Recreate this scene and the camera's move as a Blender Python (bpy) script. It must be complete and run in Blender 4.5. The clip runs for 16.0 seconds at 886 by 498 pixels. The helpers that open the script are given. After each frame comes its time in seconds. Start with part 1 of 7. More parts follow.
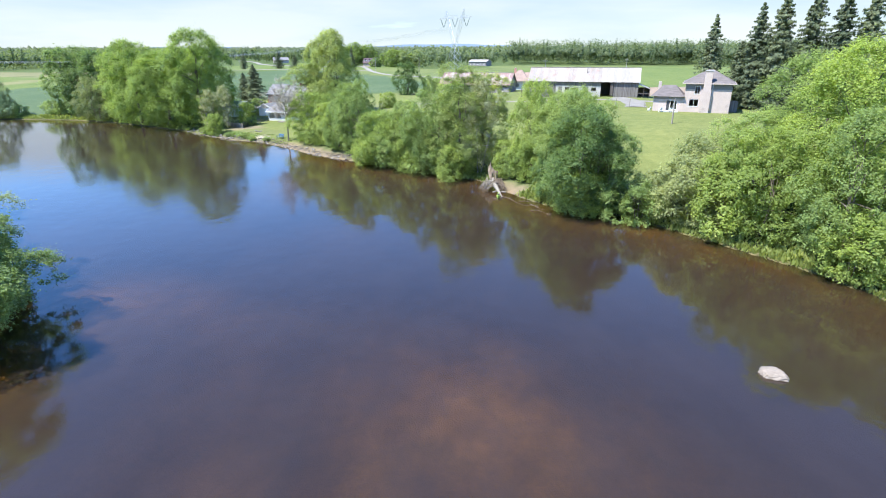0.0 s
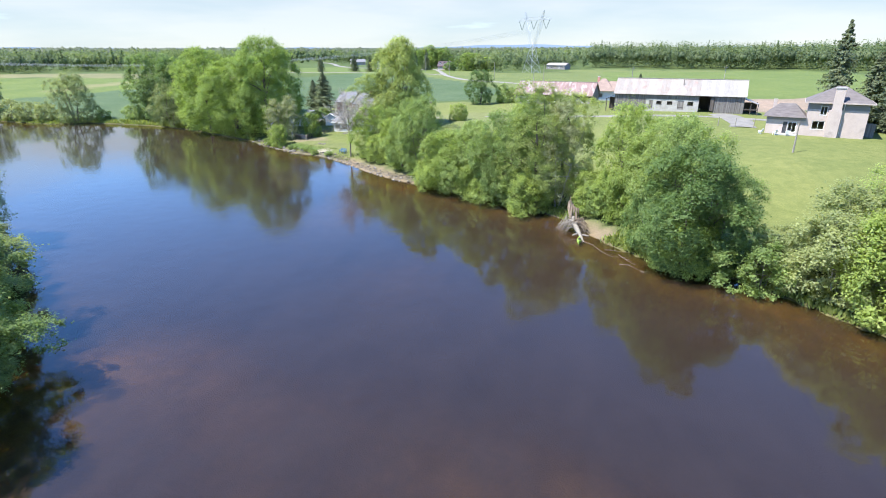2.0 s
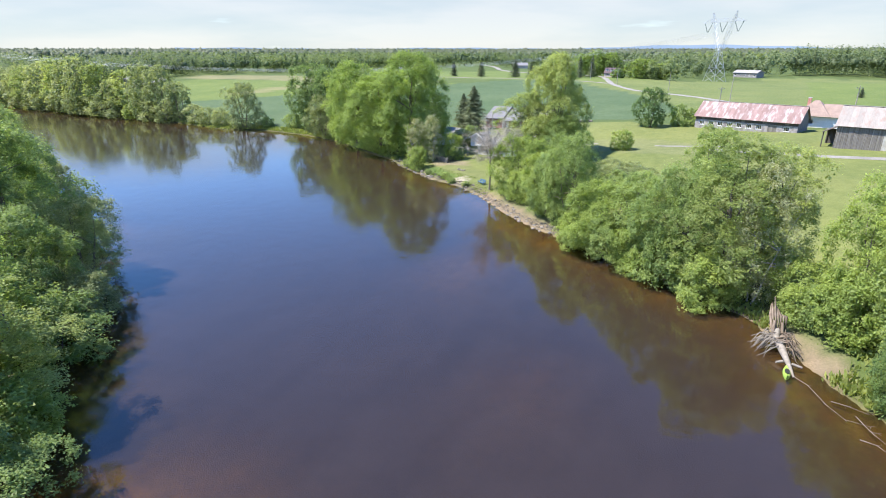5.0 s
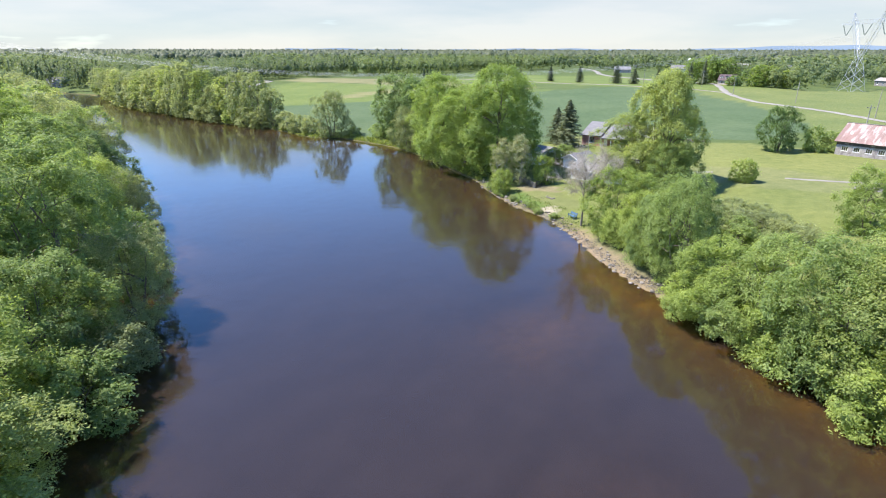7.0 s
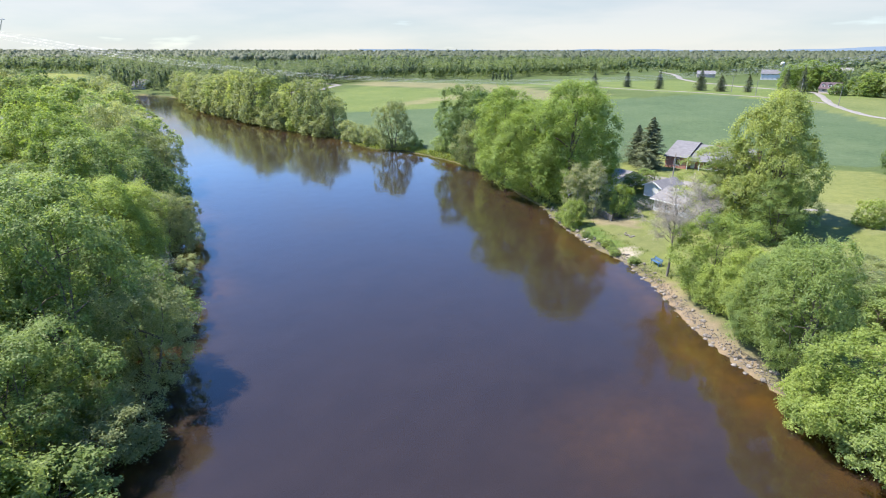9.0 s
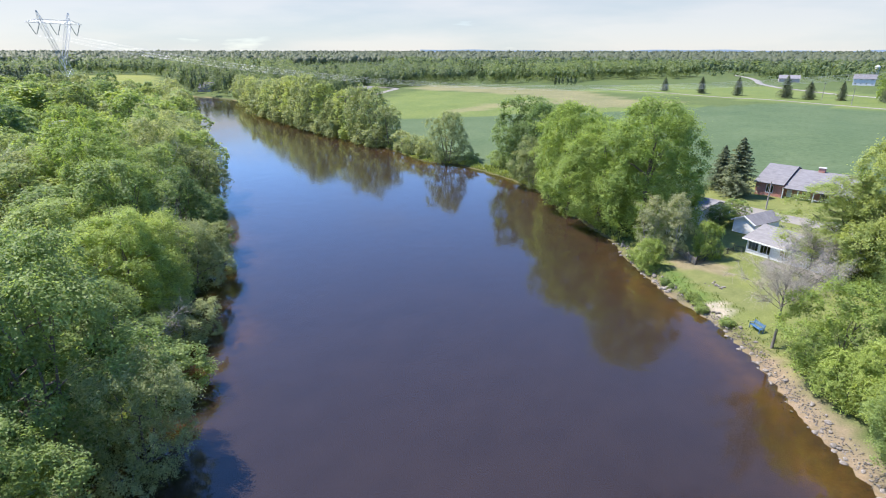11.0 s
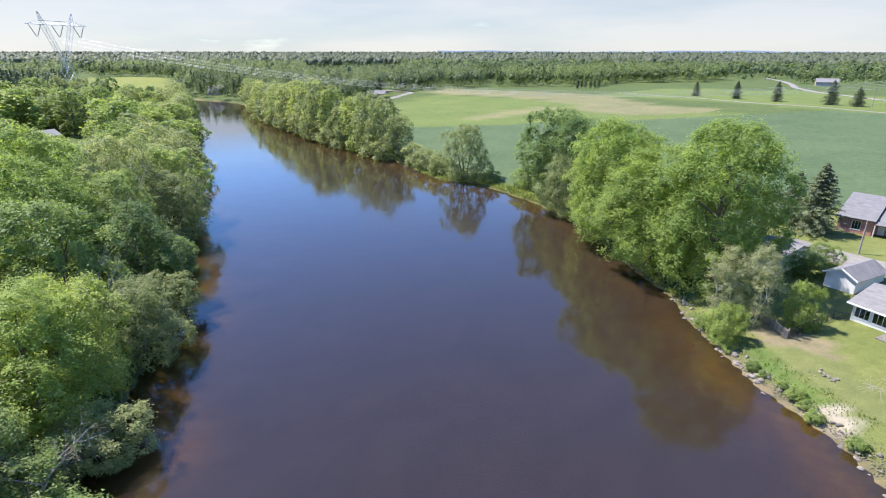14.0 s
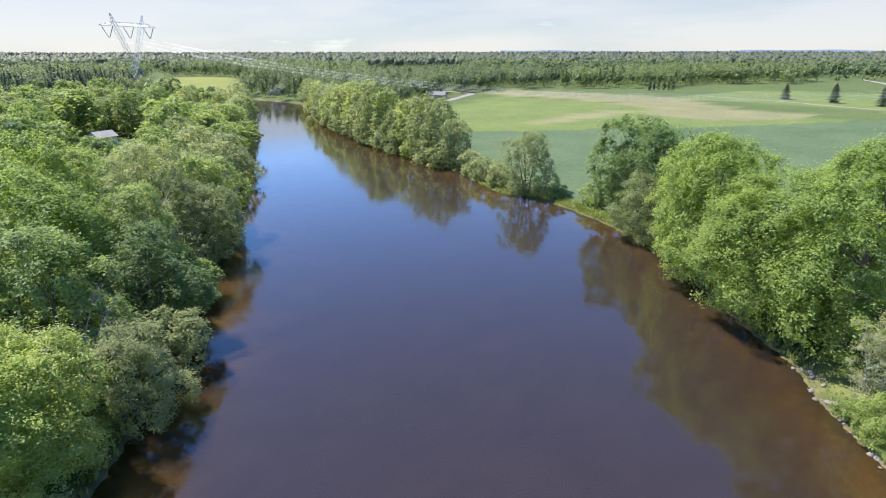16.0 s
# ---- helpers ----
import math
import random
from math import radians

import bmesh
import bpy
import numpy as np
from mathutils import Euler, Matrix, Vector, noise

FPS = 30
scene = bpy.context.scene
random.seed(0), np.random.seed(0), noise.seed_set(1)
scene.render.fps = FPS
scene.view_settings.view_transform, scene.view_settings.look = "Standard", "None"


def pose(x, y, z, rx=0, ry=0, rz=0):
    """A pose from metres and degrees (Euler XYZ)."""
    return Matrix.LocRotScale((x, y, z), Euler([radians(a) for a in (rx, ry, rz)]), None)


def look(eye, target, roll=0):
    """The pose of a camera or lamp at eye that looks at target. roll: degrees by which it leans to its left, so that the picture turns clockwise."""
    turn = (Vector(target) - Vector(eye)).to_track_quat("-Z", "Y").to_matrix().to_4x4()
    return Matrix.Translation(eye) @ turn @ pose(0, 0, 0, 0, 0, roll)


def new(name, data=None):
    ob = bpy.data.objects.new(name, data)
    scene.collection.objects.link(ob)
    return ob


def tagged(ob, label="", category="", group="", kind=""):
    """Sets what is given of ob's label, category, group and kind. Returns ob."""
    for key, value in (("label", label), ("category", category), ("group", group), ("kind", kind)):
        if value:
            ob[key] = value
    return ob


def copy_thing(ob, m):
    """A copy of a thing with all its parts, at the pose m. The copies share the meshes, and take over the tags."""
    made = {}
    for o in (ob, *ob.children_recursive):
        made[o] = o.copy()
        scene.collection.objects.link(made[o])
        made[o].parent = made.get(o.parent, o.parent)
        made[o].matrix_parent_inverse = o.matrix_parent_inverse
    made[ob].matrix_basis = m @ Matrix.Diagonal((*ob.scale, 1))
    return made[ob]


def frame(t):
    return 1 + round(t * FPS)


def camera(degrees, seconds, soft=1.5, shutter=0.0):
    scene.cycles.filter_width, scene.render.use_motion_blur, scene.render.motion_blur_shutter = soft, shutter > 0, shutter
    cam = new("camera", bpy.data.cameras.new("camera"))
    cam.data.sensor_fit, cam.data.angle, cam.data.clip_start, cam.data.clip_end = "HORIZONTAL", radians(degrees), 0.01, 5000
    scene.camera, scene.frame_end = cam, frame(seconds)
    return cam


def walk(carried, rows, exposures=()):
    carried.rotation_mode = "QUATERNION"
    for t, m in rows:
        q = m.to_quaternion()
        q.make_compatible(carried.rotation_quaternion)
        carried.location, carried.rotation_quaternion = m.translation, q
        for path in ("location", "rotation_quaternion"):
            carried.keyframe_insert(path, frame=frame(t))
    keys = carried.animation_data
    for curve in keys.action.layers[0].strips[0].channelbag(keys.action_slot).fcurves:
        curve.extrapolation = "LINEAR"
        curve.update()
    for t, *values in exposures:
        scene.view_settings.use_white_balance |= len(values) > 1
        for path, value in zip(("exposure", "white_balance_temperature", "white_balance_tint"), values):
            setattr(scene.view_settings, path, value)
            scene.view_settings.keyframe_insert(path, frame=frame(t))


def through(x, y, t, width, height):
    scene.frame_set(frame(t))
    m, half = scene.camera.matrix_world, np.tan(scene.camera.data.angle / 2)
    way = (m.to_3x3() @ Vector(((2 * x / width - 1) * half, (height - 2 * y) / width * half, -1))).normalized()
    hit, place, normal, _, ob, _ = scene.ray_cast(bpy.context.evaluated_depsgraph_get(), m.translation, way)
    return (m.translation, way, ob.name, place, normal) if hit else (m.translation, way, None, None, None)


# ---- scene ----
# ---------- camera ----------
cam = camera(79.2, 16.0, soft=1.0)
# seconds, x, y, z, yaw, pitch, roll
PATH = [
    (0.0, -0.00, 0.00, 18.75, 0.00, -20.39, -0.24),
    (0.5, -0.04, 2.88, 19.17, 1.49, -20.34, -0.22),
    (1.0, -0.13, 5.77, 19.60, 3.20, -20.29, -0.19),
    (1.5, -0.14, 8.48, 20.08, 5.39, -20.30, -0.17),
    (2.0, -0.25, 11.20, 20.62, 7.63, -20.34, -0.14),
    (2.5, -0.38, 13.90, 21.18, 9.98, -20.34, -0.10),
    (3.0, -0.55, 16.54, 21.74, 13.03, -20.37, -0.06),
    (3.5, -0.81, 19.16, 22.28, 15.81, -20.38, -0.06),
    (4.0, -1.19, 21.75, 22.82, 18.37, -20.33, -0.05),
    (5.0, -2.33, 26.87, 23.92, 24.13, -20.33, -0.02),
    (6.0, -4.01, 31.89, 25.06, 29.71, -20.30, -0.01),
    (6.5, -5.05, 34.36, 25.67, 32.05, -20.28, 0.01),
    (7.0, -6.22, 36.80, 26.32, 33.87, -20.29, 0.05),
    (7.5, -7.58, 39.18, 26.93, 34.93, -20.31, 0.08),
    (8.0, -9.09, 41.48, 27.52, 37.46, -20.32, 0.11),
    (9.0, -12.32, 46.06, 28.69, 40.95, -20.27, 0.08),
    (10.0, -15.91, 50.52, 29.76, 43.62, -20.24, 0.08),
    (10.5, -17.88, 52.67, 30.23, 45.15, -20.24, 0.09),
    (11.0, -19.98, 54.76, 30.63, 47.06, -20.24, 0.06),
    (11.5, -22.16, 56.86, 30.99, 48.81, -20.23, 0.02),
    (12.0, -24.42, 59.00, 31.31, 50.24, -20.22, 0.01),
    (12.5, -26.67, 61.11, 31.50, 49.71, -20.21, 0.02),
    (13.0, -28.98, 63.18, 31.55, 49.30, -20.23, 0.06),
    (13.5, -31.39, 65.28, 31.56, 49.03, -20.18, 0.06),
    (14.0, -33.82, 67.37, 31.55, 48.77, -20.16, 0.06),
    (14.5, -36.32, 69.48, 31.54, 49.31, -20.12, 0.04),
    (15.0, -38.90, 71.66, 31.49, 51.79, -20.14, 0.01),
    (15.5, -41.51, 73.82, 31.45, 53.53, -20.15, -0.03),
    (16.0, -44.11, 75.97, 31.46, 55.11, -20.16, -0.08),
]
walk(cam, [(t, pose(x, y, z, 90 + pitch, 0, yaw) @ pose(0, 0, 0, 0, 0, roll)) for t, x, y, z, yaw, pitch, roll in PATH],
     exposures=[(0.0, 1.52, 6150, 8), (2.0, 1.48, 6300, 9), (4.0, 1.43, 6430, 11), (8.0, 1.38, 6720, 11), (12.0, 1.31, 6520, 14), (16.0, 1.31, 6550, 14)])

# ---------- daylight ----------
SUN_ELEV = 59.0
TO_SUN = (-0.90, -0.43)
scene.view_settings.exposure = 1.35
world = bpy.data.worlds.new("world")
scene.world = world
world.use_nodes = True
wn, wl = world.node_tree.nodes, world.node_tree.links
sky = wn.new("ShaderNodeTexSky")
sky.sky_type = "NISHITA"
sky.sun_disc = False
sky.sun_elevation = radians(SUN_ELEV)
sky.sun_rotation = math.atan2(TO_SUN[0], TO_SUN[1])
sky.altitude, sky.air_density, sky.dust_density, sky.ozone_density = 1800, 1.1, 0.3, 4.0
# thin high cloud: a veil that thickens towards the horizon, broken higher up
tc = wn.new("ShaderNodeTexCoord")
sep = wn.new("ShaderNodeSeparateXYZ")
wl.new(tc.outputs["Generated"], sep.inputs[0])
mp = wn.new("ShaderNodeMapping")
mp.inputs["Scale"].default_value = (1.6, 1.6, 9.0)
wl.new(tc.outputs["Generated"], mp.inputs[0])
cl = wn.new("ShaderNodeTexNoise")
cl.inputs["Scale"].default_value, cl.inputs["Detail"].default_value, cl.inputs["Roughness"].default_value = 1.7, 5.0, 0.55
wl.new(mp.outputs[0], cl.inputs["Vector"])
veil = wn.new("ShaderNodeMapRange")
veil.inputs["From Min"].default_value, veil.inputs["From Max"].default_value = 0.11, 0.21
veil.inputs["To Min"].default_value, veil.inputs["To Max"].default_value = 0.50, -0.22
wl.new(sep.outputs["Z"], veil.inputs["Value"])
add = wn.new("ShaderNodeMath")
add.operation = "ADD"
wl.new(cl.outputs["Fac"], add.inputs[0])
wl.new(veil.outputs[0], add.inputs[1])
cover = wn.new("ShaderNodeMapRange")
cover.inputs["From Min"].default_value, cover.inputs["From Max"].default_value = 0.44, 0.86
cover.inputs["To Min"].default_value, cover.inputs["To Max"].default_value = 0.0, 0.92
wl.new(add.outputs[0], cover.inputs["Value"])
mixc = wn.new("ShaderNodeMix")
mixc.data_type = "RGBA"
tone = wn.new("ShaderNodeValToRGB")
tone.color_ramp.elements[0].position, tone.color_ramp.elements[0].color = 0.38, (1.56, 1.74, 1.86, 1)
tone.color_ramp.elements[1].position, tone.color_ramp.elements[1].color = 0.60, (1.92, 1.97, 2.00, 1)
wl.new(cl.outputs["Fac"], tone.inputs[0])
wl.new(tone.outputs[0], mixc.inputs[7])
wl.new(cover.outputs[0], mixc.inputs[0])
deep = wn.new("ShaderNodeHueSaturation")
deep.inputs["Hue"].default_value, deep.inputs["Saturation"].default_value, deep.inputs["Value"].default_value = 0.507, 1.2, 1.0
wl.new(sky.outputs[0], deep.inputs["Color"])
wl.new(deep.outputs[0], mixc.inputs[6])
bg = wn["Background"]
bg.inputs["Strength"].default_value = 0.15
wl.new(mixc.outputs[2], bg.inputs["Color"])

sun_data = bpy.data.lights.new("sun", "SUN")
sun_data.energy, sun_data.angle, sun_data.color = 4.15, radians(0.6), (1.0, 0.955, 0.88)
sun = new("sun", sun_data)
_h = math.cos(radians(SUN_ELEV))
_n = math.hypot(*TO_SUN)
sun.matrix_world = look((0, 0, 200), (-TO_SUN[0] / _n * _h * 100, -TO_SUN[1] / _n * _h * 100, 200 - math.sin(radians(SUN_ELEV)) * 100))

# ---------- materials ----------
def nodes_of(name):
    m = bpy.data.materials.new(name)
    m.use_nodes = True
    return m, m.node_tree.nodes, m.node_tree.links, m.node_tree.nodes["Principled BSDF"]


def ramp_node(n, stops):
    r = n.new("ShaderNodeValToRGB")
    e = r.color_ramp.elements
    while len(e) < len(stops):
        e.new(0.5)
    for k, (p, c) in enumerate(stops):
        e[k].position, e[k].color = p, (*c, 1)
    return r


def noise_node(n, l, scale, detail=4.0, rough=0.55, coord="Object", stretch=(1, 1, 1)):
    c = n.new("ShaderNodeTexCoord")
    g = n.new("ShaderNodeMapping")
    g.inputs["Scale"].default_value = stretch
    t = n.new("ShaderNodeTexNoise")
    t.inputs["Scale"].default_value, t.inputs["Detail"].default_value, t.inputs["Roughness"].default_value = scale, detail, rough
    l.new(c.outputs[coord], g.inputs[0])
    l.new(g.outputs[0], t.inputs["Vector"])
    return t


def blend(n, l, kind, a, b, fac):
    x = n.new("ShaderNodeMix")
    x.data_type, x.blend_type = "RGBA", kind
    for sock, val in ((x.inputs[0], fac), (x.inputs[6], a), (x.inputs[7], b)):
        if isinstance(val, (int, float)):
            sock.default_value = val
        elif isinstance(val, tuple):
            sock.default_value = (*val, 1)
        else:
            l.new(val, sock)
    return x.outputs[2]


def surface(name, c1, c2, scale=2.0, rough=0.8, fine=30.0, bump=0.3, metal=0.0, stretch=(1, 1, 1), stain=None, stain_scale=0.5, stain_at=(0.5, 0.62), spread=0.12, bump_dist=0.02):
    """A surface whose colour goes between c1 and c2 at two scales, with relief, stains and a slight shift from object to object."""
    m, n, l, p = nodes_of(name)
    a = noise_node(n, l, scale, 5.0, 0.6, "Object", stretch)
    r = ramp_node(n, [(0.32, c1), (0.68, c2)])
    l.new(a.outputs["Fac"], r.inputs[0])
    f = noise_node(n, l, fine, 3.0, 0.6, "Object", stretch)
    fr = ramp_node(n, [(0.3, (0.72, 0.72, 0.72)), (0.7, (1.12, 1.12, 1.12))])
    l.new(f.outputs["Fac"], fr.inputs[0])
    col = blend(n, l, "MULTIPLY", r.outputs[0], fr.outputs[0], 0.8)
    if stain:
        s = noise_node(n, l, stain_scale, 6.0, 0.65, "Object", stretch)
        sr = ramp_node(n, [(stain_at[0], (0, 0, 0)), (stain_at[1], (1, 1, 1))])
        l.new(s.outputs["Fac"], sr.inputs[0])
        col = blend(n, l, "MIX", col, stain, sr.outputs[0])
    if spread:
        o = n.new("ShaderNodeObjectInfo")
        vr = n.new("ShaderNodeMapRange")
        vr.inputs["To Min"].default_value, vr.inputs["To Max"].default_value = 1 - spread, 1 + spread
        l.new(o.outputs["Random"], vr.inputs["Value"])
        hv = n.new("ShaderNodeHueSaturation")
        l.new(vr.outputs[0], hv.inputs["Value"])
        l.new(col, hv.inputs["Color"])
        col = hv.outputs[0]
    l.new(col, p.inputs["Base Color"])
    p.inputs["Roughness"].default_value, p.inputs["Metallic"].default_value = rough, metal
    if bump:
        b = n.new("ShaderNodeBump")
        b.inputs["Strength"].default_value, b.inputs["Distance"].default_value = bump, bump_dist
        l.new(f.outputs["Fac"], b.inputs["Height"])
        l.new(b.outputs[0], p.inputs["Normal"])
    return m


def foliage(name, dark, mid, light, through=0.5, rough=0.55):
    """Leaves: each one between three greens, the whole plant a little shifted, some light coming through."""
    m, n, l, p = nodes_of(name)
    g = n.new("ShaderNodeNewGeometry")
    r = ramp_node(n, [(0.0, dark), (0.5, mid), (1.0, light)])
    l.new(g.outputs["Random Per Island"], r.inputs[0])
    big = noise_node(n, l, 0.35, 3.0, 0.5)
    br = ramp_node(n, [(0.3, (0.78, 0.82, 0.80)), (0.7, (1.18, 1.14, 1.0))])
    l.new(big.outputs["Fac"], br.inputs[0])
    col = blend(n, l, "MULTIPLY", r.outputs[0], br.outputs[0], 1.0)
    o = n.new("ShaderNodeObjectInfo")
    hr = n.new("ShaderNodeMapRange")
    hr.inputs["To Min"].default_value, hr.inputs["To Max"].default_value = 0.484, 0.504
    l.new(o.outputs["Random"], hr.inputs["Value"])
    vr = n.new("ShaderNodeMapRange")
    vr.inputs["To Min"].default_value, vr.inputs["To Max"].default_value = 1.15, 0.83
    l.new(o.outputs["Random"], vr.inputs["Value"])
    hv = n.new("ShaderNodeHueSaturation")
    l.new(hr.outputs[0], hv.inputs["Hue"])
    l.new(vr.outputs[0], hv.inputs["Value"])
    l.new(col, hv.inputs["Color"])
    l.new(hv.outputs[0], p.inputs["Base Color"])
    p.inputs["Roughness"].default_value = rough
    p.inputs["Specular IOR Level"].default_value = 0.35
    t = n.new("ShaderNodeBsdfTranslucent")
    l.new(blend(n, l, "MULTIPLY", hv.outputs[0], (1.26, 1.24, 0.74), 1.0), t.inputs["Color"])
    mx = n.new("ShaderNodeMixShader")
    mx.inputs[0].default_value = through
    l.new(p.outputs[0], mx.inputs[1])
    l.new(t.outputs[0], mx.inputs[2])
    l.new(mx.outputs[0], n["Material Output"].inputs["Surface"])
    return m


M_LEAF = {
    "maple": foliage("maple_leaves", (0.196, 0.276, 0.074), (0.260, 0.358, 0.095), (0.338, 0.454, 0.130), 0.55),
    "darkmaple": foliage("dark_maple_leaves", (0.100, 0.166, 0.060), (0.138, 0.220, 0.077), (0.188, 0.286, 0.102), 0.55),
    "alder": foliage("alder_leaves", (0.187, 0.260, 0.089), (0.245, 0.335, 0.114), (0.319, 0.420, 0.156), 0.55),
    "willow": foliage("willow_leaves", (0.212, 0.257, 0.120), (0.274, 0.326, 0.154), (0.357, 0.406, 0.210), 0.55),
    "poplar": foliage("poplar_leaves", (0.204, 0.264, 0.091), (0.265, 0.338, 0.114), (0.350, 0.426, 0.160), 0.55),
    "bright": foliage("young_leaves", (0.218, 0.295, 0.082), (0.286, 0.374, 0.105), (0.370, 0.466, 0.144), 0.55),
    "birch": foliage("birch_leaves", (0.250, 0.277, 0.176), (0.325, 0.355, 0.228), (0.418, 0.451, 0.304), 0.55),
    "spruce": foliage("spruce_needles", (0.110, 0.140, 0.084), (0.150, 0.186, 0.112), (0.200, 0.238, 0.146), 0.4, 0.65),
    "weeds": foliage("bank_weeds", (0.151, 0.205, 0.061), (0.201, 0.262, 0.077), (0.269, 0.316, 0.109)),
}
M_BARK = surface("bark", (0.10, 0.08, 0.06), (0.20, 0.165, 0.13), 3.0, 0.9, 25.0, 0.8, stretch=(1, 1, 0.25))
M_DEADBARK = surface("dead_bark", (0.13, 0.112, 0.092), (0.24, 0.212, 0.178), 3.0, 0.9, 25.0, 0.8, stretch=(1, 1, 0.25))
M_TWIG = surface("dry_twigs", (0.34, 0.305, 0.245), (0.48, 0.435, 0.36), 3.0, 0.9, 25.0, 0.4)
M_GREYBARK = surface("grey_bark", (0.28, 0.258, 0.228), (0.43, 0.405, 0.365), 3.0, 0.9, 25.0, 0.8, stretch=(1, 1, 0.25))


def ground_material():
    m, n, l, p = nodes_of("ground_cover")
    a = n.new("ShaderNodeVertexColor")
    a.layer_name = "cover"
    big = noise_node(n, l, 0.06, 5.0, 0.6)
    br = ramp_node(n, [(0.3, (0.80, 0.86, 0.80)), (0.7, (1.20, 1.12, 1.10))])
    l.new(big.outputs["Fac"], br.inputs[0])
    mid = noise_node(n, l, 0.7, 5.0, 0.65)
    mr = ramp_node(n, [(0.3, (0.74, 0.78, 0.72)), (0.7, (1.26, 1.2, 1.2))])
    l.new(mid.outputs["Fac"], mr.inputs[0])
    fine = noise_node(n, l, 7.0, 4.0, 0.7)
    fr = ramp_node(n, [(0.3, (0.72, 0.74, 0.70)), (0.7, (1.28, 1.24, 1.24))])
    l.new(fine.outputs["Fac"], fr.inputs[0])
    c = blend(n, l, "MULTIPLY", a.outputs["Color"], br.outputs[0], 0.8)
    c = blend(n, l, "MULTIPLY", c, mr.outputs[0], 0.7)
    c = blend(n, l, "MULTIPLY", c, fr.outputs[0], 0.8)
    l.new(c, p.inputs["Base Color"])
    p.inputs["Roughness"].default_value = 0.95
    p.inputs["Specular IOR Level"].default_value = 0.15
    b = n.new("ShaderNodeBump")
    b.inputs["Strength"].default_value, b.inputs["Distance"].default_value = 0.6, 0.12
    l.new(fine.outputs["Fac"], b.inputs["Height"])
    l.new(b.outputs[0], p.inputs["Normal"])
    return m


def water_material():
    """Tannin-brown river water: a clear gloss over a murky, tinted body that lets the bed show where it is shallow."""
    m, n, l, p = nodes_of("river_water")
    n.remove(p)
    murk = n.new("ShaderNodeBsdfDiffuse")
    murk.inputs["Color"].default_value = (0.0335, 0.0235, 0.0185, 1)
    clear = n.new("ShaderNodeBsdfTransparent")
    clear.inputs["Color"].default_value = (0.56, 0.485, 0.30, 1)
    body = n.new("ShaderNodeMixShader")
    at = n.new("ShaderNodeVertexColor")
    at.layer_name = "clearness"
    streak = noise_node(n, l, 0.30, 5.0, 0.65, "Object", (1.0, 0.55, 1.0))
    sr = n.new("ShaderNodeMapRange")
    sr.inputs["From Min"].default_value, sr.inputs["From Max"].default_value = 0.30, 0.66
    sr.inputs["To Min"].default_value, sr.inputs["To Max"].default_value = 0.62, 1.12
    l.new(streak.outputs["Fac"], sr.inputs["Value"])
    cm = n.new("ShaderNodeMath")
    cm.operation = "MULTIPLY"
    l.new(at.outputs["Color"], cm.inputs[0])
    l.new(sr.outputs[0], cm.inputs[1])
    l.new(cm.outputs[0], body.inputs[0])
    l.new(murk.outputs[0], body.inputs[1])
    l.new(clear.outputs[0], body.inputs[2])
    gloss = n.new("ShaderNodeBsdfGlossy")
    gloss.inputs["Color"].default_value = (1, 1, 1, 1)
    rn = noise_node(n, l, 0.035, 3.0, 0.5)
    rr = n.new("ShaderNodeMapRange")
    rr.inputs["From Min"].default_value, rr.inputs["From Max"].default_value = 0.40, 0.65
    rr.inputs["To Min"].default_value, rr.inputs["To Max"].default_value = 0.05, 0.11
    l.new(rn.outputs["Fac"], rr.inputs["Value"])
    l.new(rr.outputs[0], gloss.inputs["Roughness"])
    w1 = noise_node(n, l, 0.55, 3.0, 0.5)
    w2 = noise_node(n, l, 3.2, 2.0, 0.5)
    b1 = n.new("ShaderNodeBump")
    b1.inputs["Strength"].default_value, b1.inputs["Distance"].default_value = 0.10, 0.20
    l.new(w1.outputs["Fac"], b1.inputs["Height"])
    b2 = n.new("ShaderNodeBump")
    b2.inputs["Strength"].default_value, b2.inputs["Distance"].default_value = 0.06, 0.03
    l.new(w2.outputs["Fac"], b2.inputs["Height"])
    l.new(b1.outputs[0], b2.inputs["Normal"])
    l.new(b2.outputs[0], gloss.inputs["Normal"])
    fr = n.new("ShaderNodeFresnel")
    fr.inputs["IOR"].default_value = 1.5
    l.new(b2.outputs[0], fr.inputs["Normal"])
    mx = n.new("ShaderNodeMixShader")
    l.new(fr.outputs[0], mx.inputs[0])
    l.new(body.outputs[0], mx.inputs[1])
    l.new(gloss.outputs[0], mx.inputs[2])
    l.new(mx.outputs[0], n["Material Output"].inputs["Surface"])
    return m

# ---------- river, ground, land cover ----------
RIGHT_SHORE = [(60, -120), (50, -40), (43, 0), (38, 25), (35.2, 38.5), (32.9, 44.6), (27.5, 52.8), (21.5, 61.7), (15.2, 64.2), (11.1, 69.7), (5.7, 80.4),
               (-2.2, 86.6), (-14.5, 95.3), (-21.1, 99.7), (-27, 105.2), (-33.2, 112.3), (-39.3, 117.7), (-47.6, 121.7), (-58.5, 130.1), (-63, 135),
               (-71.6, 140), (-80.2, 145.9), (-92, 153), (-106.5, 159), (-119.5, 161.3), (-130, 162.3), (-138.5, 158.2), (-165, 164.5), (-202, 164.3),
               (-229, 167.6), (-273.6, 173), (-297.7, 178), (-334, 190), (-370, 203), (-400, 206)]
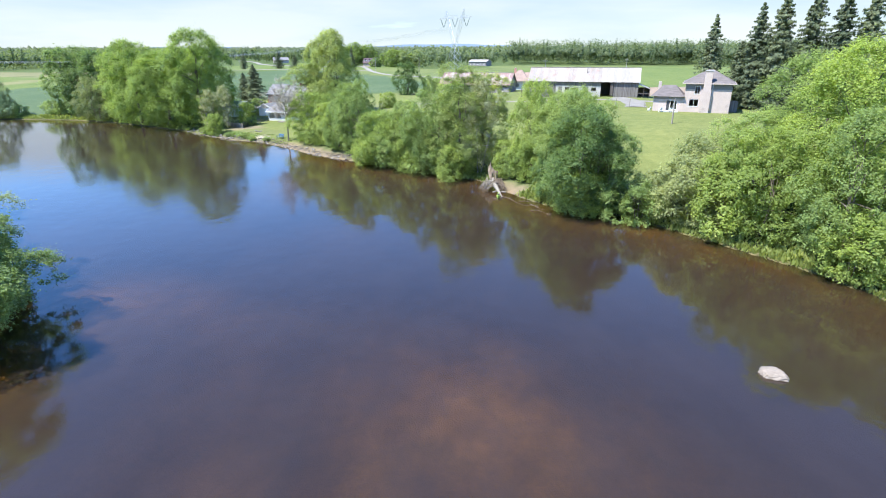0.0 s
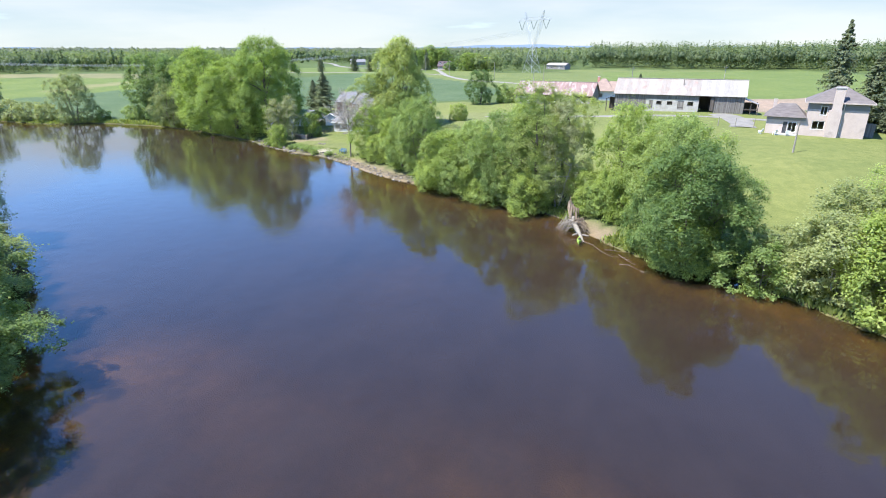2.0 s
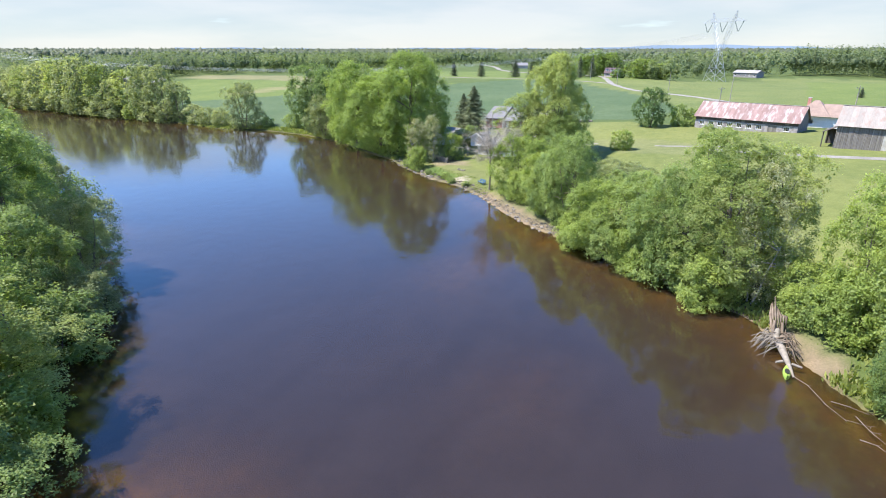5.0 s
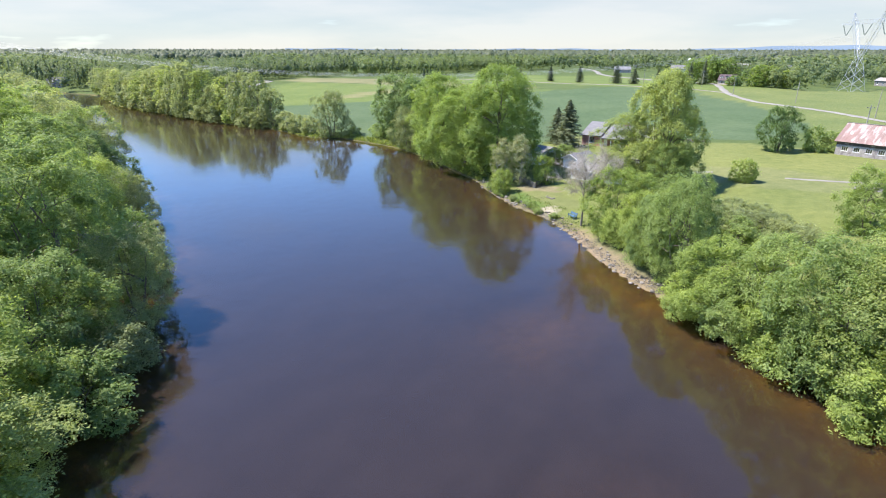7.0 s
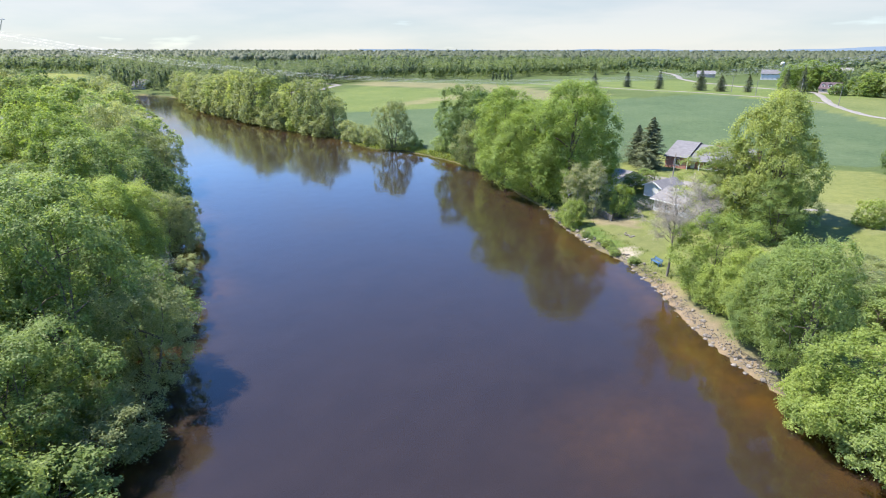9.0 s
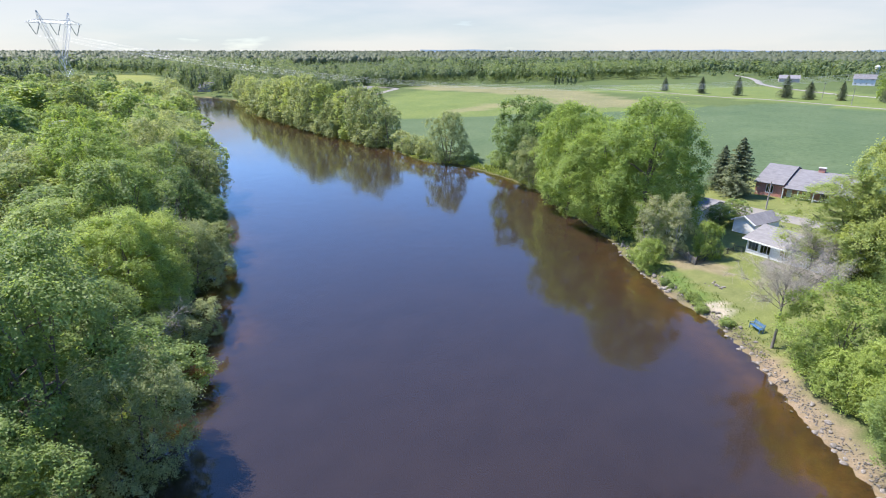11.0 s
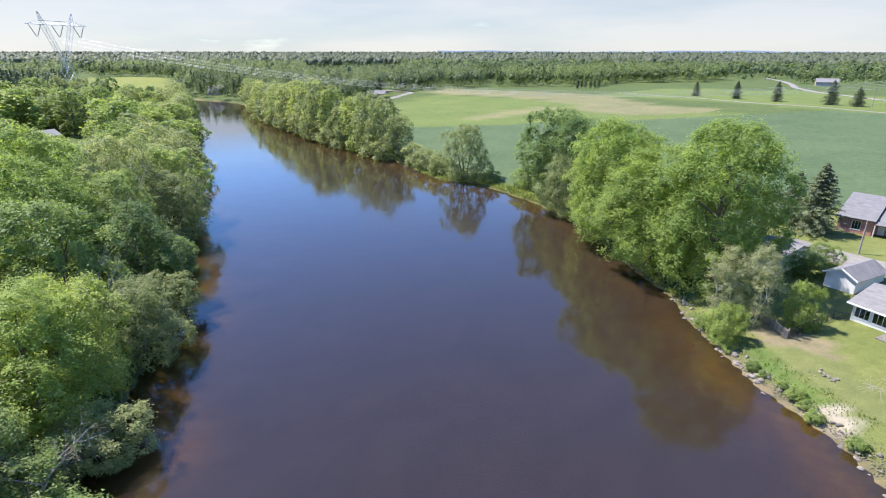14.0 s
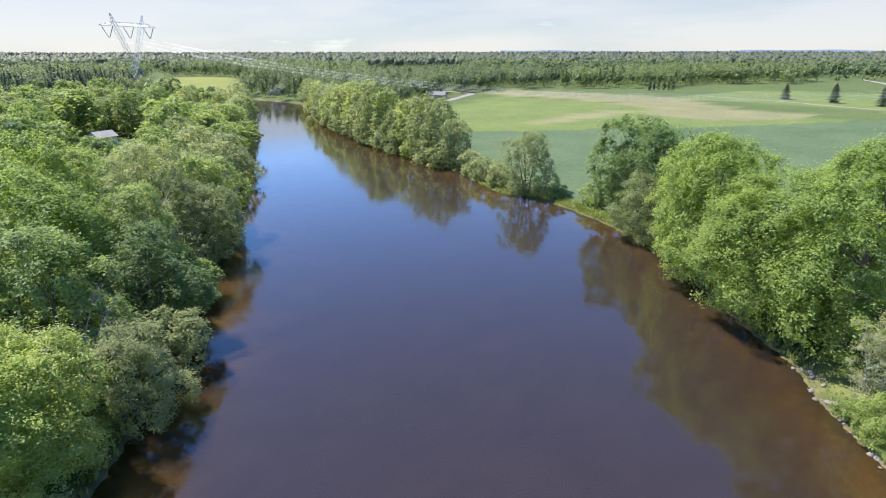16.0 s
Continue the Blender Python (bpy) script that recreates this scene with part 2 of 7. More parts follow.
LEFT_SHORE = [(-470, 185), (-540, 120), (-520, 90), (-440, 150), (-390.9, 169.6), (-318.9, 150.6), (-248.9, 127.6), (-188.9, 110.6), (-138.9, 95.6), (-115.7, 86.3), (-103.7, 82.3), (-90.8, 75.2), (-70.8, 63.7), (-60.8, 55.7), (-53.8, 49.7), (-41.8, 42.7), (-30.7, 31.3), (-31, 28), (-33, 20), (-35, 5), (-37, -20), (-37, -120)]
RIVER = np.array(RIGHT_SHORE + LEFT_SHORE, float)


def from_river(x, y):
    """Metres from the waterline, positive on land."""
    x, y = np.asarray(x, float), np.asarray(y, float)
    best = np.full(x.shape, 1e9)
    inside = np.zeros(x.shape, bool)
    for (ax, ay), (bx, by) in zip(RIVER, np.roll(RIVER, -1, 0)):
        dx, dy = bx - ax, by - ay
        t = np.clip(((x - ax) * dx + (y - ay) * dy) / (dx * dx + dy * dy), 0, 1)
        best = np.minimum(best, np.hypot(x - ax - t * dx, y - ay - t * dy))
        if dy:
            cross = ((ay > y) != (by > y)) & (x < dx * (y - ay) / dy + ax)
            inside ^= cross
    return np.where(inside, -best, best)


def in_poly(x, y, poly):
    x, y = np.asarray(x, float), np.asarray(y, float)
    inside = np.zeros(x.shape, bool)
    pts = np.array(poly, float)
    for (ax, ay), (bx, by) in zip(pts, np.roll(pts, -1, 0)):
        if by != ay:
            inside ^= ((ay > y) != (by > y)) & (x < (bx - ax) * (y - ay) / (by - ay) + ax)
    return inside


# heights of the land away from the bank: x, y, z, reach
LAND = [(52, 114, 6.8), (40, 145, 7.6), (24, 158, 7.1), (0, 170, 6.0), (-12, 176, 5.4), (-14, 145, 5.0), (-30, 140, 3.0), (-40, 140, 2.6), (-53, 172, 3.2), (-75, 200, 2.8),
        (-110, 175, 1.6), (-120, 240, 3.0), (-140, 390, 6.2), (-115, 385, 6.8), (-50, 400, 8.0), (9, 430, 5.0), (30, 474, 6.5), (150, 480, 5.5), (-320, 340, 6.5), (-200, 300, 4.6),
        (-200, 180, 1.6), (-300, 200, 2.0), (-420, 300, 6.0), (-240, 85, 4.0), (-400, 110, 7.0), (-480, 160, 4.0), (-620, 190, 8.0), (-110, 40, 3.0), (-60, 10, 3.0), (80, 90, 6.0),
        (60, 60, 3.5), (110, 140, 7.0), (100, 250, 6.5), (0, 260, 6.0), (-60, 280, 5.6), (-250, 600, 7.0), (0, 700, 7.0), (-700, 500, 8.0), (400, 600, 7.0), (300, 200, 7.0), (-800, 0, 9.0)]


def bumps(x, y):
    return 0.5 * np.sin(x * 0.31 + 1.3 * np.sin(y * 0.17)) * np.cos(y * 0.27 + np.sin(x * 0.11)) + 0.3 * np.sin(x * 0.83 + y * 0.57) * np.cos(y * 0.91 - x * 0.4)


def height(x, y):
    x, y = np.asarray(x, float), np.asarray(y, float)
    s = from_river(x, y)
    top, wsum = np.zeros(x.shape), np.zeros(x.shape)
    for a, b, z in LAND:
        w = 1 / (((x - a) ** 2 + (y - b) ** 2) + 150) ** 1.5
        top, wsum = top + w * z, wsum + w
    top = top / wsum
    far = np.hypot(x, y - 100)
    top = top + np.clip((far - 900) / 2500, 0, 1) * 10
    bank = 1.15 * (1 - np.exp(-np.maximum(s, 0) / 2.2))
    k = np.clip((s - 3) / 32, 0, 1)
    k = k * k * (3 - 2 * k)
    land = bank * (1 - k) + np.maximum(top, 1.2) * k + 0.10 * bumps(x, y) * np.clip(s / 4, 0, 1)
    bed = -np.minimum(0.13 * np.maximum(-s, 0), 2.4) - 0.05
    return np.where(s > 0, land, bed)


def spaced(lo, hi, fine_lo, fine_hi, step, grow):
    v = list(np.arange(fine_lo, fine_hi + step, step))
    d = step
    while v[-1] < hi:
        d *= grow
        v.append(v[-1] + d)
    d = step
    while v[0] > lo:
        d *= grow
        v.insert(0, v[0] - d)
    return np.array(v)


# land cover colours
C_LAWN, C_ROUGH, C_CROP = (0.138, 0.160, 0.054), (0.125, 0.152, 0.055), (0.075, 0.112, 0.056)
C_HAY, C_DRY, C_DIRT, C_WOOD = (0.115, 0.152, 0.046), (0.168, 0.166, 0.085), (0.30, 0.27, 0.22), (0.075, 0.105, 0.035)
C_SAND, C_SILT, C_MUD, C_SOIL = (0.27, 0.198, 0.105), (0.050, 0.040, 0.030), (0.19, 0.152, 0.108), (0.085, 0.085, 0.040)
COVER = [
    (C_LAWN, [(70, 84), (44, 66), (20, 72), (8, 92), (-30, 112), (-60, 133), (-66, 146), (-62, 190), (-18, 186), (60, 176), (110, 130)]),
    (C_CROP, [(-66, 194), (-64, 160), (-100, 172), (-118, 166), (-132, 168), (-165, 172), (-205, 176), (-215, 210), (-170, 262), (-130, 330), (-100, 372), (-62, 352), (-30, 300), (-4, 225), (-18, 192)]),
    (C_HAY, [(-215, 205), (-290, 250), (-310, 300), (-200, 345), (-130, 330), (-170, 262)]),
    (C_DRY, [(-250, 330), (-320, 300), (-345, 340), (-240, 385), (-175, 345), (-200, 318)]),
    (C_DRY, [(-165, 300), (-200, 300), (-215, 330), (-175, 350), (-140, 338)]),
    (C_HAY, [(-240, 385), (-100, 372), (-62, 352), (-20, 400), (-60, 470), (-160, 520), (-240, 480)]),
    (C_ROUGH, [(-4, 225), (-30, 300), (-62, 352), (-20, 400), (60, 470), (180, 470), (160, 300), (60, 185), (0, 190)]),
    (C_HAY, [(30, 225), (60, 420), (210, 470), (240, 250), (120, 180), (60, 185)]),
    ((0.170, 0.172, 0.082), [(-218, 236), (-205, 238), (-202, 288), (-210, 314), (-219, 300)]),
    ((0.170, 0.190, 0.050), [(-455, 128), (-412, 172), (-520, 200), (-646, 230), (-692, 172), (-500, 132)]),
    ((0.190, 0.165, 0.105), [(-52, 131.5), (-47, 128), (-42.5, 131), (-46, 134.5), (-51, 134.5)]),
    ((0.132, 0.150, 0.058), [(-49.5, 130), (-46.5, 126.5), (-43, 124), (-38, 121.5), (-36, 124), (-42, 128.5), (-46, 131.5)]),
    ((0.085, 0.135, 0.035), [(-50.5, 126.5), (-48.6, 128.8), (-44.4, 124.2), (-38.6, 120.6), (-36.4, 117.2), (-40.2, 116.6), (-46.4, 121.4)]),
    ((0.33, 0.295, 0.24), [(-43.0, 121.6), (-40.8, 118.6), (-38.0, 117.8), (-38.6, 120.2), (-41.2, 122.6)]),
    ((0.150, 0.165, 0.070), [(-30, 152), (-10, 158), (4, 150), (0, 140), (-20, 142)]),
    ((0.25, 0.195, 0.15), [(56, 138), (55, 150), (66, 192), (96, 200), (92, 150), (70, 136)]),
]


def raw_mesh(name, co, faces_list, mats, mat_index=None, smooth=False):
    """A mesh from numpy vertices and arrays of equal-sided faces."""
    me = bpy.data.meshes.new(name)
    me.vertices.add(len(co))
    me.vertices.foreach_set("co", np.asarray(co, float).ravel())
    loops = np.concatenate([f.ravel() for f in faces_list]).astype(np.int32)
    sizes = np.concatenate([np.full(len(f), f.shape[1]) for f in faces_list])
    starts = np.concatenate([[0], np.cumsum(sizes)[:-1]]).astype(np.int32)
    me.loops.add(len(loops))
    me.loops.foreach_set("vertex_index", loops)
    me.polygons.add(len(sizes))
    me.polygons.foreach_set("loop_start", starts)
    if smooth:
        me.polygons.foreach_set("use_smooth", np.ones(len(sizes), bool))
    me.update(calc_edges=True)
    for m in mats:
        me.materials.append(m)
    return me


def shoals(x, y):
    """Where the bed comes up close under the surface, 0 to 1."""
    s = np.exp(-(((x + 2) / 17) ** 2 + ((y - 24) / 14) ** 2)) * (0.80 + 0.6 * bumps(x * 0.75 + y * 0.3, y * 0.28 - x * 0.1) + 0.3 * bumps(x * 2.1, y * 0.7))
    s = s + 0.35 * np.exp(-(((x + 16) / 8) ** 2 + ((y - 38) / 6) ** 2))
    s = s + 0.8 * np.exp(-(((x + 26) / 7) ** 2 + ((y - 84) / 9) ** 2)) + 0.5 * np.exp(-(((x + 12) / 6) ** 2 + ((y - 62) / 10) ** 2)) + 0.7 * np.exp(-(((x + 27) / 8) ** 2 + ((y - 43) / 8) ** 2))
    for cx, cy, r, deep in ((-78.5, 74.0, 5.0, 1.1), (-68.0, 65.5, 4.5, 0.8), (-101, 85.5, 4.5, 0.8), (-112, 89.5, 4.5, 0.7), (-51, 54.5, 4.5, 0.9), (-32, 37.5, 4.5, 0.9)):
        s = s + deep * np.exp(-(((x - cx) / r) ** 2 + ((y - cy) / r) ** 2))
    return np.clip(s, 0, 1)


def make_ground():
    xs = spaced(-4200, 4200, -150, 70, 1.3, 1.065)
    ys = spaced(-1500, 4600, 40, 190, 1.3, 1.065)
    X, Y = np.meshgrid(xs, ys)
    Z = height(X, Y)
    S = from_river(X, Y)
    nx, ny = len(xs), len(ys)
    C = np.empty((ny, nx, 3))
    C[:] = C_WOOD
    for c, poly in COVER:
        C[in_poly(X + 2 * bumps(X, Y), Y + 2 * bumps(Y, X), poly)] = c
    sandy = np.exp(-(((X + 25) / 13) ** 2 + ((Y - 105) / 12) ** 2) ** 2) + 1.3 * np.exp(-(((X - 10.3) / 2.6) ** 2 + ((Y - 75.2) / 3.6) ** 2)) + 1.2 * np.exp(-(((X - 6.0) / 2.4) ** 2 + ((Y - 80.0) / 3.0) ** 2))
    sandy += 0.35 * np.exp(-(((X + 46) / 12) ** 2 + ((Y - 122) / 8) ** 2))
    edge = np.clip((S - 0.2 - 1.2 * np.clip(sandy, 0, 1) + 0.9 * bumps(X * 1.7, Y * 1.3)) / 1.3, 0, 1)[..., None]
    sd = np.clip(sandy * 1.6, 0, 1)[..., None]
    C = (np.array(C_MUD) * sd + np.array(C_SOIL) * (1 - sd)) * (1 - edge) + C * edge
    deep = np.clip((-S - 2.0 + 2.0 * bumps(X * 0.5, Y * 0.5)) / 10.0, 0, 1)[..., None]
    bed = np.array(C_SAND) * (1 - deep) + np.array(C_SILT) * deep
    sh = shoals(X, Y)[..., None]
    rim = np.clip((-S - 0.3) / 1.6, 0, 1)[..., None]
    bed = (np.array(C_MUD) * 0.8 * sd + np.array(C_SOIL) * (1 - sd)) * (1 - rim) + bed * rim
    bed = bed * (1 - sh) + np.array((0.36, 0.25, 0.17)) * sh
    C = np.where((S < 0)[..., None], bed, C)
    me = bpy.data.meshes.new("ground")
    co = np.stack([X, Y, Z], -1).reshape(-1, 3)
    i = (np.arange(ny - 1)[:, None] * nx + np.arange(nx - 1)[None, :]).ravel()
    quads = np.stack([i, i + 1, i + nx + 1, i + nx], 1)
    me.vertices.add(len(co))
    me.vertices.foreach_set("co", co.ravel())
    me.loops.add(quads.size)
    me.loops.foreach_set("vertex_index", quads.ravel().astype(np.int32))
    me.polygons.add(len(quads))
    me.polygons.foreach_set("loop_start", np.arange(0, quads.size, 4, dtype=np.int32))
    me.polygons.foreach_set("use_smooth", np.ones(len(quads), bool))
    me.update()
    at = me.color_attributes.new("cover", "FLOAT_COLOR", "POINT")
    at.data.foreach_set("color", np.concatenate([C.reshape(-1, 3), np.ones((len(co), 1))], 1).ravel())
    me.materials.append(ground_material())
    return tagged(new("ground", me), "rolling farmland with lawn, crop field, banks and riverbed", "ground", kind="structure")


make_ground()


def make_water():
    xs, ys = spaced(-560, 70, -170, 56, 2.6, 1.12), spaced(-130, 215, 6, 168, 2.6, 1.12)
    X, Y = np.meshgrid(xs, ys)
    S = from_river(X, Y)
    near = np.clip(1 - (-S - 1.5 + 1.6 * bumps(X * 0.6, Y * 0.6)) / 8.0, 0, 1)
    # clearness lowered beside the big trees, painting in their dark reflections
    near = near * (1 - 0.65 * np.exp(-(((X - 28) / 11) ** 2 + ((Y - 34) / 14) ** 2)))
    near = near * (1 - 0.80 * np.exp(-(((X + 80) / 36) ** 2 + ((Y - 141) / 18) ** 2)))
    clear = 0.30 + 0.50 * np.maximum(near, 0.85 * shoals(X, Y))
    nx, ny = len(xs), len(ys)
    i = (np.arange(ny - 1)[:, None] * nx + np.arange(nx - 1)[None, :]).ravel()
    co = np.stack([X, Y, np.zeros_like(X)], -1).reshape(-1, 3)
    me = raw_mesh("water", co, [np.stack([i, i + 1, i + nx + 1, i + nx], 1)], [water_material()])
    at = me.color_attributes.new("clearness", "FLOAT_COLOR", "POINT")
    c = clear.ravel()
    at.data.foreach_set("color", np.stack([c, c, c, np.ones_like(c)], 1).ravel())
    return tagged(new("water", me), "calm tannin-brown river reflecting trees and blue sky", "river", kind="structure")


make_water()


def gz(x, y):
    return float(height(np.array([x]), np.array([y]))[0])

# ---------- trees ----------
def ico(level=1):
    bm = bmesh.new()
    bmesh.ops.create_icosphere(bm, subdivisions=level, radius=1)
    co = np.array([v.co[:] for v in bm.verts])
    fa = np.array([[v.index for v in f.verts] for f in bm.faces])
    bm.free()
    return co, fa


ICO1, ICO2 = ico(1), ico(2)


def unit(v):
    return v / np.maximum(np.linalg.norm(v, axis=-1, keepdims=True), 1e-9)


def leaf_tris(rng, pos, nrm, size, slim=0.8):
    """Small pointed leaf sprays at pos that face roughly along nrm."""
    n = len(pos)
    a = unit(np.cross(nrm, unit(rng.normal(size=(n, 3)))))
    b = np.cross(nrm, a)
    s = size * rng.uniform(0.55, 1.45, (n, 1))
    v = np.stack([pos - a * s * 0.55 - b * s * slim * 0.45, pos - a * s * 0.45 + b * s * slim * 0.5, pos + a * s * 0.75], 1)
    return v.reshape(-1, 3), np.arange(3 * n).reshape(-1, 3)


def crown_mesh(name, mat, seed, z0, z1, r, lobes, leaf, per, waist=0.45, lobe=0.34, up=0.3, hang=0.0, square=1.0, clump=0.62, airy=0.0):
    """A crown from z0 to z1: boughs set about a rounded body, each covered with rounded clumps, each clump under a coat of leaves (per: leaves on one clump)."""
    rng = np.random.default_rng(seed)
    h = z1 - z0
    P, R = [], []
    for k in range(lobes):
        t = (k + rng.uniform(0, 1)) / lobes
        t = 0.05 + 0.91 * t
        # profile: widest at waist, rounded on top
        w = math.sin(math.pi * min(max(0.5 * t / waist if t < waist else 0.5 + 0.5 * (t - waist) / (1 - waist), 0.02), 0.98)) ** (0.6 * square)
        a = k * 2.39996 + rng.uniform(-0.5, 0.5)
        swell = 1 + 0.18 * math.sin(2 * a + seed) + 0.13 * math.sin(3 * a + 5 * t + 2 * seed)
        d = r * w * swell * rng.uniform(0.30, 0.86)
        lr = r * lobe * rng.uniform(0.48, 1.15) * (0.70 + 0.4 * w)
        P.append((d * math.cos(a), d * math.sin(a), z0 + h * t * 0.95))
        R.append(lr)
    P, R = np.array(P), np.array(R)
    # clumps on the outside of the boughs
    tries = int(0.62 * (R ** 2).sum() * 4 * math.pi / (2.2 * clump ** 2) * (1 - airy))
    which = rng.choice(len(R), size=tries, p=R ** 2 / (R ** 2).sum())
    mid = np.array([0, 0, z0 + 0.35 * h])
    out = unit(P - mid)[which]
    d = unit(unit(rng.normal(size=(tries, 3))) + 0.55 * out + np.array([0, 0, up]))
    c = P[which] + d * R[which][:, None] * rng.uniform(0.78, 1.06, (tries, 1)) * np.array([1, 1, 0.92])
    near = np.linalg.norm(c[:, None] - P[None], axis=2) / R[None]
    near[np.arange(tries), which] = 9
    keep = near.min(1) > 0.66
    c, d = c[keep], d[keep]
    c[:, 2] = np.maximum(c[:, 2], 0.3)
    n = len(c)
    rc = clump * rng.uniform(0.5, 1.45, n)
    axis = unit(d + np.array([0, 0, 0.45 - 0.5 * hang]) + 0.25 * rng.normal(size=(n, 3)))
    i = np.repeat(np.arange(n), per)
    e = unit(unit(rng.normal(size=(len(i), 3))) + 0.75 * axis[i])
    pos = c[i] + e * (rc[i] * rng.uniform(0.25, 1.12, len(i)))[:, None]
    # a few longer sprays break the outline
    stray = rng.random(len(i)) < 0.22
    pos[stray] += e[stray] * (rc[i][stray] * rng.uniform(0.1, 0.9, stray.sum()) ** 1.5)[:, None]
    pos[:, 2] -= hang * 0.7 * rc[i] * rng.random(len(i)) ** 2
    pos[:, 2] = np.maximum(pos[:, 2], 0.12)
    nrm = unit(0.40 * e + 0.35 * axis[i] + np.array([0, 0, 0.60]) + 0.38 * rng.normal(size=(len(i), 3)))
    v, t = leaf_tris(rng, pos, nrm, leaf)
    return raw_mesh(name, v, [t], [mat]), P, R


def tube(pts, radii, sides=7):
    """A tapered, bent tube through pts."""
    pts, radii = np.array(pts, float), np.array(radii, float)
    n = len(pts)
    co = []
    for i in range(n):
        d = unit(pts[min(i + 1, n - 1)] - pts[max(i - 1, 0)])
        a = unit(np.cross(d, [0.31, 0.77, 0.55] if abs(d[2]) > 0.8 else [0, 0, 1]))
        b = np.cross(d, a)
        for k in range(sides):
            t = 2 * math.pi * k / sides
            co.append(pts[i] + radii[i] * (math.cos(t) * a + math.sin(t) * b))
    fa = [[i * sides + k, i * sides + (k + 1) % sides, (i + 1) * sides + (k + 1) % sides, (i + 1) * sides + k] for i in range(n - 1) for k in range(sides)]
    return np.array(co), np.array(fa)


def join_tubes(name, tubes, mat):
    co, fa, off = [], [], 0
    for c, f in tubes:
        co.append(c)
        fa.append(f + off)
        off += len(c)
    return raw_mesh(name, np.concatenate(co), [np.concatenate(fa)], [mat], smooth=True)


def limb_tubes(rng, start, targets, r0, sides=5):
    out = []
    for p in targets:
        p = np.array(p, float)
        s = np.array(start, float)
        s[2] = min(start[2] + rng.uniform(-0.1, 0.5) * (p[2] - start[2]), p[2])
        m = (s + p) / 2 + rng.normal(size=3) * 0.08 * np.linalg.norm(p - s)
        out.append(tube([s, m, p], [r0, r0 * 0.6, r0 * 0.22], sides))
    return out


def trunk_mesh(name, mat, seed, h, r0, P, stems=1, lean=0.03):
    rng = np.random.default_rng(seed + 77)
    tubes = []
    for s in range(stems):
        a = 2.4 * s + rng.uniform(0, 1)
        spread = 0.0 if stems == 1 else rng.uniform(0.12, 0.3)
        pts, rad = [], []
        for k in range(7):
            t = k / 6
            off = spread * h * t + lean * h * math.sin(3 * t + s)
            pts.append((off * math.cos(a) + 0.02 * h * rng.normal() * t, off * math.sin(a) + 0.02 * h * rng.normal() * t, -0.6 + (h + 0.6) * t))
            rad.append(r0 * (1.35 if k == 0 else 1 - 0.85 * t) / (1 if stems == 1 else 1.5))
        tubes.append(tube(pts, rad, 6))
        pick = P[rng.permutation(len(P))[:max(3, 8 // stems)]]
        mid = pts[3]
        tubes += limb_tubes(rng, mid, [q * np.array([0.9, 0.9, 1]) for q in pick], r0 * 0.42, 4)
    return join_tubes(name, tubes, mat)


TREES = {}
# finer leaves on the trees that stand near this stretch of the river
NEAR_REACH = np.array([(5, 25), (-18, 55), (-48, 84)], float)
# leaves on a clump, and their size against the kind's own
LEVELS = (("_near", 62, 0.90), ("", 35, 1.20), ("_mid", 15, 1.85), ("_far", 6, 2.9))


def tree_kind(key, name, leafkey, label, bark, seeds, z0, h, r, lobes, leaf, trunk_r, stems=1, **kw):
    """The kind in four finenesses of leaf, all with the same build."""
    for suffix, per, size in LEVELS:
        TREES[key + suffix] = []
        for sd in seeds[:2]:
            top = new(name)
            top.empty_display_size = 0.5
            cm, P, R = crown_mesh("crown", M_LEAF[leafkey], sd, z0, h, r, lobes, leaf * size, per, **kw)
            c = new("crown", cm)
            t = new("trunk", trunk_mesh("trunk", bark, sd, h * 0.8, trunk_r, P, stems))
            c.parent = t.parent = top
            tagged(top, label, "tree")
            TREES[key + suffix].append([top, 0, h, r])


def from_reach(x, y):
    best = 1e9
    for a, b in zip(NEAR_REACH, NEAR_REACH[1:]):
        d = b - a
        u = min(1, max(0, ((x - a[0]) * d[0] + (y - a[1]) * d[1]) / (d @ d)))
        best = min(best, math.hypot(x - a[0] - u * d[0], y - a[1] - u * d[1]))
    return best


def plant(key, x, y, h, r, label="", group="", which=None, turn=None, sink=0.0, z=None, fine=92, near=0):
    """A tree of the kind, h high and r wide in radius, standing on the ground at x, y."""
    if key + "_far" in TREES:
        away = from_reach(x, y)
        key += "_near" if away < near else "" if away < fine else "_mid" if away < 135 else "_far"
    pool = TREES[key]
    k = (plant.count if which is None else which) % len(pool)
    plant.count += 1
    src, used, h0, r0 = pool[k]
    a = random.uniform(0, 360) if turn is None else turn
    m = pose(x, y, (gz(x, y) if z is None else z) - sink, 0, 0, a) @ Matrix.Diagonal((r / r0, r / r0, h / h0, 1))
    if used == 0:
        src.matrix_basis = m
        ob = src
    else:
        src_scale = src.scale.copy()
        src.scale = (1, 1, 1)
        ob = copy_thing(src, m)
        src.scale = src_scale
    pool[k][1] += 1
    if label:
        tagged(ob, label)
    if group:
        tagged(ob, group=group)
    return ob


plant.count = 0


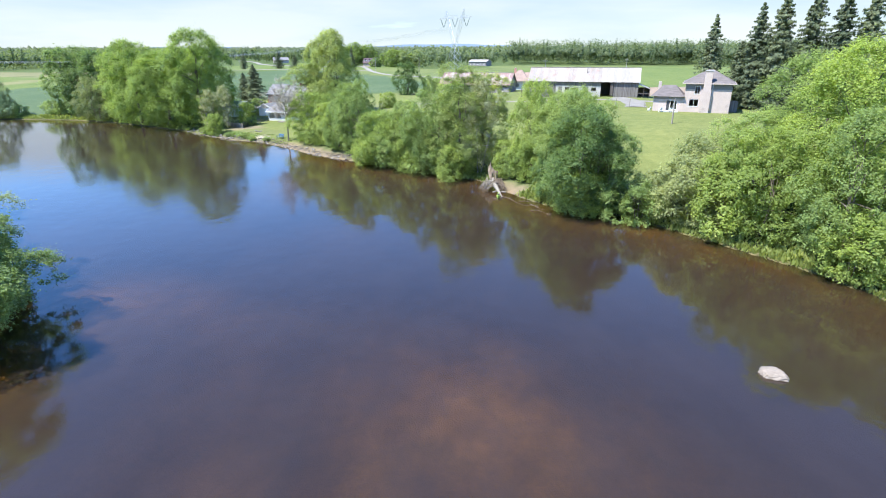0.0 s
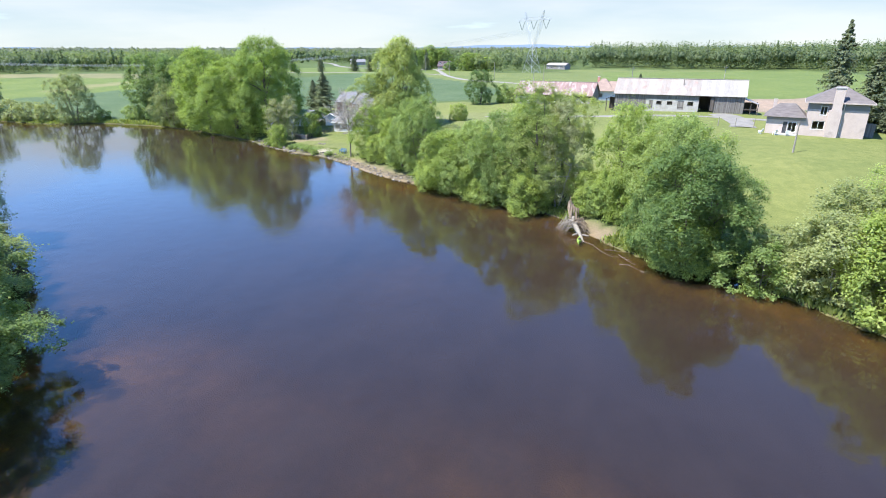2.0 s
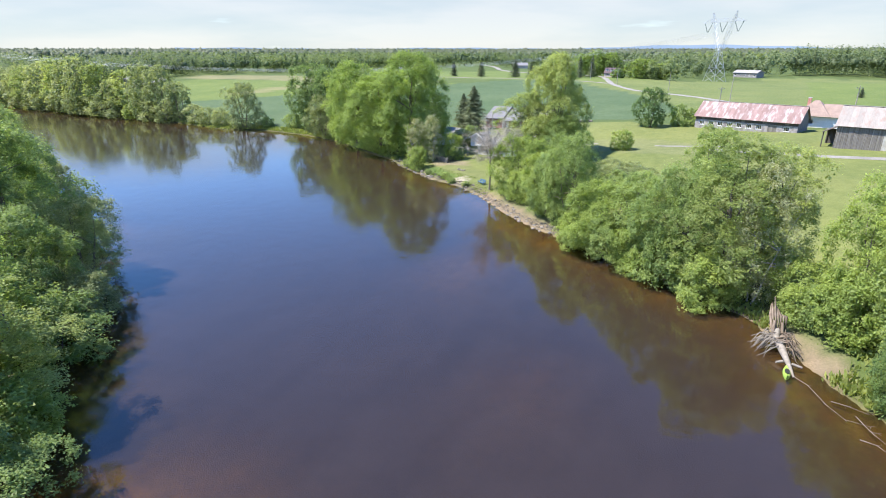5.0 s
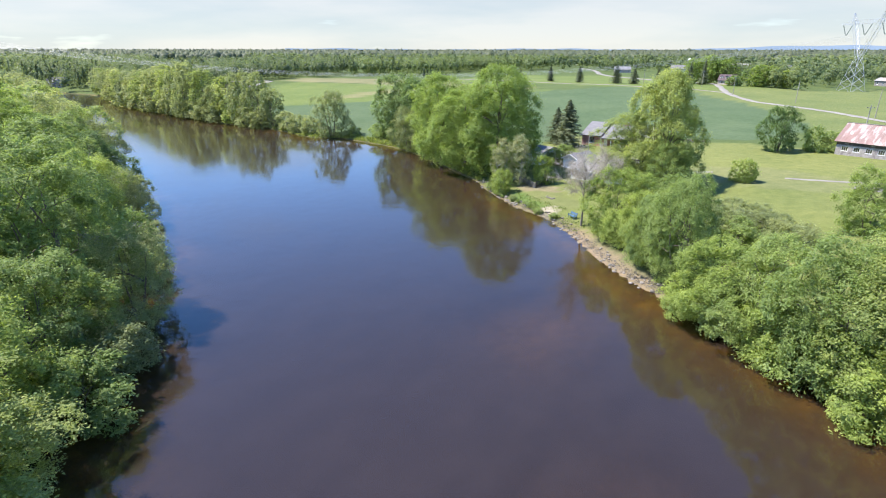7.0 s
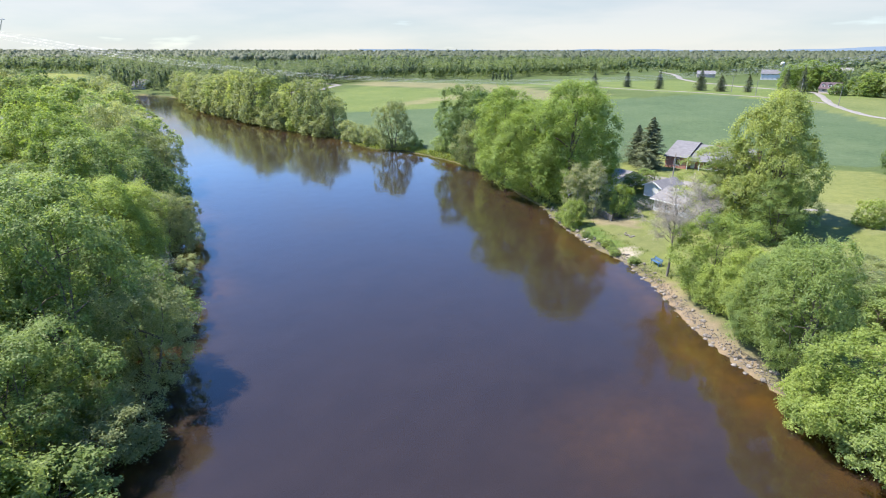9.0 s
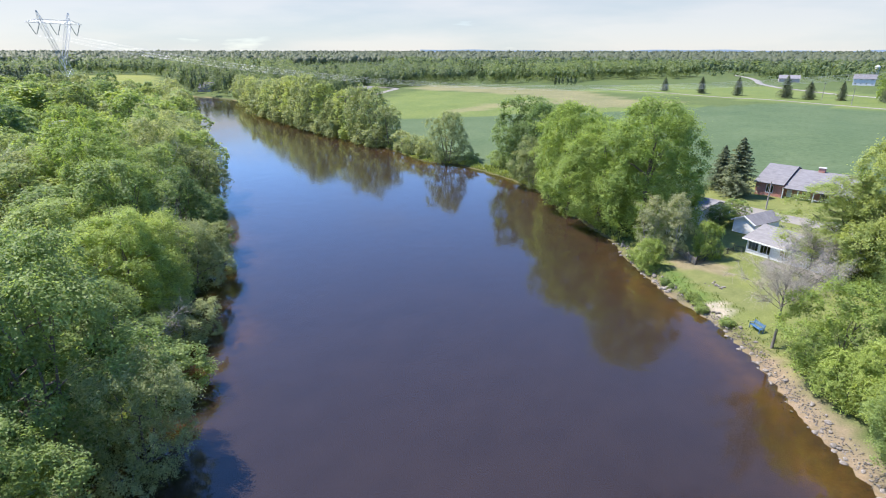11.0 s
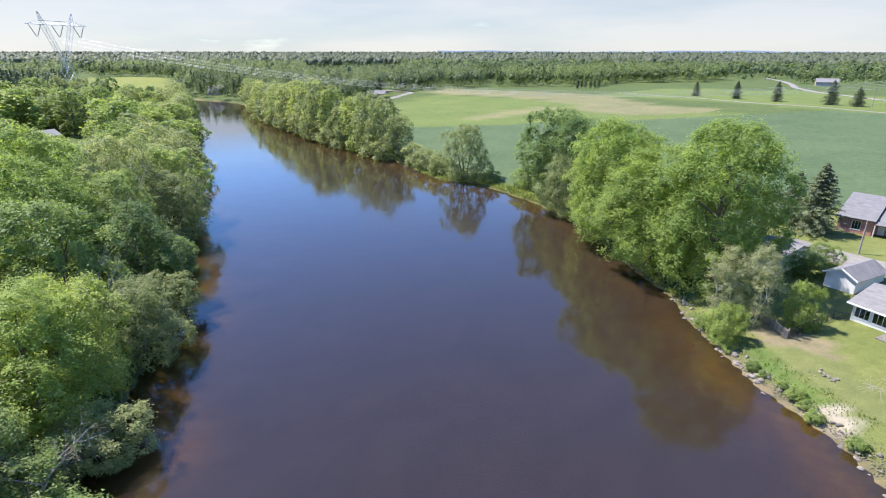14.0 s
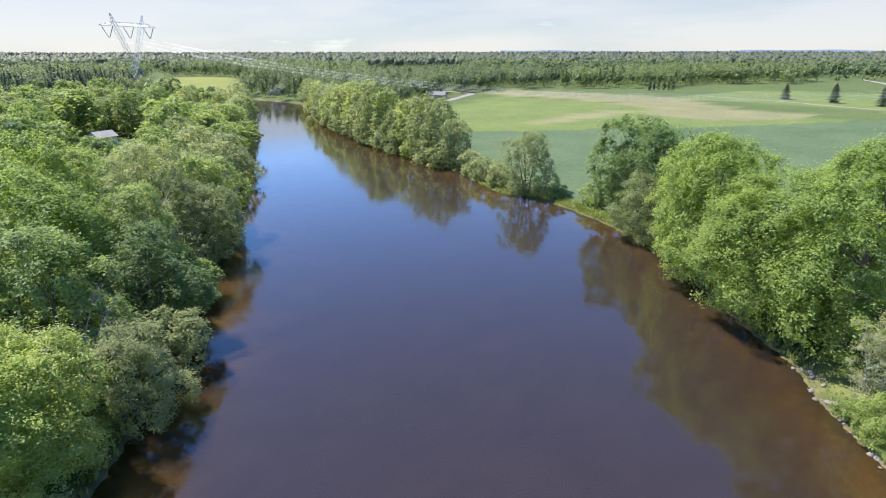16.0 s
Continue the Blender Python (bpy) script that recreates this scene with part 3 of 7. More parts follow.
def spruce_mesh(name, seed, h, r, tiers, count, leaf):
    """A conifer: whorls of uneven, drooping boughs round a stem, each bough a flat fan of needle sprays."""
    rng = np.random.default_rng(seed)
    pts, nrm = [], []
    per = count // (tiers * 8)
    for k in range(tiers):
        u = (k + rng.uniform(0, 0.8)) / tiers
        z = h * (0.05 + 0.93 * u)
        reach = r * (1 - u) ** 0.78 * (0.8 if u < 0.1 else 1)
        for b in range(8):
            a = 2 * math.pi * (b + 0.37 * k) / 8 + rng.normal() * 0.25
            ln = reach * rng.uniform(0.40, 1.28)
            if rng.random() < 0.08:
                continue
            t = rng.uniform(0.08, 1, per)
            side = rng.normal(size=per) * 0.17 * ln * (1.15 - t)
            dz = -0.30 * ln * t ** 1.2 + 0.14 * ln * t ** 3 - np.abs(rng.normal(size=per)) * 0.13 * (1 + ln * 0.2)
            pts.append(np.stack([t * ln * math.cos(a) - side * math.sin(a), t * ln * math.sin(a) + side * math.cos(a), z + dz], 1))
            nrm.append(np.stack([np.full(per, 0.9 * math.cos(a)), np.full(per, 0.9 * math.sin(a)), np.full(per, 0.6)], 1))
    pos = np.concatenate(pts)
    pos[:, 2] = np.maximum(pos[:, 2], 0.1)
    n = unit(np.concatenate(nrm) + 0.5 * rng.normal(size=(len(pos), 3)))
    v, q = leaf_tris(rng, pos, n, leaf, 0.7)
    return raw_mesh(name, v, [q], [M_LEAF["spruce"]])


def spruce_kind(key, seeds, h, r, tiers, count, leaf, label):
    TREES[key] = []
    for sd in seeds:
        top = new("spruce_tree")
        c = new("crown", spruce_mesh("crown", sd, h, r, tiers, count, leaf))
        t = new("trunk", join_tubes("trunk", [tube([(0, 0, -0.5), (0.03, 0, h * 0.5), (0, 0.02, h * 0.97)], [0.02 * h, 0.012 * h, 0.003 * h], 8)], M_BARK))
        c.parent = t.parent = top
        tagged(top, label, "tree")
        TREES[key].append([top, 0, h, r])


tree_kind("maple", "maple_tree", "maple", "tall full-crowned maple in fresh green leaf", M_BARK, (11, 12), 0.8, 19, 7.5, 62, 0.200, 0.42, waist=0.42, lobe=0.34, square=0.7, clump=0.80)
tree_kind("darkmaple", "maple_tree", "darkmaple", "dense dark-green maple leafy to the ground", M_BARK, (21, 22), 0.3, 13, 5.5, 46, 0.175, 0.22, 4, waist=0.40, square=0.6, lobe=0.33, clump=0.66)
tree_kind("alder", "alder_tree", "alder", "bushy dark-green alder leafy down to the bank", M_BARK, (31, 32), 0.3, 13, 5.5, 46, 0.170, 0.22, 4, waist=0.38, square=0.6, lobe=0.33, clump=0.64)
tree_kind("willow", "willow_tree", "willow", "silvery grey-green willow on the river bank", M_BARK, (41, 42), 0.3, 12, 5.8, 44, 0.150, 0.28, 3, waist=0.4, hang=0.5, square=0.8, lobe=0.33, clump=0.66)
tree_kind("poplar", "poplar_tree", "poplar", "tall upright poplar in light-green leaf", M_BARK, (51, 52), 0.8, 20, 5.2, 56, 0.170, 0.36, waist=0.42, lobe=0.34, square=0.8, clump=0.68)
tree_kind("oval", "poplar_tree", "poplar", "tall oval poplar in light-green leaf", M_BARK, (57,), 0.3, 13, 5.5, 76, 0.160, 0.22, 4, waist=0.42, square=0.65, lobe=0.36, clump=0.55)
tree_kind("bright", "ash_tree", "bright", "yellow-green young ash tree by the water", M_BARK, (61, 62), 0.4, 10, 4.6, 40, 0.165, 0.18, 2, waist=0.42, square=0.65, lobe=0.33, clump=0.60)
tree_kind("birch", "birch_tree", "birch", "slender grey-leaved birch with thin pale stems", M_GREYBARK, (71,), 0.8, 12, 2.6, 44, 0.10, 0.13, 2, waist=0.4, lobe=0.34, hang=0.9, clump=0.42, airy=0.12)
tree_kind("shrub", "shrub", "alder", "low rounded green shrub on the grass", M_BARK, (81, 82), 0.1, 4, 2.4, 24, 0.155, 0.08, 3, waist=0.35, square=0.5, lobe=0.38, clump=0.48)
tree_kind("greyshrub", "shrub", "willow", "grey-green willow scrub on the river bank", M_GREYBARK, (91, 92), 0.1, 6, 3.6, 30, 0.160, 0.08, 4, waist=0.4, square=0.5, lobe=0.36, clump=0.55)
tree_kind("yshrub", "shrub", "bright", "bright yellow-green bush on the river bank", M_BARK, (95, 96), 0.1, 4.5, 2.8, 26, 0.160, 0.08, 3, waist=0.4, square=0.5, lobe=0.38, clump=0.50)
spruce_kind("spruce", (101, 102), 20, 4.8, 40, 24000, 0.30, "tall dark spruce beside the farmhouse")

RIGHT_BANK = [
    # big trees and scrub upstream of the farmhouse lawn
    ("maple", 50, 47, 19, 8.0), ("maple", 41.4, 54.0, 17.5, 7), ("alder", 36.4, 45.0, 13, 5), ("bright", 31.9, 51.5, 10.5, 4.5), ("maple", 57, 60, 19, 8), ("alder", 44.4, 65.0, 15, 6),
    ("maple", 47.4, 35.0, 17, 7), ("alder", 40.4, 30.0, 13, 5), ("maple", 55, 24, 18, 8), ("maple", 52, 8, 18, 8), ("alder", 34.4, 59.0, 11, 5), ("yshrub", 29.9, 54.0, 7, 4),
    ("greyshrub", 27.6, 57.6, 6.5, 4.2), ("greyshrub", 25.4, 60.6, 4.4, 3.0), ("yshrub", 34.9, 42.0, 5, 3.2), ("greyshrub", 30.4, 61.0, 7.6, 4.3), ("alder", 62, 75, 14, 6.5), ("maple", 72, 66, 18, 8),
    # clumps along the bank
    ("darkmaple", 16.9, 63.8, 12.5, 5.4), ("yshrub", 12.4, 76.4, 5.2, 2.9), ("shrub", 9.9, 78.6, 3.6, 2.2), ("bright", 15.2, 77.0, 9.5, 3.6), ("yshrub", 9.4, 81.0, 4.6, 2.6), ("alder", 16.6, 72.6, 12.5, 4.8), ("alder", 17.2, 67.8, 13, 4.6), ("bright", 13.4, 78.5, 13, 3.8), ("darkmaple", 19.8, 64.3, 10.0, 3.8),
    ("poplar", 2.9, 84.2, 16.4, 5.2), ("birch", 5.7, 82.6, 15, 3.2), ("alder", -0.8, 86.8, 12.5, 4.8), ("alder", -5.8, 90.3, 10.5, 4.6), ("bright", -9.8, 92.8, 8.6, 4.4), ("poplar", 6.7, 86.3, 15, 4.5),
    ("alder", -16.0, 99.8, 12.5, 4.2), ("alder", -19.6, 103.2, 9.0, 3.4), ("yshrub", -24.6, 108.6, 4.6, 2.6), ("bright", -27.0, 112.5, 9.5, 4.6), ("bright", -21.8, 107.0, 8, 3.2), ("alder", -18.0, 107.0, 9, 4.2),
    ("oval", -27.2, 138.5, 19.5, 6.6), ("poplar", -33.5, 138.5, 14, 6.0), ("alder", -24, 133, 9, 4.0),
    # low growth hanging over the waterline
    ("shrub", 3.0, 82.6, 4.6, 2.6), ("yshrub", 1.6, 83.0, 5.0, 3.4), ("shrub", -1.9, 85.6, 5.4, 3.4), ("yshrub", -5.4, 88.2, 5.0, 3.2), ("shrub", -9.4, 91.2, 4.6, 3.2), ("yshrub", -13.2, 94.0, 4.0, 2.8), ("darkmaple", 14.4, 67.6, 7.6, 3.0), ("yshrub", 17.0, 62.8, 4.6, 3.0), ("shrub", 22.5, 59.4, 4.6, 3.2),
    # maples below the cottage
    ("maple", -60.6, 139.8, 22.0, 8.9), ("maple", -70.8, 141.6, 18.4, 8.2), ("maple", -80.6, 147.0, 20.5, 7.8), ("maple", -89.2, 154.0, 17.5, 6.8), ("maple", -67, 151, 17.5, 7.8), ("willow", -98, 156.4, 11.0, 5.4),
    ("darkmaple", -100, 164.5, 18, 8.2), ("darkmaple", -108, 166.5, 19, 8.2), ("maple", -90, 166, 15, 6.5),
    ("birch", -52.3, 132.6, 10.6, 2.5), ("birch", -55.6, 131.8, 10.0, 2.5), ("yshrub", -53.3, 127.0, 4.2, 2.0),
    ("yshrub", -48.3, 135.2, 4.9, 1.9), ("darkmaple", -52.4, 151.0, 3.6, 2.2), ("alder", -51.6, 155.0, 3.6, 2.0), ("shrub", -117.5, 166.5, 3.6, 3.0), ("shrub", -113.5, 165.5, 3.2, 2.4), ("shrub", -126, 164.5, 2.8, 2.2),
    # river corner and beyond
    ("willow", -133.5, 162.2, 14.0, 6.6), ("greyshrub", -150, 163.2, 5, 3.4), ("greyshrub", -143, 161.6, 4.4, 3.2), ("greyshrub", -158, 165.0, 5.5, 3.6), ("willow", -167, 166.5, 13, 5.6), ("willow", -176, 167.5, 17.5, 6.4), ("willow", -186, 168.0, 18.5, 6.8), ("poplar", -195, 168.5, 17, 6),
    ("willow", -203, 168, 13, 5.5), ("poplar", -211, 169, 19, 6.5), ("willow", -221, 169.5, 21, 7.4), ("willow", -232, 171.5, 20, 7.4), ("poplar", -244, 173.5, 20, 7), ("willow", -256, 175, 18, 7.4), ("poplar", -270, 177, 17, 7.2), ("willow", -284, 180, 16, 7.4), ("willow", -298, 183, 15.5, 7.4), ("poplar", -312, 188, 15.5, 7.5), ("willow", -325, 192, 16, 8),
    ("greyshrub", -172, 164.6, 5.5, 4.2), ("greyshrub", -181, 165.0, 6.0, 4.4), ("yshrub", -190, 165.2, 4.6, 3.8), ("greyshrub", -199, 165.6, 5.6, 4.4), ("greyshrub", -207, 166.2, 6.0, 4.6), ("greyshrub", -216, 167.0, 6.4, 4.8), ("greyshrub", -226, 168.4, 6.0, 4.8), ("greyshrub", -237, 169.8, 6.4, 5.0), ("greyshrub", -249, 171.4, 6.2, 5.0), ("greyshrub", -262, 173.4, 6.4, 5.2), ("greyshrub", -277, 175.6, 6.4, 5.2), ("greyshrub", -291, 178.4, 6.2, 5.2),
    ("willow", -338, 194, 15, 8), ("poplar", -354, 200, 16, 8), ("willow", -372, 206, 15, 8), ("maple", -64, 414, 16, 7.5), ("maple", -54, 416, 15, 7), ("maple", -72, 410, 14, 6), ("bright", -34, 396, 11, 8), ("shrub", -46, 392, 5, 4), ("bright", -22, 404, 9, 6),
    # grey scrub bed on the lawn edge behind the clumps
    ("greyshrub", -17, 119, 3.4, 3.6), ("greyshrub", -12.5, 122, 3.0, 3.4), ("greyshrub", -9, 117, 3.2, 3.6), ("greyshrub", -15, 114, 4.0, 3.8), ("greyshrub", -5, 113, 3.2, 3.4), ("shrub", -11, 111, 4.2, 3.6), ("greyshrub", -20.5, 121.5, 2.6, 3.0),
    # lawn
    ("darkmaple", -11.2, 177.5, 9.8, 4.1), ("yshrub", -14.0, 143.6, 3.4, 2.1), ("shrub", -4.5, 180, 5, 2.4), ("shrub", -1.5, 181, 4, 2.2), ("bright", 2, 120, 8, 3.6),
]
for row in RIGHT_BANK:
    plant(*row, fine=130 if row[1] > -140 and row[2] < 190 else 92, near=66)
for x, y, h, r in ((58.9, 124.5, 19.5, 4.6), (65, 118, 21.5, 5.2), (67.8, 115, 24, 5.4), (73.3, 114, 25, 5.8), (77, 111, 24, 5.6), (82, 110.5, 25, 6.0), (88, 108, 22, 5.6), (72, 122, 19, 5.4), (63.5, 121, 14, 4.8), (-57.3, 170.5, 12.0, 5.0), (-61.5, 173.5, 9.5, 4.0)):
    plant("spruce", x, y, h, r)

# wooded left bank: the trees that lean over the water, then the wood behind them
LEFT_BANK = [
    ("alder", -34.5, 35.0, 8.5, 5.0), ("alder", -33.4, 29.0, 8.0, 5.6), ("poplar", -41.5, 41.5, 11, 5.0), ("yshrub", -38.5, 40.5, 4.6, 3.4), ("bright", -48.5, 45.0, 10.5, 5.0), ("alder", -55.0, 50.0, 11.0, 5.2), ("shrub", -48.0, 49.6, 5.0, 3.6), ("greyshrub", -53.0, 54.0, 5.0, 3.8),
    ("alder", -65.0, 56.0, 18, 6.6), ("willow", -60.5, 60.5, 10.5, 5.0), ("alder", -76.5, 61.5, 9.0, 5.2), ("shrub", -69.5, 65.2, 4.6, 3.4), ("maple", -85.5, 66.6, 13.2, 6.2), ("willow", -93.5, 76.0, 8.8, 5.0), ("bright", -89.6, 70.2, 11.2, 5.2),
    ("alder", -99.0, 62.0, 11.5, 6.2), ("alder", -102.0, 71.0, 15.6, 6.6), ("darkmaple", -110.5, 80.0, 12, 5.8), ("maple", -117.5, 71.5, 17.5, 7.2), ("alder", -122.0, 81.0, 14, 5.8), ("willow", -131.5, 90.2, 11.5, 7.2), ("willow", -139.0, 86.0, 17, 7.2), ("maple", -129.0, 72.0, 20, 7.6),
    ("alder", -158.0, 90.0, 16.0, 5.8), ("willow", -150.0, 95.5, 13, 6.5), ("willow", -164.0, 98.5, 13, 7.0), ("willow", -179.0, 101.5, 14, 7.4), ("alder", -75.0, 50.0, 15, 6.6), ("darkmaple", -72.0, 41.0, 14, 6.4), ("alder", -83.0, 56.0, 12.5, 6.0), ("maple", -58.0, 40.0, 15, 6.4), ("alder", -46.0, 34.0, 12, 5.6),
    ("greyshrub", -79.0, 69.6, 4.6, 3.4), ("greyshrub", -101.0, 80.2, 5.5, 4.0), ("shrub", -117.0, 86.4, 5.0, 3.6),
]
_r = random.Random(5)
_placed = []
for row in LEFT_BANK:
    plant(*row, fine=95, near=46)
    _placed.append(row[1:3])
LEFT_LINE = np.array(LEFT_SHORE[4:9], float)
for (ax, ay), (bx, by) in zip(LEFT_LINE, LEFT_LINE[1:]):
    n = max(1, round(math.hypot(bx - ax, by - ay) / 8.5))
    for k in range(n):
        u = (k + _r.uniform(0.2, 0.8)) / n
        nx, ny = by - ay, -(bx - ax)
        d = math.hypot(nx, ny)
        x, y = ax + (bx - ax) * u, ay + (by - ay) * u
        s = float(from_river(np.array([x + nx / d]), np.array([y + ny / d]))[0])
        sg = 1 if s > 0 else -1
        off = _r.uniform(0.5, 3.0)
        x, y = x + sg * nx / d * off, y + sg * ny / d * off
        if any((x - a) ** 2 + (y - b) ** 2 < 49 for a, b in _placed):
            continue
        _placed.append((x, y))
        plant(_r.choice(("willow", "willow", "alder", "willow", "poplar", "willow")), x, y, _r.uniform(10.0, 14.5), _r.uniform(5.6, 7.6), fine=80)
for k in range(5000):
    x, y = _r.uniform(-340, -14), _r.uniform(-30, 140)
    s = float(from_river(np.array([x]), np.array([y]))[0])
    deep = 14 + 72 * min(1, max(0, (-x - 30) / 110))
    if s < (12 if x > -142 else 5) or s > deep or y > (45 - 0.62 * x if x > -130 else 126 - 0.2 * (x + 130)):
        continue
    if in_poly(np.array([x]), np.array([y]), [(-205, 76), (-262, 66), (-262, 102), (-205, 100)])[0]:
        continue
    gap = 8.4 if s < 12 else 9.2
    if any((x - a) ** 2 + (y - b) ** 2 < gap * gap for a, b in _placed):
        continue
    _placed.append((x, y))
    key = _r.choice(("maple", "alder", "willow", "darkmaple", "willow", "alder", "poplar", "alder"))
    h, r = _r.uniform(10.5, 16.0), _r.uniform(5.2, 7.2)
    # low scrub in front of the white cottage among the trees
    if -208 < x < -140 and 76 + 0.02 * x < y < 98 + 0.02 * x:
        h, r = h * 0.55, r * 0.85
    plant(key, x, y, h, r, fine=78 if s < 14 else 62, near=40)
for x, y, h, r in ((-262, 80, 15, 9.5), (-236, 106, 15.5, 9), (-250, 60, 14, 8), (-226, 112, 13, 7.5)):
    plant("bright", x, y, h, r, "broad yellow-green willow rising over the woods")
# ---------- buildings ----------
M_WOOD = surface("weathered_boards", (0.13, 0.115, 0.10), (0.27, 0.25, 0.225), 1.2, 0.9, 9.0, 0.6, stretch=(3, 3, 0.12), stain=(0.09, 0.075, 0.065), stain_scale=0.8, stain_at=(0.56, 0.70))
M_WOODDARK = surface("dark_boards", (0.055, 0.045, 0.04), (0.12, 0.10, 0.085), 1.5, 0.9, 9.0, 0.5, stretch=(3, 3, 0.15))
M_WHITEWASH = surface("whitewashed_block", (0.37, 0.345, 0.305), (0.50, 0.475, 0.43), 0.8, 0.85, 7.0, 0.3, stain=(0.30, 0.27, 0.235), stain_scale=0.7, stain_at=(0.58, 0.74))
M_PALEROOF = surface("pale_metal_roof", (0.265, 0.232, 0.20), (0.34, 0.305, 0.268), 0.35, 0.45, 4.0, 0.15, stretch=(1.4, 0.5, 1), stain=(0.27, 0.19, 0.155), stain_scale=0.9, stain_at=(0.52, 0.66), metal=0.0)
M_CLEANROOF = surface("painted_metal_roof", (0.305, 0.278, 0.245), (0.37, 0.34, 0.305), 0.3, 0.45, 4.0, 0.15, stretch=(1.4, 0.5, 1), stain=(0.30, 0.22, 0.19), stain_scale=0.6, stain_at=(0.62, 0.76), metal=0.15)
M_REDROOF = surface("rusted_red_roof", (0.19, 0.112, 0.098), (0.26, 0.175, 0.158), 0.5, 0.6, 5.0, 0.2, stretch=(2.2, 0.35, 1), stain=(0.36, 0.31, 0.295), stain_scale=0.55, stain_at=(0.50, 0.62), metal=0.1)
M_PINKROOF = surface("faded_shingles", (0.21, 0.15, 0.12), (0.29, 0.21, 0.17), 0.8, 0.9, 12.0, 0.3)
M_GREYROOF = surface("grey_shingles", (0.145, 0.14, 0.145), (0.21, 0.205, 0.21), 0.9, 0.9, 14.0, 0.4, stretch=(1, 2.5, 1), stain=(0.12, 0.115, 0.115), stain_scale=0.5, stain_at=(0.56, 0.72))
M_BROWNROOF = surface("brown_shingles", (0.10, 0.085, 0.08), (0.155, 0.135, 0.128), 0.9, 0.9, 14.0, 0.4, stretch=(1, 2.5, 1))
M_STUCCO = surface("pale_stucco", (0.42, 0.345, 0.305), (0.49, 0.41, 0.365), 0.6, 0.9, 16.0, 0.3, stain=(0.26, 0.22, 0.20), stain_scale=0.4, stain_at=(0.6, 0.78))
M_GREYSIDING = surface("grey_siding", (0.20, 0.185, 0.18), (0.27, 0.255, 0.25), 1.0, 0.75, 10.0, 0.2, stretch=(0.2, 0.2, 5))
M_WHITE = surface("white_paint", (0.72, 0.72, 0.71), (0.82, 0.82, 0.81), 1.0, 0.6, 12.0, 0.1, stain=(0.62, 0.60, 0.57), stain_scale=1.2, stain_at=(0.62, 0.8))
M_SIDING = surface("white_siding", (0.70, 0.70, 0.69), (0.78, 0.78, 0.77), 0.8, 0.65, 9.0, 0.25, stretch=(0.15, 0.15, 6))
M_PALESTONE = surface("pale_granite", (0.19, 0.155, 0.122), (0.31, 0.262, 0.215), 2.2, 0.95, 16.0, 1.0, stain=(0.14, 0.11, 0.085), stain_scale=2.6, stain_at=(0.58, 0.7), spread=0.2)
M_STONE = surface("field_stone", (0.13, 0.113, 0.095), (0.24, 0.215, 0.185), 1.4, 0.95, 14.0, 0.7, stain=(0.28, 0.25, 0.22), stain_scale=1.4, stain_at=(0.55, 0.7), spread=0.25)
M_DRIFT = surface("bleached_driftwood", (0.155, 0.132, 0.106), (0.27, 0.238, 0.198), 3.0, 0.9, 20.0, 0.6, stretch=(1, 1, 0.3))
M_CONCRETE = surface("concrete", (0.42, 0.41, 0.39), (0.54, 0.53, 0.50), 1.0, 0.9, 12.0, 0.3)
M_GRAVEL = surface("pale_gravel", (0.17, 0.158, 0.138), (0.25, 0.232, 0.205), 0.5, 0.95, 6.0, 0.5, stain=(0.16, 0.17, 0.085), stain_scale=0.25, stain_at=(0.6, 0.72))
M_STEEL = surface("galvanised_steel", (0.52, 0.53, 0.54), (0.62, 0.63, 0.64), 1.0, 0.5, 8.0, 0.0, metal=0.55)
M_CABLE = surface("aluminium_cable", (0.50, 0.51, 0.52), (0.60, 0.61, 0.62), 0.2, 0.45, 2.0, 0.0, metal=0.5)
M_GLASSINS = surface("insulator_glass", (0.10, 0.14, 0.13), (0.18, 0.23, 0.21), 2.0, 0.25, 8.0, 0.0)
M_POLE = surface("grey_pole_wood", (0.25, 0.22, 0.19), (0.38, 0.35, 0.31), 2.0, 0.9, 14.0, 0.4, stretch=(2, 2, 0.15))
M_BLACK = surface("black_iron", (0.03, 0.03, 0.032), (0.06, 0.06, 0.06), 2.0, 0.5, 10.0, 0.0)
M_BLUE = surface("blue_paint", (0.035, 0.10, 0.20), (0.07, 0.16, 0.28), 2.0, 0.5, 12.0, 0.2, stain=(0.3, 0.4, 0.5), stain_scale=2.5, stain_at=(0.6, 0.72))
M_SNAG = surface("weathered_stump_wood", (0.12, 0.085, 0.06), (0.24, 0.19, 0.14), 3.0, 0.9, 20.0, 0.8, stretch=(1, 1, 0.25))
M_BARNSTONE = surface("limewashed_rubble", (0.28, 0.255, 0.245), (0.42, 0.39, 0.375), 1.6, 0.95, 9.0, 0.6, stain=(0.20, 0.17, 0.165), stain_scale=1.2, stain_at=(0.5, 0.64))
M_KAYAK = surface("yellow_green_plastic", (0.22, 0.34, 0.05), (0.27, 0.40, 0.08), 1.0, 0.35, 6.0, 0.0)
M_DARKPLASTIC = surface("dark_plastic", (0.02, 0.02, 0.022), (0.04, 0.04, 0.04), 1.0, 0.5, 6.0, 0.0)
M_PLUM = surface("plum_roof", (0.078, 0.052, 0.062), (0.11, 0.078, 0.088), 0.8, 0.85, 8.0, 0.2)


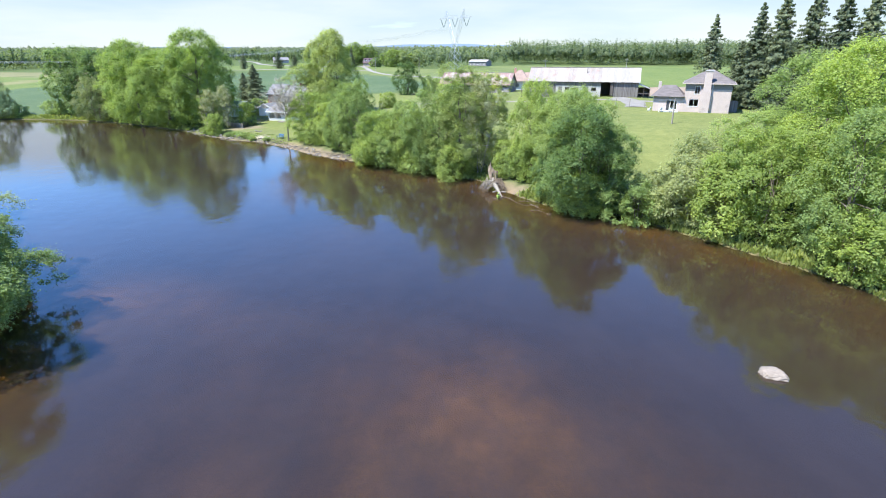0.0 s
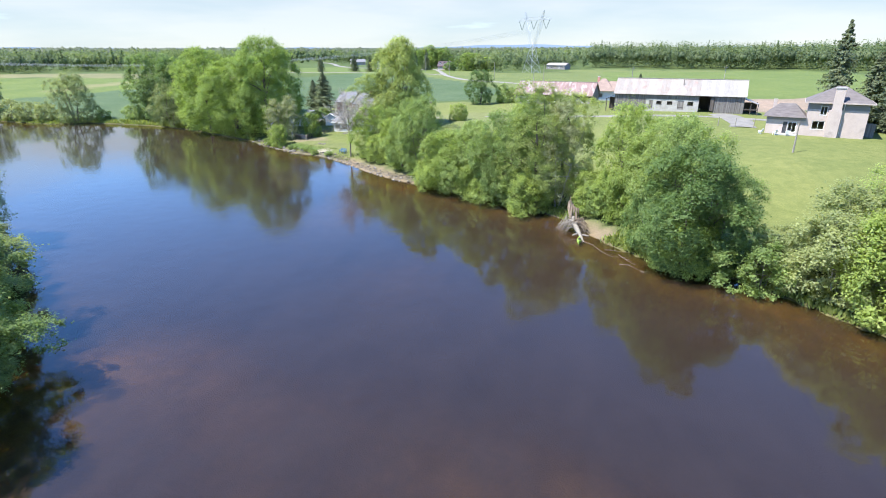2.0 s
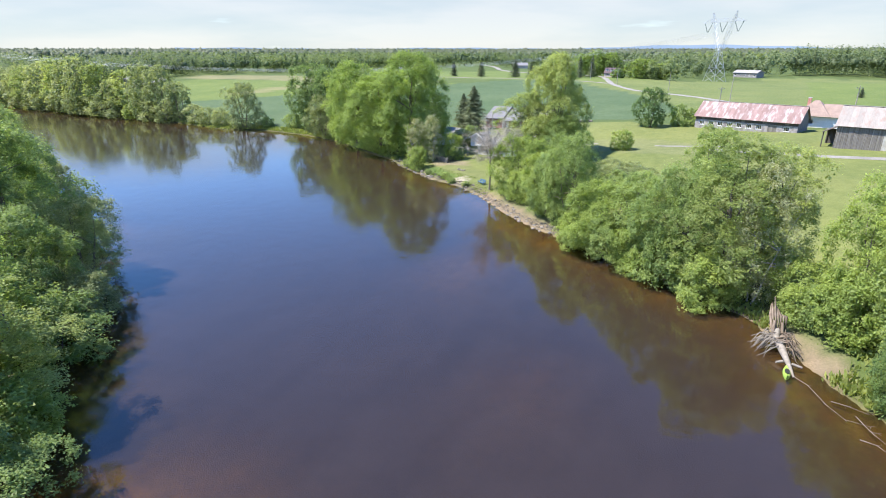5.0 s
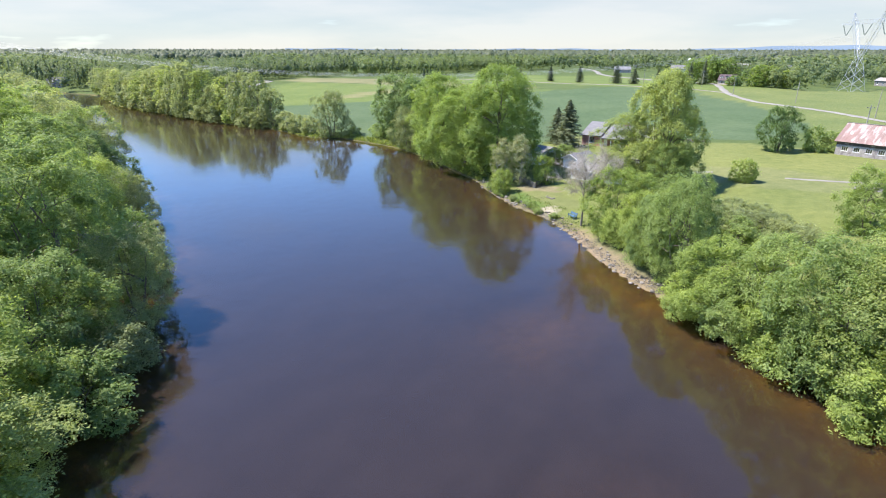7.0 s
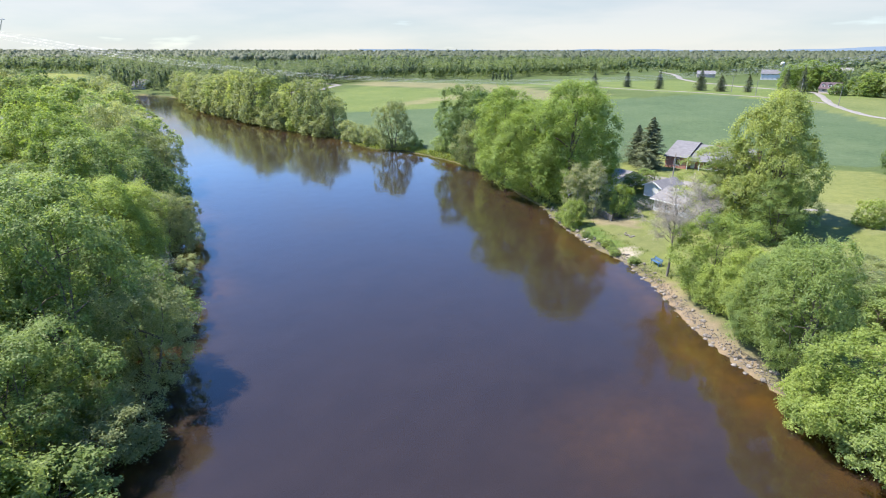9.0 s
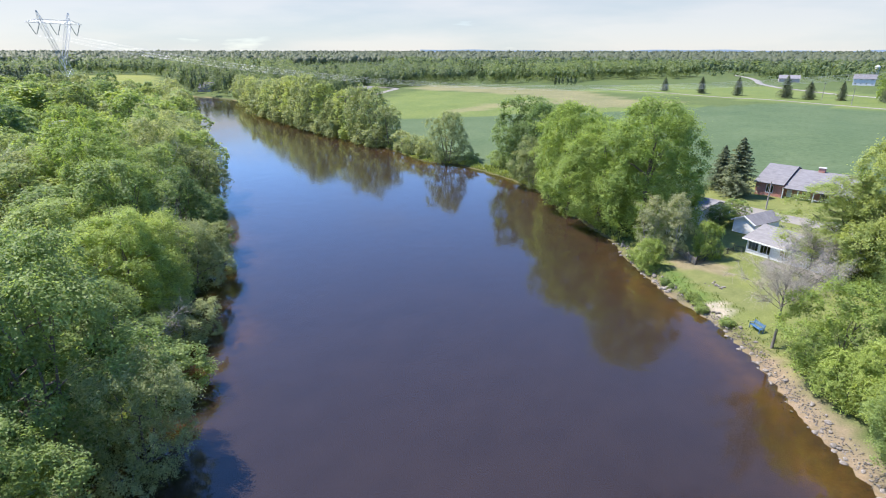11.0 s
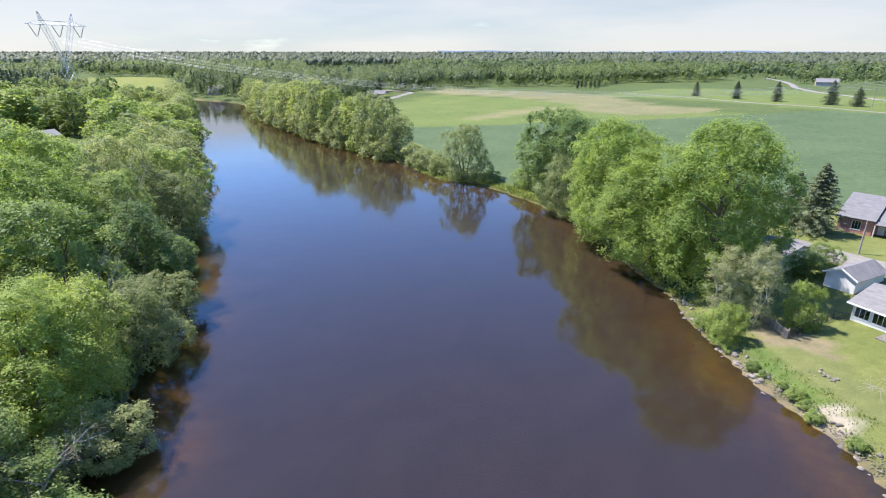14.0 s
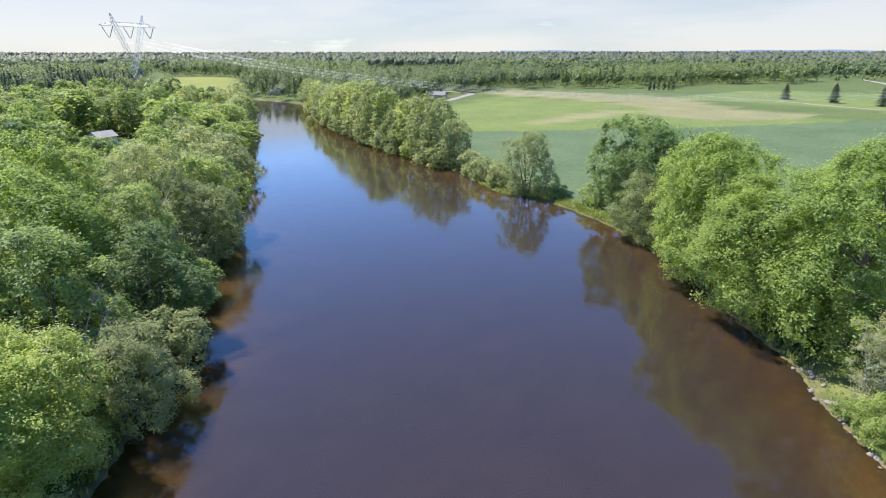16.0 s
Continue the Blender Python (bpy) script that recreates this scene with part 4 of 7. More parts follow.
def brick_material():
    m, n, l, p = nodes_of("red_brick")
    c = n.new("ShaderNodeTexCoord")
    g = n.new("ShaderNodeMapping")
    g.inputs["Rotation"].default_value = (radians(90), 0, 0)
    b = n.new("ShaderNodeTexBrick")
    b.inputs["Scale"].default_value = 2.2
    b.inputs["Color1"].default_value, b.inputs["Color2"].default_value, b.inputs["Mortar"].default_value = (0.46, 0.19, 0.14, 1), (0.36, 0.145, 0.11, 1), (0.45, 0.38, 0.33, 1)
    b.inputs["Mortar Size"].default_value = 0.018
    l.new(c.outputs["Object"], g.inputs[0])
    l.new(g.outputs[0], b.inputs["Vector"])
    k = noise_node(n, l, 0.8, 5.0, 0.6)
    r = ramp_node(n, [(0.3, (0.85, 0.85, 0.85)), (0.7, (1.15, 1.1, 1.1))])
    l.new(k.outputs["Fac"], r.inputs[0])
    l.new(blend(n, l, "MULTIPLY", b.outputs[0], r.outputs[0], 1.0), p.inputs["Base Color"])
    p.inputs["Roughness"].default_value = 0.9
    return m


M_BRICK = brick_material()


def glass_material():
    m, n, l, p = nodes_of("window_glass")
    p.inputs["Base Color"].default_value = (0.85, 0.9, 0.9, 1)
    p.inputs["Transmission Weight"].default_value, p.inputs["Roughness"].default_value, p.inputs["IOR"].default_value = 1.0, 0.02, 1.45
    return m


M_GLASS = glass_material()


def part(name, bm, mat, parent, label=""):
    """Links a bmesh as one mesh object under a thing or a part."""
    bmesh.ops.recalc_face_normals(bm, faces=bm.faces)
    me = bpy.data.meshes.new(name)
    bm.to_mesh(me)
    bm.free()
    for m in mat if isinstance(mat, (list, tuple)) else (mat,):
        me.materials.append(m)
    ob = new(name, me)
    ob.parent = parent
    return tagged(ob, label)


def box(bm, x0, x1, y0, y1, z0, z1):
    v = [bm.verts.new(p) for p in ((x0, y0, z0), (x1, y0, z0), (x1, y1, z0), (x0, y1, z0), (x0, y0, z1), (x1, y0, z1), (x1, y1, z1), (x0, y1, z1))]
    for f in ((0, 3, 2, 1), (4, 5, 6, 7), (0, 1, 5, 4), (1, 2, 6, 5), (2, 3, 7, 6), (3, 0, 4, 7)):
        bm.faces.new([v[i] for i in f])
    return bm


def boxes(*rows):
    bm = bmesh.new()
    for r in rows:
        box(bm, *r)
    return bm


def slab(corners, thick):
    """A plate under four corners."""
    bm = bmesh.new()
    a = [bm.verts.new(c) for c in corners]
    nrm = (Vector(corners[1]) - Vector(corners[0])).cross(Vector(corners[3]) - Vector(corners[0])).normalized()
    if nrm.z < 0:
        nrm = -nrm
    b = [bm.verts.new(Vector(c) - nrm * thick) for c in corners]
    k = len(corners)
    bm.faces.new(a)
    bm.faces.new(b[::-1])
    for i in range(k):
        bm.faces.new((a[i], b[i], b[(i + 1) % k], a[(i + 1) % k]))
    return bm


def wall_bm(x0, x1, z0, z1, thick, holes=()):
    """A wall along x from y=0 to y=thick with openings (x0, x1, z0, z1) right through it."""
    bm = bmesh.new()
    xs = sorted({x0, x1, *[h[0] for h in holes], *[h[1] for h in holes]})
    zs = sorted({z0, z1, *[h[2] for h in holes], *[h[3] for h in holes]})
    for a, b in zip(xs, xs[1:]):
        for c, d in zip(zs, zs[1:]):
            mx, mz = (a + b) / 2, (c + d) / 2
            if not any(h[0] < mx < h[1] and h[2] < mz < h[3] for h in holes):
                box(bm, a, b, 0, thick, c, d)
    # weld the cells into one wall and take out the faces between them
    bmesh.ops.remove_doubles(bm, verts=bm.verts, dist=0.0005)
    bm.verts.index_update()
    seen = {}
    for f in bm.faces:
        seen.setdefault(frozenset(v.index for v in f.verts), []).append(f)
    bmesh.ops.delete(bm, geom=[f for fs in seen.values() if len(fs) > 1 for f in fs], context="FACES_ONLY")
    return bm


def window(parent, x, z, w, h, y=0.0, bars=1, frame_mat=None, name="window"):
    """A window in a wall's opening: frame, sill and panes set a little back."""
    fm = frame_mat or M_WHITE
    f = 0.07
    top = part(name, boxes((x, x + f, y - 0.03, y + 0.09, z, z + h), (x + w - f, x + w, y - 0.03, y + 0.09, z, z + h), (x + f, x + w - f, y - 0.03, y + 0.09, z, z + f), (x + f, x + w - f, y - 0.03, y + 0.09, z + h - f, z + h)), fm, parent)
    for k in range(1, bars + 1):
        bx = x + w * k / (bars + 1)
        part("bar", boxes((bx - 0.025, bx + 0.025, y, y + 0.07, z + f, z + h - f)), fm, top)
    for k in range(bars + 1):
        a, b = x + w * k / (bars + 1) + 0.03, x + w * (k + 1) / (bars + 1) - 0.03
        part("pane", boxes((max(a, x + f), min(b, x + w - f), y + 0.03, y + 0.045, z + f, z + h - f)), M_GLASS, top).visible_shadow = False
    part("sill", boxes((x - 0.06, x + w + 0.06, y - 0.10, y + 0.02, z - 0.06, z)), fm, top)
    return top


def thing(name, m, label, category, group=""):
    e = new(name)
    e.matrix_basis = m
    e.empty_display_size = 0.5
    return tagged(e, label, category, group)


def roof_sheets(parent, x0, x1, ya, za, yb, zb, n, mat, thick=0.06, mat2=None, split=1.0, name="roof_sheet"):
    """A roof slope from the eave (ya, za) to the ridge (yb, zb) in n sheets along x, each a hair off its neighbour."""
    rng = random.Random(n * 7 + int(x1 * 10))
    for k in range(n):
        a, b = x0 + (x1 - x0) * k / n, x0 + (x1 - x0) * (k + 1) / n
        d = rng.uniform(0, 0.025)
        e = rng.uniform(-0.05, 0.05)
        lift = 0.02 * (k % 2)
        pt = lambda x, y, z: (x, y, z + d + lift)
        part(name, slab([pt(a + 0.005, ya + (e if ya < yb else -e), za), pt(b - 0.005, ya + (e if ya < yb else -e), za), pt(b - 0.005, yb, zb), pt(a + 0.005, yb, zb)], thick), mat2 if (mat2 and k >= split * n) else mat, parent)


def gable_end(parent, x, d, z0, zr, mat, thick=0.16, yr=None):
    yr = d / 2 if yr is None else yr
    bm = bmesh.new()
    a = [bm.verts.new(p) for p in ((x, 0, z0), (x, d, z0), (x, yr, zr))]
    b = [bm.verts.new(p) for p in ((x + thick, 0, z0), (x + thick, d, z0), (x + thick, yr, zr))]
    bm.faces.new(a)
    bm.faces.new(b[::-1])
    for i in range(3):
        bm.faces.new((a[i], b[i], b[(i + 1) % 3], a[(i + 1) % 3]))
    return part("gable", bm, mat, parent)


def side_wall(parent, x, d, z0, z1, mat, thick=0.16):
    return part("wall", boxes((x, x + thick, 0.16, d - 0.16, z0, z1)), mat, parent)


def long_barn():
    t = thing("barn", pose(22.98, 148.07, 7.7, 0, 0, -18.2) @ Matrix.Diagonal((0.862, 1, 1, 1)), "long weathered grey barn with a rust-blotched pale metal roof", "barn")
    L, D, E, R = 31.8, 8.0, 3.4, 6.6
    base = -1.0
    seg = [0, 8.2, 21.3, 24.9, L]
    holes_w = [(9.0, 10.0, 0.1, 2.0), (10.9, 12.2, 1.15, 1.85), (13.6, 14.9, 1.15, 1.85), (16.2, 17.7, 0.1, 2.0), (18.6, 20.0, 1.1, 1.85)]
    part("plank_wall", wall_bm(0, 8.2, base, E, 0.18), M_WOOD, t)
    part("whitewashed_wall", wall_bm(8.2, 21.3, base, 2.3, 0.24, holes_w), M_WHITEWASH, t, "whitewashed block wall of the milking bay")
    part("plank_wall", boxes((8.2, 21.3, -0.06, 0.12, 2.3, E)), M_WOOD, t)
    part("plank_wall", wall_bm(24.9, L, base, E, 0.18), M_WOOD, t)
    part("lintel", boxes((21.3, 24.9, 0.0, 0.2, 3.1, E)), M_WOODDARK, t)
    for k in range(40):
        x = 0.1 + k * 0.2
        if x < 8.0:
            part("batten", boxes((x, x + 0.06, -0.03, 0, base, E - 0.02)), M_WOODDARK if k % 5 == 0 else M_WOOD, t)
    for k in range(34):
        x = 25.0 + k * 0.2
        part("batten", boxes((x, x + 0.06, -0.03, 0, base, E - 0.02)), M_WOODDARK if k % 6 == 0 else M_WOOD, t)
    for a, b, c, d in holes_w:
        if c > 0.5:
            window(t, a, c, b - a, d - c, 0.05, 1, M_WOODDARK)
        else:
            dr = part("door", boxes((a + 0.02, b - 0.02, 0.06, 0.12, c, d)), M_WOOD, t, "weathered plank door")
            part("handle", boxes((b - 0.18, b - 0.14, 0.02, 0.06, 1.0, 1.15)), M_BLACK, dr)
            part("brace", boxes((a + 0.05, b - 0.05, 0.04, 0.06, 0.5, 0.62)), M_WOODDARK, dr)
    part("sliding_door", boxes((24.0, 24.85, -0.16, -0.1, 0.0, 3.0)), M_WOODDARK, t, "dark sliding door pushed aside")
    part("wall", boxes((0.0, L, D - 0.18, D, base, E)), M_WOOD, t)
    for x in (0, L - 0.16):
        side_wall(t, x, D, base, E, M_WOOD)
        gable_end(t, x, D, E, R - 0.1, M_WOOD)
    roof_sheets(t, -0.4, L + 0.4, -0.5, E - 0.16, D / 2, R, 30, M_PALEROOF, mat2=M_CLEANROOF, split=0.66)
    roof_sheets(t, -0.4, L + 0.4, D + 0.5, E - 0.16, D / 2, R, 15, M_PALEROOF)
    part("ridge_cap", boxes((-0.4, L + 0.4, D / 2 - 0.16, D / 2 + 0.16, R + 0.03, R + 0.09)), M_CLEANROOF, t)
    # lean-tos on both ends
    part("lean_to_roof", slab([(-2.6, 0.4, 1.9), (0, 0.4, 3.0), (0, 6, 3.0), (-2.6, 6, 1.9)], 0.08), M_WOODDARK, t)
    for y in (0.6, 5.6):
        part("post", boxes((-2.4, -2.2, y, y + 0.2, base, 1.95)), M_WOODDARK, t)
    part("wall", boxes((-2.4, 0, 5.8, 5.95, base, 2.0)), M_WOODDARK, t)
    part("lean_to_roof", slab([(L, -0.2, 2.9), (L + 3.4, -0.2, 1.7), (L + 3.4, 5, 1.7), (L, 5, 2.9)], 0.1), M_PALEROOF, t, "rusted lean-to roof")
    for x, y in ((L + 3.1, 0.0), (L + 3.1, 4.6), (L + 1.5, 0.0)):
        part("post", boxes((x, x + 0.18, y, y + 0.18, base, 1.9)), M_WOODDARK, t)
    part("wall", boxes((L + 0.1, L + 3.3, 4.8, 4.95, base, 1.8)), M_WOODDARK, t)
    part("rail", boxes((L + 0.1, L + 3.2, 0.02, 0.1, 0.5, 0.75)), M_WOODDARK, t)
    part("roof_pipe", boxes((16.9, 17.05, 2.2, 2.35, 4.0, 6.6)), M_WOODDARK, t)


long_barn()


def red_barn():
    t = thing("barn", pose(-0.6, 178.2, 5.9, 0, 0, -20.7), "old stone barn under a rusted red metal roof", "barn")
    L, D, E, R = 22.4, 9.0, 2.9, 6.1
    holes = [(1.0 + k * 2.15, 2.2 + k * 2.15, 0.75, 1.75) for k in range(7)] + [(16.4, 18.2, -0.2, 1.9), (19.6, 20.8, 0.75, 1.75)]
    part("stone_wall", wall_bm(0, L, -1.0, 2.0, 0.3, holes), M_BARNSTONE, t)
    part("plank_wall", boxes((0, L, 0.02, 0.2, 2.0, E)), M_WOODDARK, t)
    for k in range(9):
        part("loft_hatch", boxes((1.4 + 2.3 * k, 2.2 + 2.3 * k, -0.03, 0.02, 2.15, 2.7)), M_BLACK if k % 2 else M_WOOD, t)
    for a, b, c, d in holes:
        if c > 0:
            window(t, a, c, b - a, d - c, 0.06, 2, M_WHITE)
        else:
            part("door", boxes((a, b, 0.08, 0.14, c, d)), M_WOOD, t)
    part("wall", boxes((0, L, D - 0.2, D, -1, E)), M_WOOD, t)
    for x in (0, L - 0.16):
        side_wall(t, x, D, -1, E, M_WOOD)
        gable_end(t, x, D, E, R - 0.1, M_WOOD)
    roof_sheets(t, -0.4, L + 0.4, -0.5, E - 0.25, D / 2, R, 24, M_REDROOF)
    roof_sheets(t, -0.4, L + 0.4, D + 0.5, E - 0.25, D / 2, R, 12, M_REDROOF)
    part("ridge_cap", boxes((-0.4, L + 0.4, D / 2 - 0.14, D / 2 + 0.14, R + 0.04, R + 0.1)), M_CLEANROOF, t)


red_barn()


def hip(bm, x0, x1, y0, y1, ze, zr, ridge=0.0):
    """A hipped roof volume; ridge: half the ridge's length along x."""
    mx, my = (x0 + x1) / 2, (y0 + y1) / 2
    b = [bm.verts.new(p) for p in ((x0, y0, ze), (x1, y0, ze), (x1, y1, ze), (x0, y1, ze))]
    if ridge:
        r = [bm.verts.new((mx - ridge, my, zr)), bm.verts.new((mx + ridge, my, zr))]
        fs = [(b[0], b[1], r[1], r[0]), (b[1], b[2], r[1]), (b[2], b[3], r[0], r[1]), (b[3], b[0], r[0])]
    else:
        r = [bm.verts.new((mx, my, zr))]
        fs = [(b[0], b[1], r[0]), (b[1], b[2], r[0]), (b[2], b[3], r[0]), (b[3], b[0], r[0])]
    for f in fs:
        bm.faces.new(f)
    bm.faces.new(b[::-1])
    return bm


def farmhouse():
    t = thing("farmhouse", pose(49.0, 112.3, 6.75, 0, 0, -25), "two-storey pale stucco farmhouse with a hipped brown shingle roof", "house")
    W, D, E = 8.4, 7.8, 5.6
    part("wall", wall_bm(0, W, -1, 4.4, 0.25, [(0.95, 2.75, 1.1, 2.5), (1.75, 2.75, 3.5, 4.4)]), M_STUCCO, t)
    part("upper_wall", wall_bm(0, W, 4.4, E, 0.22, [(1.75, 2.75, 4.4, 5.0)]), M_GREYSIDING, t, "grey sided band under the eaves")
    window(t, 0.95, 1.1, 1.8, 1.4, 0.06, 1)
    window(t, 1.75, 3.5, 1.0, 1.5, 0.06, 1)
    for x in (0, W - 0.25):
        part("wall", boxes((x, x + 0.25, 0.25, D - 0.25, -1, 4.4)), M_STUCCO, t)
        part("upper_wall", boxes((x, x + 0.25, 0.25, D - 0.25, 4.4, E)), M_GREYSIDING, t)
    part("wall", boxes((0, W, D - 0.25, D, -1, E)), M_STUCCO, t)
    part("roof", hip(bmesh.new(), -0.6, W + 0.6, -0.6, D + 0.6, E + 0.02, E + 2.5, 0.5), M_BROWNROOF, t)
    part("fascia", boxes((-0.62, W + 0.62, -0.64, -0.58, E - 0.16, E + 0.04), (-0.62, W + 0.62, D + 0.58, D + 0.64, E - 0.16, E + 0.04), (-0.66, -0.60, -0.6, D + 0.6, E - 0.16, E + 0.04), (W + 0.60, W + 0.66, -0.6, D + 0.6, E - 0.16, E + 0.04)), M_STUCCO, t)
    c = part("chimney", boxes((2.95, 4.75, -0.7, 0.0, -1, 4.4), (3.25, 4.6, -0.7, 0.1, 4.4, 7.9)), M_STUCCO, t, "broad stucco chimney stack on the front wall")
    part("cap", boxes((3.15, 4.7, -0.8, 0.2, 7.9, 8.1)), M_CONCRETE, c)
    part("downpipe", boxes((4.9, 5.0, -0.12, -0.02, -0.6, E - 0.1)), M_WHITE, t)
    # lower wing
    part("wing_wall", wall_bm(-5.8, 0, -1, 2.9, 0.2, [(-3.2, -2.6, 0.15, 2.1), (-2.5, -1.2, 0.35, 2.1)]), M_STUCCO, t)
    part("wing_wall", boxes((-5.8, -5.6, 0.2, 6.0, -1, 2.9)), M_STUCCO, t)
    part("wing_wall", boxes((-5.8, 0, 6.0, 6.2, -1, 2.9)), M_STUCCO, t)
    part("door", boxes((-3.2, -2.6, 0.06, 0.12, 0.15, 2.1)), M_BLACK, t, "dark glazed garden door")
    window(t, -2.5, 0.35, 1.3, 1.75, 0.05, 1)
    part("wing_roof", hip(bmesh.new(), -6.4, 0.1, -0.6, 6.6, 2.92, 5.0, 1.2), M_BROWNROOF, t)
    part("band", boxes((-5.85, -0.02, -0.05, 0, 2.4, 2.9)), M_GREYSIDING, t)
    part("wing_chimney", boxes((-5.4, -4.8, 3.6, 4.2, 2.6, 5.6)), M_STUCCO, t, "squat stucco chimney on the wing")
    part("porch_slab", boxes((-4.2, -0.8, -1.5, -0.05, -0.6, 0.12)), M_CONCRETE, t)
    part("rear_wall", boxes((W, W + 1.6, 3.0, 3.2, -1, 2.2)), M_WOOD, t)


farmhouse()


def garden_chair(x, y, a, mat):
    t = thing("garden_chair", pose(x, y, gz(x, y), 0, 0, a), "white plastic garden chair on the lawn", "chair", "garden chairs")
    part("seat", boxes((-0.25, 0.25, -0.25, 0.25, 0.38, 0.43)), mat, t)
    part("backrest", slab([(-0.25, 0.25, 0.43), (0.25, 0.25, 0.43), (0.25, 0.36, 0.95), (-0.25, 0.36, 0.95)], 0.04), mat, t)
    for px in (-0.23, 0.19):
        part("armrest", boxes((px, px + 0.05, -0.24, 0.26, 0.6, 0.64)), mat, t)
        for py in (-0.23, 0.2):
            part("leg", boxes((px, px + 0.05, py, py + 0.05, 0, 0.6 if py < 0 else 0.4)), mat, t)


for x, y, a in ((44.6, 112.6, 200), (46.2, 111.8, 160), (42.6, 113.6, 220), (-56.2, 141.2, 200), (-57.4, 142.4, 150)):
    garden_chair(x, y, a, M_WHITE)


def brick_bungalow():
    t = thing("bungalow", pose(-55.0, 174.9, 3.1, 0, 0, 1.0), "red-brick split-level bungalow with grey shingle roof and porch", "house")
    L1, L2, D, E = 4.8, 17.0, 18.0, 2.9
    D = 16.5
    part("brick_wall", wall_bm(0, L1, -1, E, 0.25, [(1.9, 3.2, 0.85, 2.4), (1.6, 2.8, -0.35, 0.25)]), M_BRICK, t)
    window(t, 1.9, 0.85, 1.3, 1.55, 0.05, 2)
    window(t, 1.6, -0.35, 1.2, 0.6, 0.05, 1)
    part("brick_wall", boxes((0, 0.25, 0.25, D - 0.25, -1, E)), M_BRICK, t)
    part("brick_wall", boxes((L1 - 0.25, L1, 0.25, 1.6, -1, E)), M_BRICK, t)
    hol = [(5.3, 6.2, 0.0, 2.05), (8.0, 9.4, 0.8, 2.1), (11.0, 12.6, 0.8, 2.1), (14.0, 15.5, 0.8, 2.1)]
    w = part("brick_wall", wall_bm(L1, L2, -1, 2.7, 0.25, hol), M_BRICK, t)
    w.matrix_basis = Matrix.Translation((0, 1.6, 0))
    part("door", boxes((5.3, 6.2, 1.66, 1.72, 0, 2.05)), M_WHITE, t, "white front door")
    for a, b, c, d in hol[1:]:
        window(t, a, c, b - a, d - c, 1.65, 1)
    part("brick_wall", boxes((L2 - 0.25, L2, 1.85, D - 0.25, -1, 2.7)), M_BRICK, t)
    part("brick_wall", boxes((0, L2, D - 0.25, D, -1, 2.7)), M_BRICK, t)
    for x in (0, L1 - 0.2):
        gable_end(t, x, D, E, 5.2, M_BRICK)
    gable_end(t, L2 - 0.2, D, 2.7, 4.8, M_BRICK)
    part("roof", slab([(-0.4, -0.5, E - 0.1), (L1 + 0.25, -0.5, E - 0.1), (L1 + 0.25, D / 2, 5.35), (-0.4, D / 2, 5.35)], 0.16), M_GREYROOF, t)
    part("roof", slab([(-0.4, D + 0.5, E - 0.1), (L1 + 0.25, D + 0.5, E - 0.1), (L1 + 0.25, D / 2, 5.35), (-0.4, D / 2, 5.35)], 0.16), M_GREYROOF, t)
    part("roof_step", boxes((L1 + 0.26, L1 + 0.34, 0.4, D / 2, 3.0, 3.2)), M_BLACK, t)
    part("roof", slab([(L1 + 0.3, -0.7, 2.35), (L2 + 0.4, -0.7, 2.35), (L2 + 0.4, D / 2, 4.9), (L1 + 0.3, D / 2, 4.9)], 0.16), M_GREYROOF, t)
    part("roof", slab([(L1 + 0.3, D + 0.5, 2.6), (L2 + 0.4, D + 0.5, 2.6), (L2 + 0.4, D / 2, 4.9), (L1 + 0.3, D / 2, 4.9)], 0.16), M_GREYROOF, t)
    part("porch_floor", boxes((L1 + 0.1, L2, -0.6, 1.6, -0.9, -0.05)), M_CONCRETE, t)
    for x in (5.0, 7.6, 10.2, 12.8, 15.6):
        part("porch_post", boxes((x, x + 0.16, -0.5, -0.34, -0.05, 2.3)), M_WHITE, t)
    part("porch_rail", boxes((7.7, 15.7, -0.46, -0.38, 0.75, 0.83), (7.7, 15.7, -0.46, -0.38, 0.1, 0.16)), M_WHITE, t)
    c = part("chimney", boxes((8.6, 9.7, D / 2 - 0.5, D / 2 + 0.4, 3.8, 5.6)), M_BRICK, t)
    part("cap", boxes((8.5, 9.8, D / 2 - 0.6, D / 2 + 0.5, 5.6, 5.72)), M_CONCRETE, c)


brick_bungalow()


